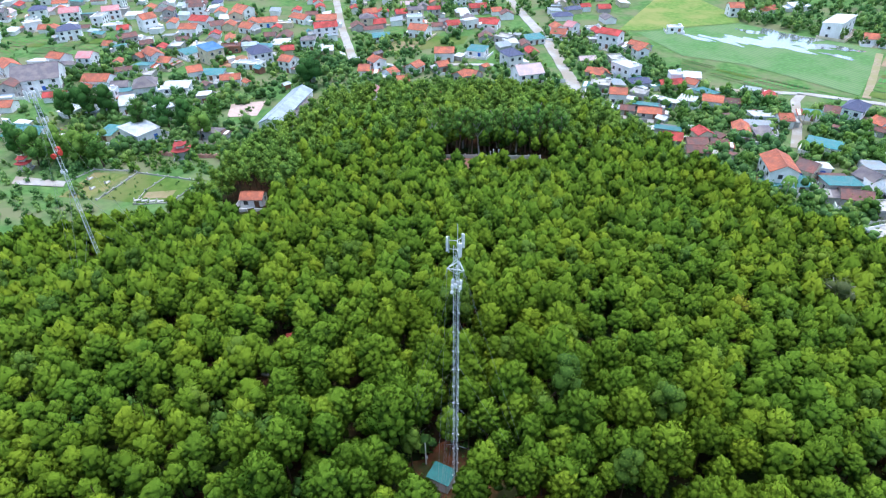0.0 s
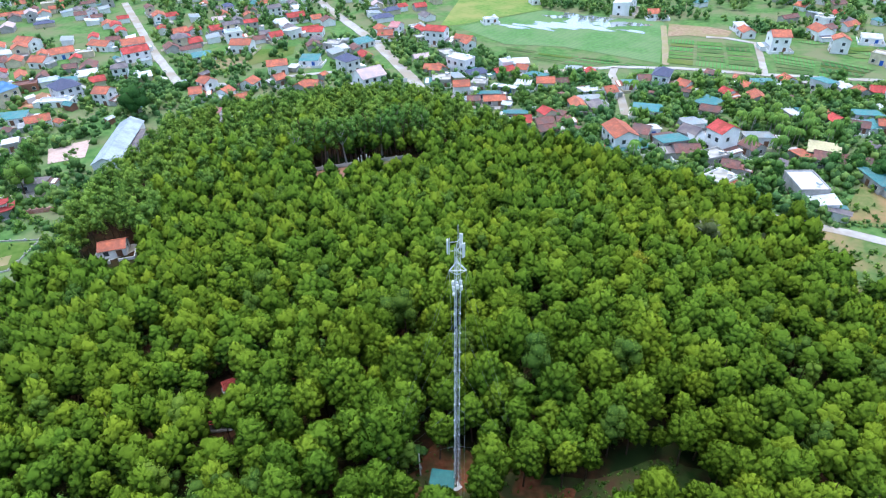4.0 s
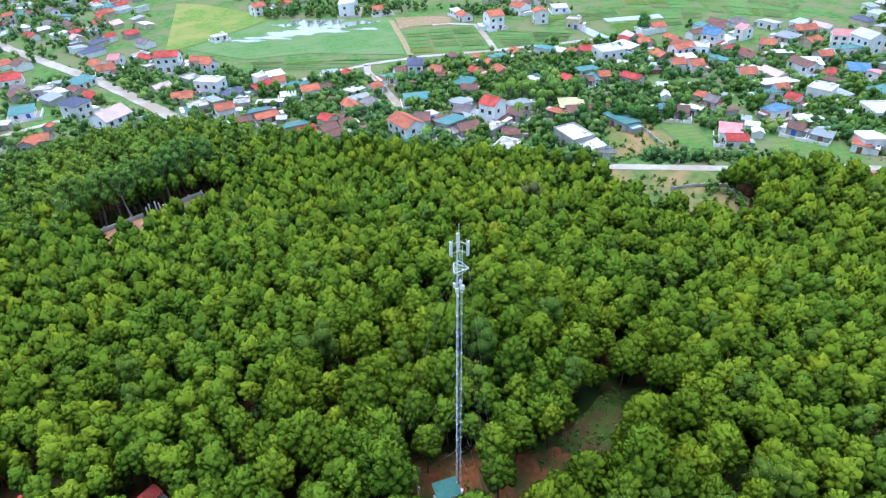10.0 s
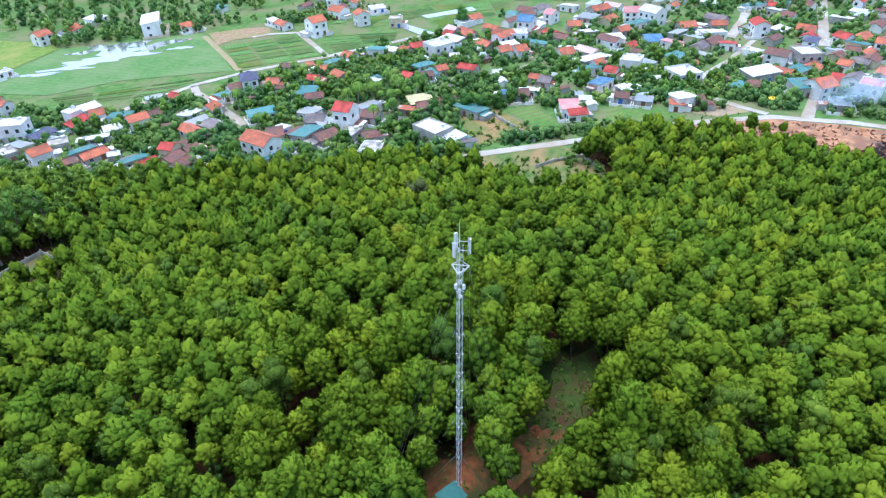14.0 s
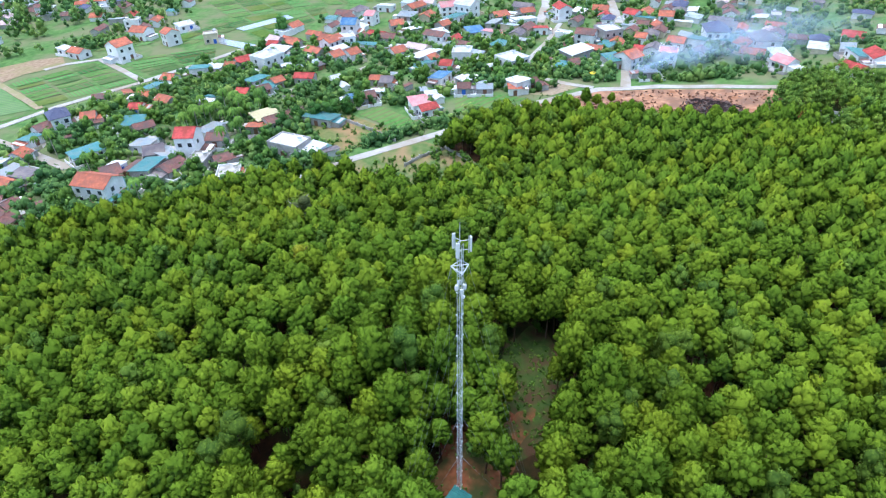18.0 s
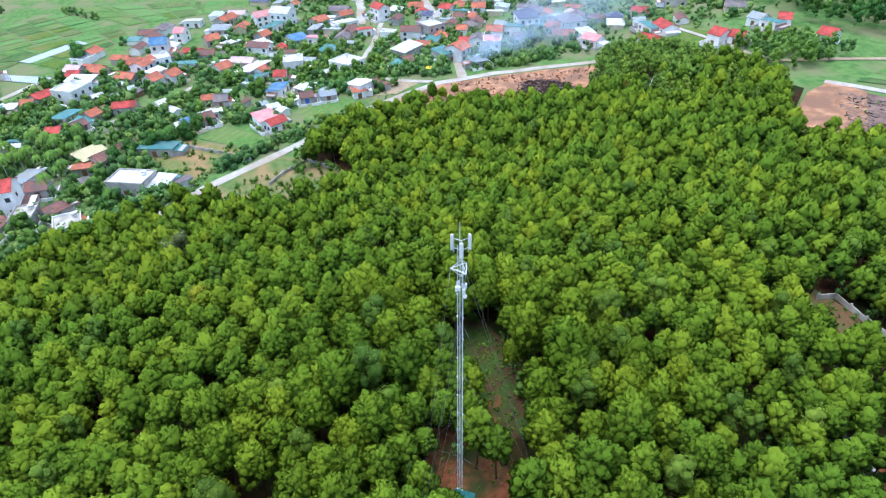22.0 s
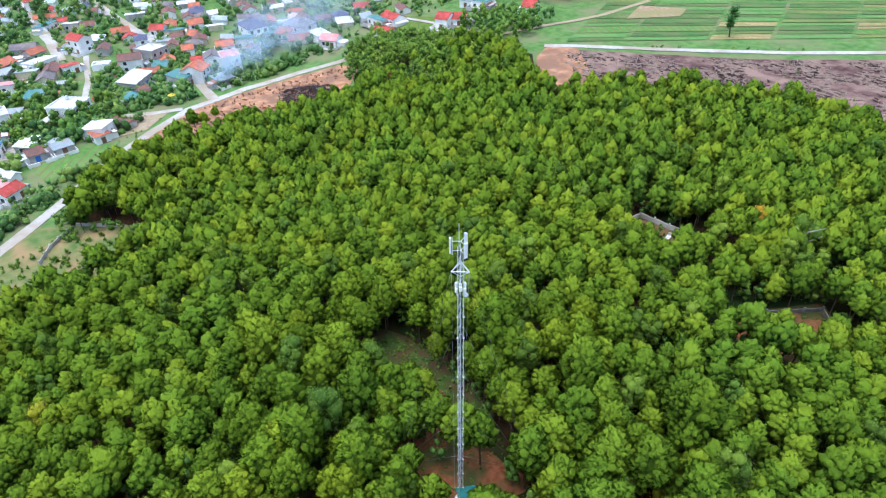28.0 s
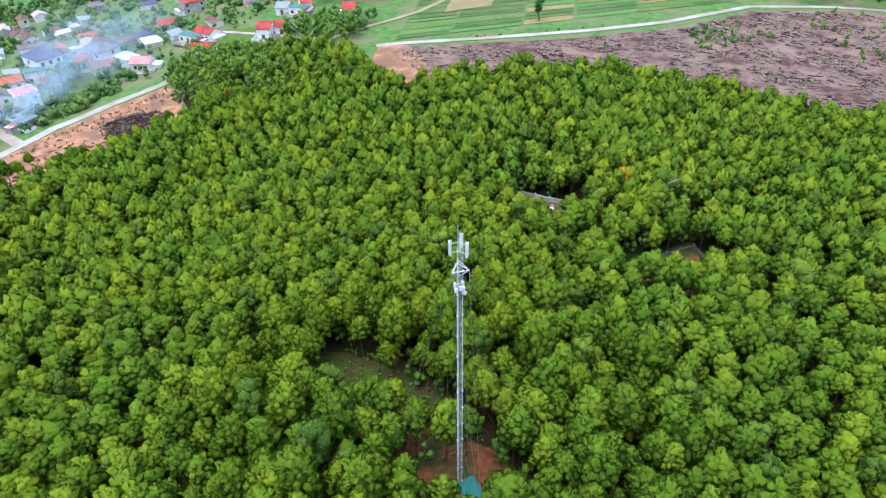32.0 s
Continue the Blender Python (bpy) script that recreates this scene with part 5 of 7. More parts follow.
    if seed % 5 < 3:
        bm = bmesh.new()
        box(bm, 0.6 * (seed % 3 - 1), -1.3, -0.1, L + 1.6 + seed % 3, w + 3.4 + seed % 2, 0.5, 0, 0.03)
        part("paved_yard", bm, M_CONCRETE if seed % 2 else M_YARD, H)
        cx, cy, a, b = 0.6 * (seed % 3 - 1), -1.3, (L + 1.6 + seed % 3) / 2, (w + 3.4 + seed % 2) / 2
        for px, py, sx, sy in ((cx - a, cy, 0.18, 2 * b), (cx + a, cy, 0.18, 2 * b), (cx - a * 0.6, cy - b, a * 0.8, 0.18), (cx + a * 0.6, cy - b, a * 0.8, 0.18)):
            bm = bmesh.new()
            box(bm, px, py, 0.55, sx, sy, 1.5)
            part("yard_wall", bm, WALL["wgwc"[seed % 4]], H)
    if seed % 3 == 0 and kind != "F":
        # a long lean-to behind
        q = random.Random(seed + 5)
        l2, w2, h2 = L * q.uniform(0.5, 0.9), q.uniform(2.2, 3.4), q.uniform(1.9, 2.3)
        cx, cy = q.uniform(-0.2, 0.2) * (L - l2), w / 2 + w2 / 2 - 0.05
        bm = bmesh.new()
        box(bm, cx, cy, h2 / 2 - 0.3, l2, w2, h2)
        part("back_annex", bm, WALL[q.choice("gwbg")], H)
        bm = bmesh.new()
        slab(bm, (cx - l2 / 2 - 0.3, w / 2, h2 + 0.2), (cx + l2 / 2 + 0.3, w / 2, h2 + 0.2), (cx + l2 / 2 + 0.3, w / 2 + w2 + 0.4, h2 - 0.25), (cx - l2 / 2 - 0.3, w / 2 + w2 + 0.4, h2 - 0.25), 0.08)
        part("back_roof", bm, ROOF[q.choice("bbgtmdo")], H)
    if seed % 4:
        # a lower lean-to built against one end
        q, e = random.Random(seed), 1 if seed % 8 < 4 else -1
        l2, w2, h2 = q.uniform(2.2, 4.2), w * q.uniform(0.5, 0.95), q.uniform(2.1, 2.5)
        cx, cy = e * (L / 2 + l2 / 2 - 0.05), q.uniform(-0.2, 0.2) * (w - w2)
        bm = bmesh.new()
        box(bm, cx, cy, h2 / 2 - 0.25, l2, w2, h2 + 0.3)
        part("annex", bm, WALL[q.choice("wgwg")], H)
        bm = bmesh.new()
        za, zb = h2 + 0.05, h2 - 0.45
        x0, x1 = e * (L / 2), e * (L / 2 + l2 + 0.4)
        c = [(x0, cy - w2 / 2 - 0.3, za), (x1, cy - w2 / 2 - 0.3, zb), (x1, cy + w2 / 2 + 0.3, zb), (x0, cy + w2 / 2 + 0.3, za)]
        slab(bm, *(c if e > 0 else c[::-1]), 0.08)
        part("annex_roof", bm, ROOF[q.choice("bbgwmtdo")], H)
    for fl in range(storeys):
        zc = (1.55 if fl == 0 else 1.4) + fl * h / storeys
        n = max(1, min(4, int(L / 3.2)))
        for side, ry in ((-1, 0.0), (1, math.pi)):
            for k in range(n):
                px = (k + 0.5) / n * L - L / 2
                if fl == 0 and side == -1 and k == n // 2:
                    child("door", BLUE_DOOR_ME if seed % 7 == 3 else DOOR_ME, H, px, side * (w / 2 + 0.03), 0.0)
                    continue
                if zc + 0.8 > h or (side == 1 and (k + seed) % 2):
                    continue
                wi = child("window", WIN_FRAME, H, px, side * (w / 2 + 0.02), zc, ry)
                child("pane", WIN_PANE, wi, 0, 0, 0)
        if zc + 0.8 < h:
            for side, ry in ((1, radians(90)), (-1, radians(-90))):
                wi = child("window", WIN_FRAME, H, side * (L / 2 + 0.02), 0.12 * w * (1 if seed % 3 else -1), zc, ry)
                child("pane", WIN_PANE, wi, 0, 0, 0)
    return H


house(82.8, 263.9, 10.8, 7.4, 7.2, -40, "G", "r", "w")
house(95.5, 256.7, 9.7, 5.5, 3.2, -48, "G", "o", "c")
house(123.4, 289.0, 7.7, 4.6, 2.4, -5, "F", "w", "w")
house(79.0, 217.4, 11.2, 7.4, 6.3, -60, "F", "w", "w")
house(69.1, 189.4, 6.7, 6.4, 4.5, -15, "G", "o", "w")
house(78.0, 180.9, 9.7, 4.6, 2.4, -21, "S", "t", "g")
house(77.6, 173.7, 8.4, 5.5, 2.4, -15, "G", "o", "g")
house(70.0, 177.0, 5.0, 4.6, 2.4, -21, "G", "b", "g")
house(78.4, 192.0, 6.4, 6.4, 3.2, -34, "F", "g", "g")
house(67.0, 216.6, 5.4, 5.5, 3.2, -38, "G", "o", "g")
house(65.1, 203.6, 8.0, 8.3, 3.2, -19, "F", "g", "g")
house(94.8, 204.3, 9.7, 5.5, 2.4, 9, "G", "r", "g")
house(98.4, 209.4, 5.0, 5.5, 4.5, -4, "F", "w", "w")
house(104.8, 207.3, 6.9, 5.5, 4.5, -16, "S", "w", "w")
house(102.9, 201.0, 5.3, 5.5, 3.6, -45, "G", "o", "w")
house(105.3, 191.1, 8.1, 7.4, 3.2, -56, "S", "t", "w")
house(104.5, 181.4, 7.3, 6.4, 3.6, -23, "G", "o", "w")
house(112.1, 181.6, 6.3, 4.6, 2.4, -15, "G", "b", "g")
house(88.4, 184.2, 7.3, 4.6, 2.4, -45, "S", "w", "g")
house(96.5, 185.9, 6.0, 4.6, 2.4, -34, "S", "w", "w")
house(124.9, 193.9, 6.5, 6.4, 2.8, -34, "S", "g", "w")
house(129.3, 184.9, 10.1, 4.6, 2.4, -104, "G", "r", "g")
house(118.0, 167.5, 7.9, 7.4, 2.8, -3, "S", "w", "w")
house(124.0, 162.4, 5.0, 6.4, 3.2, -3, "G", "o", "w")
house(105.3, 155.1, 8.8, 5.5, 2.8, -106, "G", "o", "w")
house(112.6, 157.9, 8.6, 5.5, 2.8, -13, "S", "g", "g")
house(111.7, 152.2, 5.9, 6.4, 2.8, -3, "S", "d", "g")
house(79.4, 156.4, 8.8, 4.6, 2.8, -23, "S", "t", "g")
house(78.8, 148.9, 6.2, 6.4, 2.8, -16, "G", "r", "g")
house(73.6, 149.3, 5.0, 5.5, 2.4, -3, "S", "g", "g")
house(85.6, 144.7, 6.7, 5.5, 2.8, -3, "G", "b", "c")
house(83.5, 138.7, 6.4, 5.5, 2.8, -7, "G", "b", "c")
house(88.8, 148.8, 5.0, 5.5, 4.5, -80, "G", "r", "c")
house(92.9, 143.4, 5.0, 5.5, 2.8, -17, "G", "b", "c")
house(102.3, 119.9, 11.7, 8.3, 6.3, -99, "G", "o", "w")
house(98.3, 115.5, 5.6, 6.4, 2.4, -18, "S", "t", "w")
house(113.3, 122.9, 5.6, 7.4, 3.6, -47, "G", "b", "c")
house(107.2, 115.1, 5.1, 5.5, 2.4, -3, "S", "t", "w")
house(118.7, 124.8, 5.0, 5.5, 2.8, -13, "S", "w", "w")
house(118.9, 113.5, 9.7, 7.4, 3.2, -7, "S", "t", "g")
house(119.1, 105.6, 8.3, 6.4, 2.8, -19, "G", "b", "g")
house(134.6, 123.3, 6.2, 8.3, 3.2, -10, "S", "g", "w")
house(127.5, 140.3, 10.4, 5.5, 3.2, -37, "S", "t", "w")
house(137.6, 168.3, 5.7, 6.4, 2.8, -20, "S", "t", "w")
house(145.7, 168.0, 7.5, 6.4, 3.2, -25, "G", "b", "w")
house(150.9, 165.0, 6.6, 9.2, 5.9, -46, "H", "n", "w")
house(156.2, 156.7, 5.0, 6.4, 3.2, -68, "G", "o", "w")
house(203.1, 276.1, 21.8, 9.2, 8.1, 45, "S", "w", "w")
house(212.6, 259.1, 9.2, 7.4, 3.2, -24, "G", "o", "w")
house(79.3, 236.9, 8.5, 6.4, 3.2, -85, "F", "g", "g")
house(65.3, 220.6, 5.0, 5.5, 2.8, -30, "G", "o", "g")
house(70.0, 219.4, 6.8, 4.6, 2.4, -87, "G", "o", "g")
house(173.4, 134.3, 7.6, 5.5, 3.2, -116, "G", "o", "g")
house(166.8, 143.1, 5.0, 5.5, 2.8, -84, "G", "r", "w")
house(187.7, 147.2, 8.0, 6.4, 3.2, -21, "S", "t", "w")
house(179.4, 147.0, 5.8, 5.5, 2.4, -82, "G", "o", "g")
house(176.9, 165.1, 5.0, 4.6, 2.4, -66, "G", "b", "g")
house(197.9, 144.5, 5.8, 6.4, 3.2, -103, "G", "o", "w")
house(207.4, 134.9, 7.8, 7.4, 4.5, -80, "S", "t", "w")
house(212.5, 130.5, 7.5, 4.6, 3.2, -103, "S", "w", "w")
house(214.1, 123.3, 5.0, 5.5, 3.2, -98, "G", "o", "g")
house(221.2, 120.5, 7.2, 6.4, 3.2, -45, "G", "r", "g")
house(218.6, 107.6, 11.5, 10.1, 6.3, -29, "F", "w", "w")
house(225.8, 103.0, 5.0, 5.5, 3.2, -90, "S", "t", "w")
house(237.9, 109.6, 11.6, 6.4, 3.2, -108, "S", "w", "w")
house(244.9, 113.8, 5.3, 5.5, 3.2, -101, "G", "r", "g")
house(246.7, 103.6, 8.1, 6.4, 3.2, -124, "G", "o", "g")
house(234.7, 90.1, 8.9, 6.4, 3.2, -120, "G", "o", "g")
house(252.9, 88.0, 9.6, 7.4, 3.2, -112, "G", "o", "w")
house(249.9, 78.8, 8.2, 8.3, 5.4, -67, "F", "w", "w")
house(227.9, 78.7, 5.8, 7.4, 3.6, -41, "G", "o", "w")
house(231.0, 71.6, 5.8, 7.4, 3.6, -41, "G", "o", "w")
house(237.6, 79.0, 7.6, 4.6, 3.6, -39, "S", "w", "w")
house(245.5, 68.5, 12.4, 6.4, 3.2, -102, "S", "t", "w")
house(270.1, 81.3, 7.6, 9.2, 6.3, -92, "G", "l", "w")
house(230.7, 185.8, 8.5, 9.2, 7.2, -26, "G", "o", "w")
house(232.7, 209.2, 8.7, 6.4, 3.2, -109, "G", "o", "w")
house(237.7, 219.9, 5.0, 5.5, 3.2, -17, "S", "w", "w")
house(257.0, 151.6, 6.9, 6.4, 4.5, -68, "F", "o", "c")
house(262.8, 192.3, 9.4, 8.3, 4.5, -102, "G", "o", "w")
house(253.7, 171.4, 6.9, 7.4, 6.3, -129, "G", "o", "w")
house(279.5, 176.6, 8.7, 6.4, 3.2, -42, "S", "w", "w")
house(175.9, 117.4, 9.0, 4.6, 2.0, -99, "S", "w", "g")
house(197.4, 105.5, 9.0, 7.4, 3.2, -30, "S", "t", "g")
house(187.8, 99.7, 6.4, 5.5, 2.4, -46, "G", "b", "g")
house(192.0, 97.7, 6.7, 5.5, 2.8, -6, "S", "t", "w")
house(195.4, 95.8, 5.0, 5.5, 3.2, -37, "G", "o", "g")
house(183.8, 105.9, 5.0, 5.5, 2.8, -95, "G", "r", "g")
house(200.7, 84.9, 8.3, 5.5, 3.2, -92, "G", "r", "g")
house(152.8, 136.7, 7.6, 7.4, 3.2, -75, "S", "t", "g")
house(149.0, 130.9, 6.9, 5.5, 2.8, -50, "G", "b", "g")
house(129.3, 116.3, 6.5, 7.4, 3.2, -65, "G", "d", "g")
house(132.5, 104.8, 6.6, 8.3, 8.1, -84, "G", "r", "w")
house(127.5, 111.1, 5.0, 7.4, 3.2, -30, "S", "g", "w")
house(147.8, 104.7, 9.1, 6.4, 3.2, -26, "S", "g", "w")
house(141.0, 99.2, 6.1, 6.4, 2.8, -86, "G", "b", "g")
house(125.1, 90.9, 5.0, 5.5, 2.8, -48, "G", "b", "g")
house(123.8, 98.0, 6.0, 8.3, 3.2, -89, "F", "g", "g")
house(116.2, 84.7, 7.1, 8.3, 2.8, -75, "F", "g", "w")
house(160.2, 88.2, 9.2, 7.4, 3.2, -47, "S", "y", "t")
house(156.6, 82.5, 9.0, 6.4, 3.2, -47, "G", "b", "g")
house(152.2, 88.3, 6.3, 5.5, 2.4, -91, "S", "o", "g")
house(165.5, 78.1, 5.2, 4.6, 2.4, -52, "G", "b", "g")
house(160.5, 66.9, 12.3, 7.4, 2.8, -107, "S", "t", "g")
house(135.4, 70.8, 12.0, 8.3, 4.5, -111, "F", "w", "g")
house(133.1, 62.2, 5.8, 7.4, 3.2, -117, "S", "w", "w")
house(178.9, 58.1, 6.0, 7.4, 3.2, -65, "S", "l", "g")
house(181.1, 53.3, 5.0, 6.4, 2.8, -65, "G", "b", "g")
house(186.2, 50.5, 5.0, 5.5, 2.8, -82, "S", "w", "w")
house(200.0, 53.7, 5.0, 4.6, 2.8, -95, "G", "o", "g")
house(198.0, 48.6, 5.0, 6.4, 2.8, -95, "G", "d", "g")
house(172.0, 31.4, 7.1, 7.4, 4.5, -65, "S", "p", "w")
house(168.8, 28.0, 6.9, 5.5, 3.2, -56, "G", "r", "w")
house(195.0, -5.3, 7.4, 8.3, 4.5, -48, "S", "w", "w")
house(191.0, -4.4, 5.0, 4.6, 3.2, -83, "S", "o", "w")
house(197.6, -10.5, 5.4, 5.5, 2.8, -65, "G", "b", "g")
house(219.7, -2.6, 10.5, 11.0, 5.4, -48, "F", "w", "w")
house(227.2, -15.7, 6.3, 2.8, 2.0, -96, "S", "r", "g")
house(233.4, -31.3, 14.5, 7.4, 4.5, -45, "S", "w", "g")
house(217.1, -24.5, 5.0, 6.4, 3.2, -109, "S", "t", "g")
house(219.6, -29.0, 5.0, 6.4, 3.2, -65, "G", "b", "g")
house(222.9, -46.0, 7.0, 8.3, 4.5, -65, "S", "t", "g")
house(222.8, -52.6, 8.2, 9.2, 5.4, -45, "G", "o", "w")
house(259.5, -47.8, 9.8, 11.0, 6.3, -66, "F", "w", "g")
house(235.1, 50.9, 7.0, 7.4, 3.2, -46, "G", "o", "w")
house(242.2, 51.1, 8.3, 5.5, 3.2, -97, "S", "w", "w")
house(231.2, 37.5, 15.3, 8.3, 3.2, -36, "S", "w", "g")
house(219.4, 35.5, 8.4, 5.5, 2.8, -41, "S", "t", "w")
house(225.7, 33.8, 5.0, 5.5, 3.2, -37, "G", "o", "w")
house(229.7, 20.0, 8.3, 9.2, 5.0, -92, "F", "w", "w")
house(217.7, 25.7, 5.0, 6.4, 3.2, -100, "G", "r", "w")
house(203.3, 27.1, 9.1, 6.4, 3.2, -22, "S", "l", "w")
house(200.9, 16.3, 6.3, 5.5, 2.8, -37, "S", "w", "g")
house(191.8, 16.0, 5.0, 5.5, 2.8, -89, "G", "b", "g")
house(192.3, 7.7, 6.1, 4.6, 2.4, -86, "S", "g", "g")
house(306.8, 34.4, 9.9, 8.3, 5.4, -68, "G", "p", "w")
house(303.2, 23.6, 10.9, 9.2, 7.2, -121, "G", "w", "w")
house(308.0, 24.3, 10.5, 6.4, 3.2, -56, "G", "o", "w")
house(268.5, 17.0, 8.4, 8.3, 3.2, -67, "S", "l", "g")
house(266.2, 8.3, 8.4, 6.4, 3.2, -111, "S", "p", "w")
house(288.7, -7.6, 11.5, 9.2, 3.2, -67, "S", "w", "w")
house(303.0, -9.0, 7.9, 6.4, 3.2, -67, "G", "o", "g")
house(272.2, -16.0, 6.9, 6.4, 3.2, -87, "S", "r", "w")
house(302.8, -24.6, 5.5, 6.4, 3.2, -37, "G", "o", "w")
house(298.5, -27.9, 9.3, 7.4, 6.3, -159, "G", "r", "w")
house(306.8, -49.0, 8.1, 7.4, 3.2, -101, "G", "o", "w")
house(289.4, 74.1, 5.3, 7.4, 5.4, -107, "G", "p", "w")
house(279.7, 58.9, 7.0, 7.4, 3.2, -67, "G", "o", "g")
house(270.7, 49.1, 7.3, 7.4, 3.2, -52, "S", "w", "g")
house(264.5, 35.3, 9.6, 7.4, 3.2, -56, "S", "w", "w")
house(278.2, 33.9, 6.5, 6.4, 3.2, -41, "G", "o", "g")
house(314.2, 54.2, 11.4, 7.4, 3.2, -37, "G", "o", "g")
house(294.1, 29.1, 11.2, 7.4, 3.2, -34, "S", "t", "w")
house(295.5, 5.4, 8.7, 7.4, 3.2, -54, "G", "o", "g")
house(297.3, 55.8, 9.7, 7.4, 3.2, -102, "S", "g", "g")
house(256.4, 58.9, 7.7, 6.4, 3.2, -103, "G", "b", "g")
house(316.7, 71.3, 8.8, 7.4, 3.2, -102, "S", "w", "w")
house(347.1, -23.5, 10.9, 7.4, 3.2, -43, "S", "t", "w")
house(340.3, -35.0, 7.3, 7.4, 3.2, -116, "S", "w", "g")
house(257.3, -96.7, 10.3, 12.9, 6.3, -94, "H", "n", "w")
house(240.5, -113.0, 12.2, 11.0, 5.4, -174, "H", "d", "w")
house(225.8, -69.5, 7.8, 9.2, 6.3, -105, "F", "p", "w")
house(257.4, -63.3, 5.0, 6.4, 3.2, -113, "G", "o", "w")
house(250.6, -78.3, 7.6, 7.4, 3.2, -115, "G", "o", "w")
house(249.2, -87.6, 7.7, 8.3, 4.5, -121, "S", "t", "w")
house(248.2, -100.6, 5.0, 7.4, 3.2, -128, "S", "t", "w")
house(241.9, -106.3, 7.3, 8.3, 3.2, -146, "G", "o", "w")
house(224.6, -114.2, 6.8, 7.4, 3.2, -86, "S", "w", "w")
house(211.9, -112.5, 8.1, 7.4, 3.2, -148, "G", "p", "w")
house(211.5, -140.4, 11.1, 7.4, 3.2, -178, "S", "t", "w")
house(206.7, -144.3, 10.3, 7.4, 3.2, 178, "G", "r", "w")
house(197.0, -132.4, 9.0, 5.5, 2.4, -149, "G", "r", "g")
house(178.0, -151.9, 5.9, 8.3, 4.5, -159, "G", "r", "w")
house(175.0, -158.2, 5.7, 7.4, 3.2, -142, "G", "r", "w")
house(191.3, -178.5, 6.1, 7.4, 3.2, -159, "G", "g", "w")
house(185.9, -187.0, 5.0, 7.4, 3.2, -128, "G", "r", "w")
house(183.8, -179.9, 7.0, 7.4, 3.2, -160, "S", "t", "w")
house(156.6, -183.9, 5.9, 8.3, 4.5, -151, "G", "r", "w")
house(211.4, -59.0, 6.8, 6.4, 3.2, -82, "S", "g", "g")
house(276.0, -74.5, 5.0, 6.4, 3.2, -156, "G", "o", "g")
house(298.3, -64.8, 7.0, 7.4, 3.2, -132, "G", "r", "w")
house(-64.7, 184.3, 36.4, 8.3, 3.6, 80, "G", "m", "w")
house(-60.0, 182.6, 24.4, 3.7, 2.8, 81, "S", "d", "g")
house(-187.1, 225.8, 19.1, 18.4, 5.4, 20, "G", "d", "w")
house(-191.1, 219.9, 8.0, 7.4, 4.5, -4, "S", "t", "w")
house(-115.7, 163.6, 9.6, 11.0, 4.5, 57, "S", "w", "w")
house(-113.9, 184.9, 6.5, 9.2, 4.5, 44, "S", "w", "g")
house(-132.5, 191.8, 5.4, 9.2, 4.5, 17, "S", "w", "w")
house(-156.8, 163.2, 15.9, 11.0, 3.6, -18, "G", "t", "c")
house(-127.6, 164.6, 5.7, 7.4, 3.2, -14, "S", "t", "c")
house(-157.2, 220.4, 11.9, 8.3, 4.5, -4, "G", "o", "w")
house(-153.6, 215.4, 6.7, 5.5, 2.4, 9, "S", "t", "w")
house(-159.4, 214.9, 5.7, 5.5, 2.4, -18, "G", "o", "w")
house(-132.7, 212.1, 9.2, 12.0, 4.5, 19, "H", "d", "w")
house(-139.7, 208.0, 7.8, 7.4, 3.2, 17, "S", "t", "w")
house(-119.4, 213.1, 11.0, 7.4, 3.2, 4, "S", "w", "w")
house(-177.1, 252.1, 7.3, 8.3, 5.4, -4, "G", "p", "w")
house(-193.1, 255.3, 9.5, 7.4, 4.5, -21, "G", "o", "w")
house(-201.9, 254.0, 9.7, 7.4, 3.2, -4, "S", "w", "w")
house(-210.3, 241.8, 13.2, 7.4, 5.4, -44, "G", "o", "w")
house(-145.6, 255.0, 12.9, 6.4, 5.4, -50, "G", "o", "w")
house(-153.3, 257.3, 5.9, 6.4, 3.2, 66, "G", "o", "g")
house(-146.1, 243.9, 8.5, 7.4, 3.2, -4, "S", "t", "w")
house(-136.7, 248.5, 6.7, 7.4, 3.2, -19, "G", "o", "w")
house(-130.6, 264.0, 8.6, 8.3, 3.2, 46, "S", "t", "w")
house(-116.5, 254.5, 8.5, 10.1, 7.7, 46, "S", "l", "c")
house(-92.5, 253.8, 9.9, 11.0, 5.4, 30, "H", "n", "w")
house(-95.1, 244.1, 13.7, 5.5, 2.4, -15, "F", "w", "w")
house(-112.0, 270.8, 10.0, 6.4, 3.2, 7, "F", "b", "b")
house(-116.9, 229.6, 6.3, 7.4, 4.5, 27, "G", "o", "w")
house(-108.6, 229.7, 10.2, 6.4, 3.2, -4, "S", "t", "w")
house(-97.8, 221.1, 8.6, 6.4, 3.2, 11, "G", "o", "w")
house(-75.0, 239.1, 6.7, 7.4, 5.4, -27, "G", "o", "w")
house(-179.1, 279.7, 5.0, 6.4, 3.2, -5, "G", "o", "w")
house(-171.9, 276.5, 5.5, 6.4, 3.2, 17, "S", "t", "w")
house(-175.5, 293.3, 9.8, 6.4, 3.2, 38, "G", "b", "g")
house(-159.3, 280.1, 6.5, 5.5, 3.2, 24, "G", "b", "g")
house(-103.6, 201.6, 5.1, 7.4, 3.2, 12, "S", "w", "g")
house(-141.4, 187.3, 8.3, 7.4, 3.2, -3, "S", "g", "g")
house(-89.1, 163.4, 8.0, 5.5, 2.8, -11, "S", "d", "g")
house(-66.6, 297.6, 12.4, 8.3, 5.4, 17, "G", "r", "w")
house(-68.3, 313.5, 11.2, 8.3, 5.4, 8, "G", "o", "w")
house(-32.9, 235.0, 6.4, 6.4, 5.4, -56, "G", "o", "w")
house(-38.0, 229.6, 5.0, 7.4, 3.2, -4, "G", "o", "w")
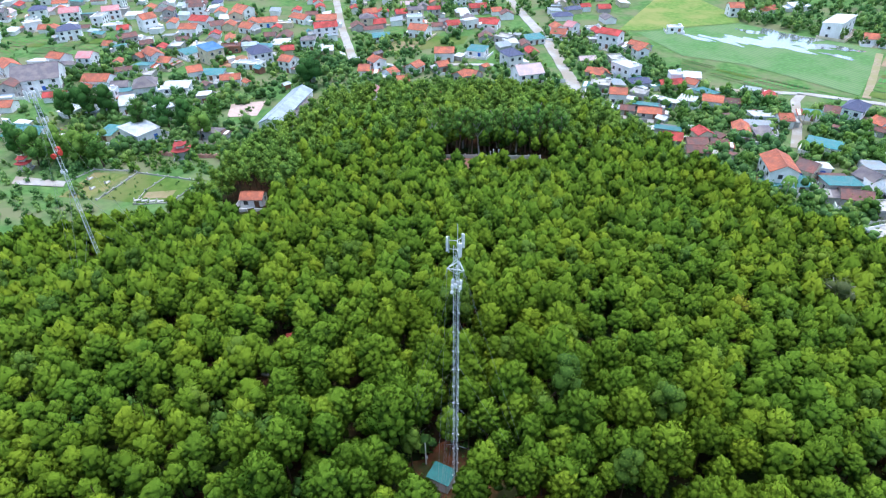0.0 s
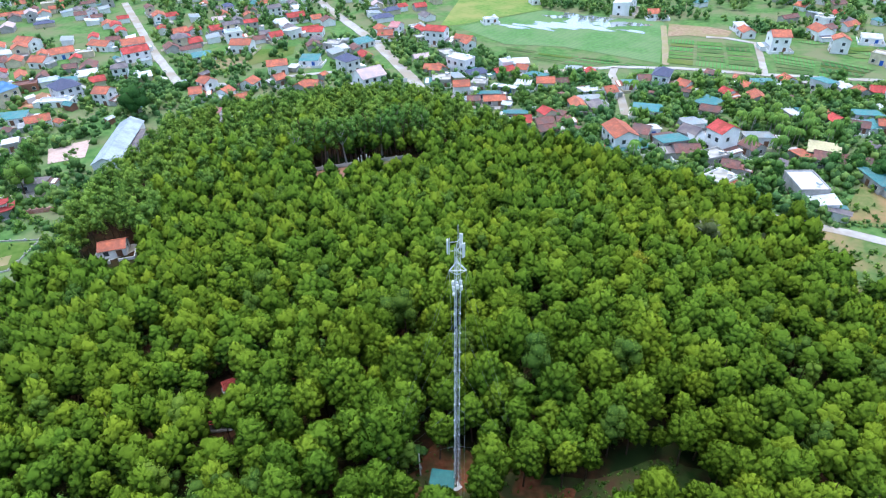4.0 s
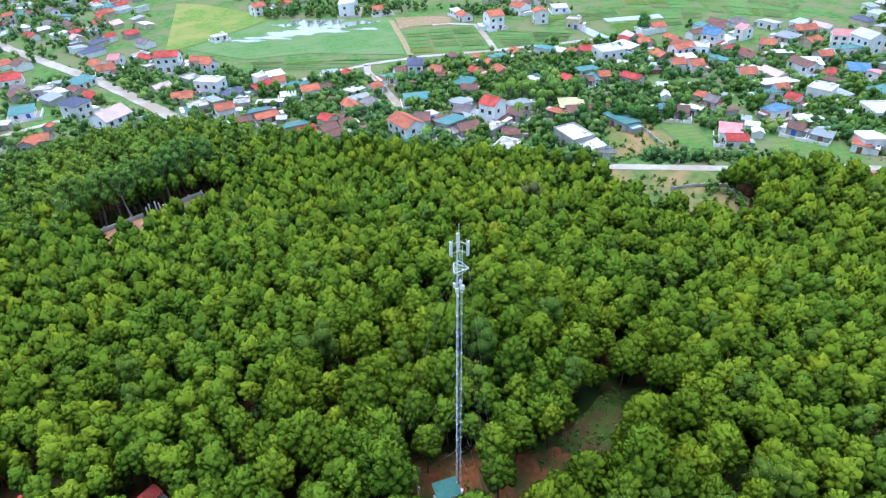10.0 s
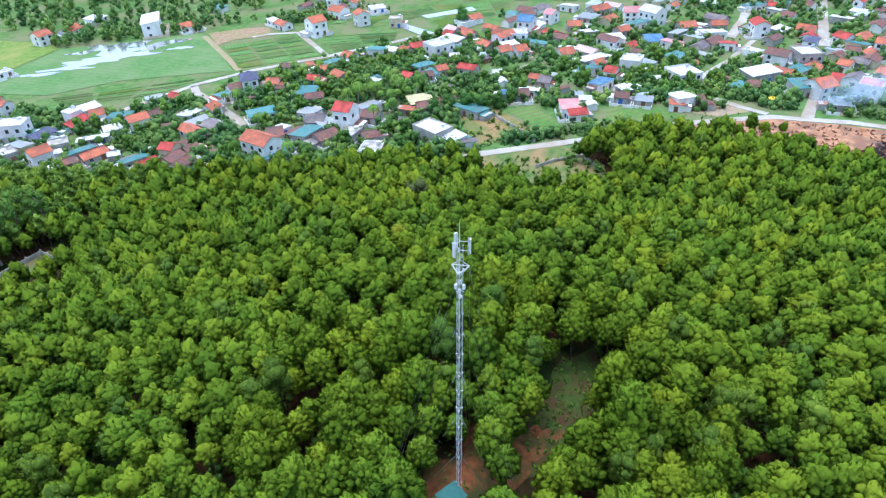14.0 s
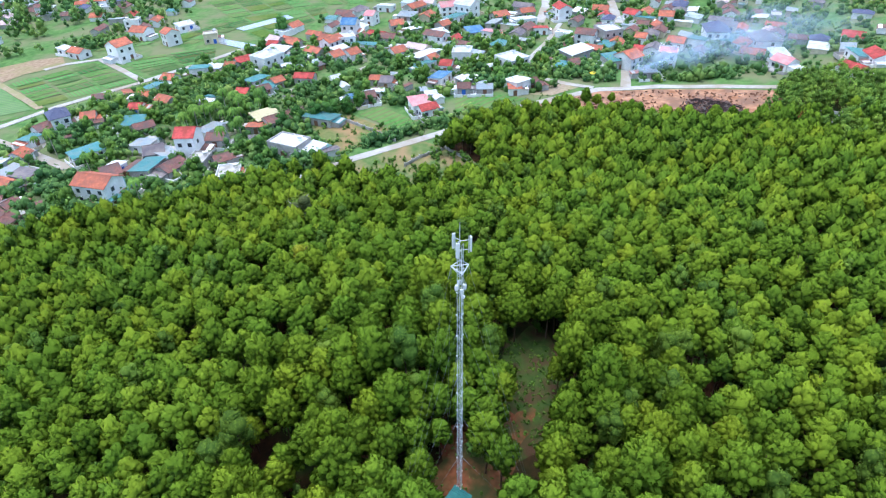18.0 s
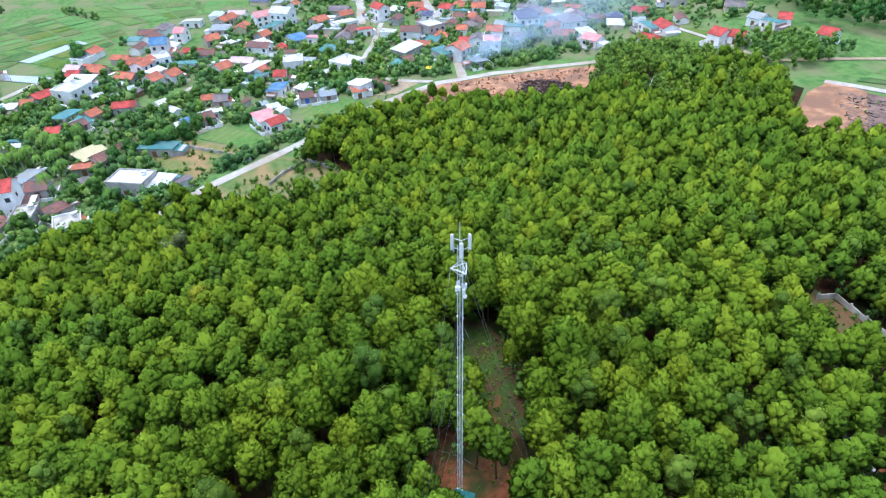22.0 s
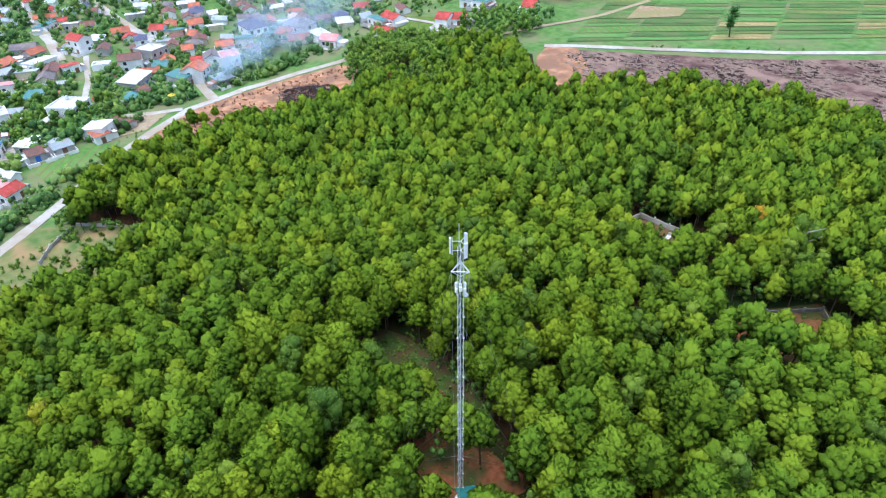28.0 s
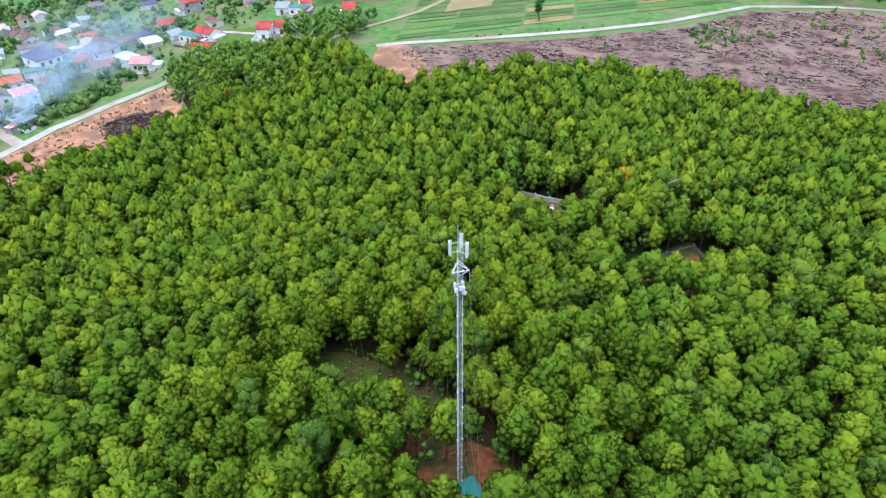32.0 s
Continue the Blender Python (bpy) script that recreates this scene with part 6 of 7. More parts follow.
house(-14.4, 291.3, 10.5, 8.3, 4.5, -24, "G", "o", "w")
house(-1.1, 249.3, 9.1, 7.4, 4.5, -4, "G", "o", "w")
house(-2.3, 233.1, 5.0, 6.4, 3.2, 19, "G", "o", "g")
house(-25.8, 224.7, 5.0, 6.4, 3.2, 48, "G", "o", "w")
house(-19.8, 214.0, 5.0, 6.4, 3.2, 13, "G", "o", "g")
house(-14.9, 232.7, 6.6, 6.4, 3.2, 56, "G", "o", "w")
house(-29.9, 202.2, 5.9, 5.5, 3.2, -48, "G", "p", "w")
house(-51.7, 180.9, 5.0, 4.6, 2.4, 55, "G", "w", "w")
house(-21.9, 197.3, 7.1, 4.6, 2.4, -4, "S", "w", "w")
house(-6.2, 195.7, 6.6, 6.4, 3.2, 8, "G", "o", "w")
house(-4.8, 204.3, 8.5, 5.5, 2.4, -4, "S", "t", "w")
house(6.1, 218.6, 5.0, 6.4, 3.2, 49, "G", "o", "g")
house(11.2, 219.0, 5.1, 6.4, 3.2, -30, "G", "o", "g")
house(15.3, 256.4, 8.9, 7.4, 3.2, -23, "S", "t", "w")
house(30.3, 237.5, 7.5, 9.2, 6.3, 23, "H", "n", "w")
house(35.2, 215.3, 11.4, 11.0, 5.4, 15, "G", "k", "w")
house(3.7, 303.8, 7.2, 7.4, 3.2, 14, "G", "r", "w")
house(13.0, 307.1, 7.8, 7.4, 4.5, 33, "S", "w", "w")
house(25.5, 304.3, 8.6, 7.4, 3.2, -21, "G", "r", "w")
house(59.8, 281.8, 7.8, 7.4, 3.2, -21, "G", "o", "w")
house(67.2, 286.7, 5.4, 7.4, 5.4, -44, "G", "p", "w")
house(45.5, 274.3, 9.8, 7.4, 3.2, 20, "S", "t", "w")
house(30.3, 276.6, 8.5, 7.4, 3.2, -34, "F", "g", "g")
house(-25.8, 332.1, 8.6, 7.4, 3.2, 13, "G", "r", "g")
house(-46.3, 334.7, 8.8, 7.4, 3.2, 22, "G", "o", "g")
house(19.4, 341.6, 10.6, 7.4, 3.2, 10, "G", "r", "g")
house(-35.0, 287.0, 9.1, 6.4, 2.4, 9, "S", "t", "g")
house(-212.0, 303.6, 11.4, 9.2, 5.4, 26, "H", "n", "w")
house(-232.1, 345.3, 11.1, 9.2, 5.4, 17, "G", "p", "w")
house(-173.2, 317.5, 8.3, 9.2, 7.2, 45, "G", "o", "w")
house(-144.1, 304.4, 9.9, 8.3, 4.5, -5, "G", "o", "w")
house(-143.3, 321.6, 11.7, 8.3, 4.5, -18, "G", "r", "w")
house(-245.2, 325.0, 9.0, 8.3, 4.5, 40, "S", "w", "w")
house(-132.5, 314.8, 8.1, 7.4, 3.2, 32, "G", "b", "w")
house(-112.0, 308.4, 8.7, 8.3, 3.2, -30, "G", "o", "w")
house(-104.2, 320.0, 11.3, 8.3, 3.2, 14, "G", "o", "w")
house(-85.7, 326.4, 12.3, 7.4, 3.2, -37, "G", "o", "w")
house(-256.1, 352.4, 9.5, 8.3, 5.4, 22, "H", "n", "w")
house(-207.7, 347.6, 9.7, 8.3, 5.4, 21, "G", "p", "w")
house(-123.6, 341.5, 10.8, 8.3, 5.4, -37, "G", "o", "w")
house(166.6, 318.3, 7.8, 8.3, 5.4, -6, "G", "o", "w")
house(184.5, 319.1, 11.4, 7.4, 3.2, 15, "G", "o", "w")
house(208.2, 327.8, 10.9, 7.4, 3.2, 9, "S", "w", "w")
house(-60.5, 113.0, 6.7, 5.1, 2.7, -3, "G", "o", "w")


# ---- the rest of the village, farther off, and its trees ----
NO_BUILD = [[(88, 290), (140, 405), (260, 400), (260, 300), (235, 215), (260, 190), (300, 190), (300, 140), (256, 120), (200, 155), (165, 180), (110, 195), (100, 245)],
            [(296, 175), (420, 190), (420, 40), (335, 45), (305, 95), (268, 120)], [(-220, 262), (-260, 310), (-170, 300), (-180, 262)], [(-50, 258), (-50, 300), (18, 298), (14, 262)]]
STREETS = [((55, 190), (42, 370)), ((42, 370), (40, 460)), ((-46, 251), (-84, 440)), ((131, 49), (148, 27)), ((148, 27), (199, -40)), ((199, -40), (190, -100)), ((113, 201), (252, 127)), ((120, 143), (146, 193)),
           ((291, -16), (470, -28)), ((290, -57), (470, -62)), ((219, -6), (290, -27)), ((192, 89), (226, 60)), ((207, -17), (198, -36)), ((-42, 251), (40, 238)), ((209, -151), (148, -158)), ((223, -52), (199, -49))]


def clear_of_houses(x, y, gap):
    return all((x - a) ** 2 + (y - b) ** 2 > (r + gap) ** 2 for a, b, r in FOOT)


def join_far(things, name, label, category):
    """Puts many far things into one mesh, keeping their materials."""
    V, Fc, slots, idx, k = [], [], [], [], 0
    for H in things:
        for o in H.children_recursive:
            m = np.array(H.matrix_basis @ o.matrix_basis if o.parent == H else H.matrix_basis @ o.parent.matrix_basis @ o.matrix_basis)
            mt, d = o.data.materials[0], o.data
            if mt not in slots:
                slots.append(mt)
            co = np.empty(len(d.vertices) * 3, np.float32)
            d.vertices.foreach_get("co", co)
            V.append(co.reshape(-1, 3) @ m[:3, :3].T + m[:3, 3])
            Fc += [[k + i for i in p.vertices] for p in d.polygons]
            idx += [slots.index(mt)] * len(d.polygons)
            k += len(d.vertices)
    bpy.data.batch_remove([o for H in things for o in list(H.children_recursive) + [H]])
    V = np.concatenate(V).tolist()
    me = bpy.data.meshes.new(name)
    me.from_pydata(V, [], Fc)
    for mt in slots:
        me.materials.append(mt)
    me.polygons.foreach_set("material_index", idx)
    return tagged(new(name, me), label, category, kind="stuff")


def fill_houses():
    rng = random.Random(21)
    made = []
    belts = [(-420, 130, 262, 520, 6.2), (235, 480, -130, 120, 6.4), (226, 330, -140, -60, 6.5), (-330, -120, 170, 262, 8), (90, 330, 400, 540, 14), (205, 330, -190, -140, 10), (270, 430, 196, 330, 8.5), (240, 420, 250, 420, 15), (60, 100, 200, 330, 9), (-30, 60, 195, 260, 12)]
    for x0, x1, y0, y1, sp in belts:
        n = int((x1 - x0) * (y1 - y0) / (sp * sp * 4.2))
        for _ in range(n):
            x, y = rng.uniform(x0, x1), rng.uniform(y0, y1)
            if any(inside(p, x, y) for p in NO_BUILD) or not clear_of_houses(x, y, 2.8) or any(seg_dist(x, y, a, b) < 6.0 for a, b in STREETS) or inside(EDGE, x, y):
                continue
            base = 8 if y > 190 else -22
            kind = rng.choice("GGGGGSSSFH")
            rc = rng.choice("ooorrbbbdk") if kind == "G" else (rng.choice("nd") if kind == "H" else rng.choice("tggwwwm"))
            h = rng.choice((2.2, 2.4, 2.6, 2.8, 3.0, 5.4)) if kind != "S" else rng.choice((2.4, 2.8, 3.0))
            made.append(house(round(x, 1), round(y, 1), rng.uniform(5.5, 11.0), rng.uniform(4.6, 7.4), h, base + rng.choice((0, 90)) + rng.uniform(-7, 7), kind, rc, rng.choice("wwwwwggcc"), detail=h > 5))
    return join_far(made, "far_houses", "crowded low houses of the far village", "houses")


fill_houses()


def sheds():
    """Small outbuildings between the houses of the near village."""
    rng = random.Random(8)
    n = 0
    while n < 170:
        x, y = (rng.uniform(70, 260), rng.uniform(-40, 210)) if n % 5 else (rng.uniform(-130, 70), rng.uniform(195, 300))
        n += 1
        if any(inside(p, x, y) for p in NO_BUILD) or not clear_of_houses(x, y, 2.2) or any(seg_dist(x, y, a, b) < 4 for a, b in STREETS) or inside(EDGE, x, y):
            continue
        if inside([(178, 4), (205, -30), (202, -104), (170, -104), (145, -80), (165, -40), (165, -15)], x, y) or inside([(168, 20), (192, 22), (192, -14), (176, -6)], x, y) or inside([(134, 56), (158, 72), (180, 47), (160, 28)], x, y) or inside([(100, 10), (98, 58), (112, 68), (124, 62), (152, 28), (140, 4)], x, y):
            continue
        rc = rng.choice("bbgwwdtom")
        H = house(round(x, 1), round(y, 1), rng.uniform(3, 5.5), rng.uniform(2.2, 3.6), rng.uniform(2.0, 2.5), 30 + rng.choice((0, 90)) + rng.uniform(-25, 25), rng.choice("SSG"), rc, rng.choice("ggbw"), detail=False)
        H.name = "shed"
        tagged(H, "small low shed with %s roof" % ROOF_WORD[rc], "shed", "village sheds")


sheds()
FP = np.array(FOOT)


def village_trees():
    """Garden trees and bushes between the houses, along the lanes and on the field edges."""
    rng = np.random.default_rng(33)
    small = [leaf_crown(np.random.default_rng(500 + i), 34, 2.0, 2.3, 0.38, 3) for i in range(10)]
    x = np.concatenate([rng.uniform(60, 260, 26000), rng.uniform(-180, 110, 9000), rng.uniform(-420, 480, 13000), rng.uniform(200, 360, 5000)])
    y = np.concatenate([rng.uniform(-110, 230, 26000), rng.uniform(110, 290, 9000), rng.uniform(-280, 520, 13000), rng.uniform(-190, 60, 5000)])
    k = ~inside(EDGE, x, y)
    for p in NO_BUILD[:1] + NO_BUILD[1:2]:
        k &= ~inside(p, x, y)
    k &= ~((y < -118) & (x < 148)) & ~((y < -100) & (y > -300) & (x < 150)) & ((y + 0.6 * x > 60) | (x > 200))
    k &= ~((x < -60) & (y < 112))
    for a, b in STREETS:
        k &= seg_dist(x, y, a, b) > 4.2
    k &= ~inside([(178, 4), (205, -30), (202, -104), (170, -104), (145, -80), (165, -40), (165, -15)], x, y)
    k &= ~inside([(100, 10), (98, 32), (98, 58), (110, 66), (122, 62), (150, 28), (140, 4)], x, y)
    k &= ~inside([(-126, 116), (-126, 140), (-80, 134), (-80, 112)], x, y)
    k &= ~inside([(168, 20), (192, 22), (192, -14), (176, -6)], x, y) & ~inside([(134, 56), (158, 72), (180, 47), (160, 28)], x, y)
    k &= ~(inside([(205, -48), (216, -112), (262, -128), (300, -100), (240, -52)], x, y) & (rng.uniform(size=len(x)) < 0.7))
    x, y = x[k], y[k]
    d = np.min(np.hypot(x[:, None] - FP[None, :, 0], y[:, None] - FP[None, :, 1]) - FP[None, :, 2] * 0.8, axis=1)
    n = np.sin(x * 0.05 + 1) * np.sin(y * 0.043) + rng.uniform(-1, 1, len(x))
    k = (d > 0.7) & (n > -0.15)
    x, y = x[k], y[k]
    order = rng.permutation(len(x))[:7000]
    x, y = x[order], y[order]
    big = [leaf_crown(np.random.default_rng(540 + i), 240, 3.0, 4.4, 0.42, 9) for i in range(4)]
    bx = np.concatenate([rng.uniform(85, 260, 700), rng.uniform(-180, 60, 300)])
    by = np.concatenate([rng.uniform(-30, 200, 700), rng.uniform(170, 300, 300)])
    far = np.min(np.hypot(bx[:, None] - FP[None, :, 0], by[:, None] - FP[None, :, 1]) - FP[None, :, 2], axis=1) > 1.6
    for a, b in STREETS:
        far &= seg_dist(bx, by, a, b) > 5
    for p in NO_BUILD + [EDGE, [(178, 4), (205, -30), (202, -104), (145, -80), (165, -15)], [(98, 2), (98, 66), (158, 74), (182, 46), (194, 22), (192, -14), (150, 0)]]:
        far &= ~inside(p, bx, by)
    bx, by = bx[far][:150], by[far][:150]
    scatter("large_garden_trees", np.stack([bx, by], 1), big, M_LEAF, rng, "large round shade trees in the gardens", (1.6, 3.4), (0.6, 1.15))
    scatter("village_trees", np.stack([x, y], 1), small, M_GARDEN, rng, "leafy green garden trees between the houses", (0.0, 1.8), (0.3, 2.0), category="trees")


village_trees()


# ---- single trees ----
def leafy_tree(x, y, h, w, material, label, name="tree", leaves=900, seed=1, bark=None, size=0.3, core=7, tall=None, sunk=0.55):
    """A free-standing tree: tapered trunk, limbs and a crown of leaf sprays."""
    T = tagged(new(name), label, "tree")
    T.matrix_world = pose(x, y, float(ground(x, y)), 0, 0, seed * 57)
    tall = tall or h * 0.6
    rng = np.random.default_rng(900 + seed)
    tv, tf = trunk_mesh(h * 0.8, 0.022 * h + 0.05, 7, (0.06 * h, 0.03 * h), [(h * (0.42 + 0.07 * k), k * 1.9 + seed, w * 0.36, h * 0.2) for k in range(6)], 0.3)
    mesh_object("trunk", tv, tf, bark or M_BARK, T, True)
    v, f, yo, nn = leaf_crown(rng, leaves, w / 2, tall, size, core)
    v = v + np.array([0.05 * h, 0.02 * h, h * sunk])
    mesh_object("crown", v, f, material, T, True, young=yo, normals=nn)
    return T


M_TWIG = leaf_mat("bare_brown_twigs", (0.06, 0.085, 0.028), (0.17, 0.205, 0.085), (0.2, 0.2, 0.09))
M_YELLOW = leaf_mat("yellowing_needles", (0.11, 0.14, 0.01), (0.36, 0.38, 0.03), (0.42, 0.36, 0.03))
M_AMBER = leaf_mat("amber_leaves", (0.16, 0.12, 0.015), (0.46, 0.32, 0.04), (0.5, 0.3, 0.03))
M_RUST = leaf_mat("dead_rusty_needles", (0.10, 0.035, 0.012), (0.28, 0.10, 0.035), (0.3, 0.12, 0.04))
M_DARKLEAF = leaf_mat("dark_glossy_leaves", (0.02, 0.072, 0.015), (0.085, 0.20, 0.042), (0.11, 0.23, 0.045))
leafy_tree(80, 48, 12.5, 8.5, M_TWIG, "thin grey-brown half-bare tree above the pines", leaves=1700, seed=1, bark=M_PALEBARK, size=0.22, core=5)
leafy_tree(56, 40, 9.5, 5.0, M_YELLOW, "small yellow-green tree among pines", seed=2)
leafy_tree(-6, -84, 13, 8, M_GREYLEAF, "tall pale-trunked eucalyptus with thin crown", leaves=1500, seed=3, bark=M_PALEBARK, size=0.26, core=5)
leafy_tree(4, -88, 9, 5.5, M_AMBER, "amber-leaved tree beside the burial wall", seed=4)
leafy_tree(-22, -63, 8.5, 4.5, M_YELLOW, "yellowish young pine at a clearing", seed=5)
leafy_tree(-36, -66, 11, 8.5, M_GREYLEAF, "grey-green bushy tree among pines", leaves=2400, seed=6, size=0.26)
leafy_tree(-24, -26, 9.5, 6.5, M_GREYLEAF, "soft grey-green tree among pines", leaves=2400, seed=7, size=0.25)
leafy_tree(-18, -19, 8.8, 4.4, M_YELLOW, "yellow-flushed young pine below the mast", seed=8)
leafy_tree(13, 9, 9.8, 6.5, M_GREYLEAF, "soft grey-green round tree near the mast", leaves=2600, seed=9, size=0.22)
leafy_tree(139, -92, 9, 5, M_RUST, "dead rust-brown pine at the wood's edge", seed=10)
leafy_tree(-61, 216, 14, 15, M_DARKLEAF, "large dark spreading shade tree", leaves=1600, seed=11, size=0.5, core=10, tall=6)
leafy_tree(270, 118, 9, 9, M_DARKLEAF, "lone round tree in the fields", leaves=900, seed=12, size=0.45)
leafy_tree(79, -217, 12, 6, M_DARKLEAF, "lone tall tree among crop beds", leaves=800, seed=13, size=0.4)
leafy_tree(-92, 160, 11, 9, M_LEAF, "green tree behind the shrine", leaves=900, seed=19, size=0.42)
for _i, (_x, _y, _h, _w, _m) in enumerate([(-142.7, 141.2, 13, 11, M_LEAF), (-134, 140, 14, 11, M_LEAF), (-126, 140, 13, 10, M_LEAF), (-119.6, 140.4, 12.5, 9, M_LEAF), (-154, 151, 12, 11, M_DARKLEAF),
                                              (-152, 181.7, 13, 11, M_DARKLEAF), (-144.7, 183, 14, 11, M_DARKLEAF), (-137, 184, 13, 10, M_DARKLEAF), (-116.5, 167, 14, 7.5, M_LEAF), (-106, 168, 14, 9, M_DARKLEAF),
                                              (-99.5, 169.5, 13, 9, M_DARKLEAF), (-90, 172.8, 13, 6, M_LEAF)]):
    leafy_tree(_x, _y, _h, _w, _m, "tall bushy green tree behind the burial ground", leaves=1500, seed=120 + _i, size=0.42, core=9)
for _i, (_x, _y, _w) in enumerate([(160, 76, 8), (163, 70, 8.5), (166, 64, 8), (169, 59, 7.5), (156, 80, 6.5), (176, 56, 7)]):
    leafy_tree(_x, _y, 6.2, _w, M_DARKLEAF, "dense dark round fruit tree", "fruit_tree", 900, 30 + _i, size=0.42, core=8, tall=4.2, sunk=0.42)

# tall thin trees of the grove behind the walled plot, with bare trunks
for _i in range(34):
    _rr = random.Random(700 + _i)
    _x, _y = -4 + 44 * (_i % 17) / 16 + _rr.uniform(-1.2, 1.2), 144.5 + 5 * (_i // 17) + _rr.uniform(-1, 1)
    leafy_tree(_x, _y, 14.5 + _rr.uniform(-1.5, 1.5), 5.0, M_LEAF, "tall thin-trunked acacia in a grove", "acacia_tree", 420, 60 + _i, M_PALEBARK if _i % 5 == 0 else M_BARK, 0.45, 5, 6.5, 0.68)


def palm_tree(m, first=[]):
    """A slim palm: ringed trunk and arching feathered fronds; built once and copied."""
    if first:
        return copy_thing(first[0], m)
    T = tagged(new("areca_palm"), "slim areca palm with feathery green fronds", "palm", "palms in the village grove")
    tv, tf = trunk_mesh(6.5, 0.11, 7, (0.3, 0.1), (), 0.7)
    mesh_object("trunk", tv, tf, M_PALEBARK, T, True)
    for k in range(9):
        a, V, Fc, Y = k * 0.7, [], [], []
        for s in range(7):
            r, z = 0.1 + 0.28 * s, 6.5 + 0.9 * math.sin(s * 0.42 + 0.3) - 0.04 * s * s
            w = 0.42 * math.sin(0.4 + s * 0.4)
            for e in (-1, 1):
                V.append((0.3 + r * math.cos(a) - e * w * math.sin(a), 0.1 + r * math.sin(a) + e * w * math.cos(a), z - abs(w) * 0.5))
            V.append((0.3 + r * math.cos(a), 0.1 + r * math.sin(a), z + 0.05))
            Y += [0.7, 0.7, 0.3]
        for s in range(6):
            i = 3 * s
            Fc += [(i, i + 2, i + 5, i + 3), (i + 2, i + 1, i + 4, i + 5)]
        mesh_object("frond", V, Fc, M_LEAF, T, True, young=Y)
    T.matrix_world = m
    first.append(T)
    return T


_rr = random.Random(77)
for _i in range(46):
    _x, _y = 157 + _rr.uniform(-13, 13), 104 + _rr.uniform(-12, 10)
    if _i % 4 == 3:
        _x, _y = 90 + _rr.uniform(0, 90), 120 + _rr.uniform(-30, 60)
    if clear_of_houses(_x, _y, 0.5) and not inside(EDGE, _x, _y):
        palm_tree(pose(_x, _y, float(ground(_x, _y)), 0, 0, _rr.uniform(0, 360)) @ Matrix.Scale(_rr.uniform(0.8, 1.2), 4))

# ---- far woods and bushes ----
_rngw = np.random.default_rng(71)
_farw = [leaf_crown(np.random.default_rng(800 + i), 90, 2.4, 4.2, 0.7, 4) for i in range(5)]


def wood_block(name, poly, spacing, label, heights, scales, material=M_LEAF, keep=1.0):
    xs, ys = [p[0] for p in poly], [p[1] for p in poly]
    gx, gy = np.meshgrid(np.arange(min(xs), max(xs), spacing), np.arange(min(ys), max(ys), spacing))
    x, y = (gx + _rngw.uniform(-1, 1, gx.shape) * spacing * 0.4).ravel(), (gy + _rngw.uniform(-1, 1, gx.shape) * spacing * 0.4).ravel()
    k = inside(poly, x, y) & (_rngw.uniform(size=x.shape) < keep)
    return scatter(name, np.stack([x[k], y[k]], 1), _farw, material, _rngw, label, heights, scales)


wood_block("far_wood", [(168, -196), (150, -225), (150, -330), (300, -360), (320, -240), (240, -200)], 6.0, "dark green wood beyond the fields", (4.5, 7.5), (1.0, 1.6), M_DARKLEAF)
wood_block("tree_belt", [(141, -149), (136, -166), (150, -182), (172, -172), (168, -152)], 4.2, "feathery tall trees by the field track", (2.0, 4.5), (0.8, 1.2))
wood_block("far_wood", [(-40, -296), (-100, -312), (-140, -380), (60, -400), (40, -320), (0, -300)], 6.5, "dark green wood beyond the cleared slope", (4.5, 7.0), (1.0, 1.6), M_DARKLEAF)
wood_block("hedge_belt", [(164, 304), (172, 318), (240, 262), (236, 236), (214, 250)], 4.5, "hedge and trees along the far paddy edge", (1.4, 3.0), (0.7, 1.3), M_GARDEN, keep=0.8)
wood_block("far_trees", [(170, 320), (180, 420), (330, 420), (330, 220), (240, 262)], 9.0, "far trees between outlying houses", (1.5, 4.0), (0.9, 1.8), M_GARDEN, keep=0.75)
wood_block("far_trees", [(-420, 430), (-420, 560), (200, 560), (130, 430)], 9.0, "far trees between outlying houses", (1.5, 4.0), (0.9, 1.8), M_GARDEN, keep=0.6)
wood_block("far_trees", [(330, -140), (480, -140), (480, 60), (400, 40), (340, 20)], 9.5, "far trees between outlying houses", (1.5, 4.0), (0.9, 1.8), M_GARDEN, keep=0.6)
wood_block("far_trees", [(-60, 330), (-60, 430), (110, 430), (90, 345), (60, 330)], 7.0, "far trees between crowded houses", (0.8, 3.0), (0.6, 1.6), M_GARDEN, keep=0.6)
wood_block("far_hedges", [(232, 216), (236, 222), (286, 214), (286, 206)], 3.6, "hedge along the far paddy plots", (0.4, 1.5), (0.4, 0.9), M_GARDEN, keep=0.7)
wood_block("far_hedges", [(284, 168), (289, 170), (289, 214), (283, 214)], 3.6, "hedge along the far paddy plots", (0.4, 1.5), (0.4, 0.9), M_GARDEN, keep=0.7)
wood_block("far_hedges", [(330, 112), (336, 116), (382, 160), (376, 160)], 4.0, "hedge between far fields", (0.6, 2.0), (0.5, 1.1), M_GARDEN, keep=0.7)
wood_block("far_trees", [(290, 190), (340, 196), (430, 250), (430, 340), (300, 330), (272, 220)], 9.0, "far trees between outlying houses", (1.0, 3.0), (0.7, 1.5), M_GARDEN, keep=0.5)
wood_block("burial_ground_bushes", [(-128, 138), (-80, 132), (-78, 152), (-100, 162), (-130, 150)], 3.6, "weedy bushes behind the burial ground", (0.3, 0.9), (0.4, 0.8), keep=0.75)
wood_block("glade_bushes", [(8, -14), (31, -16), (32, -4), (12, -4), (8, -7)], 0.8, "low green undergrowth in the glade", (-0.15, 0.05), (0.04, 0.24), M_LEAF, keep=0.7)
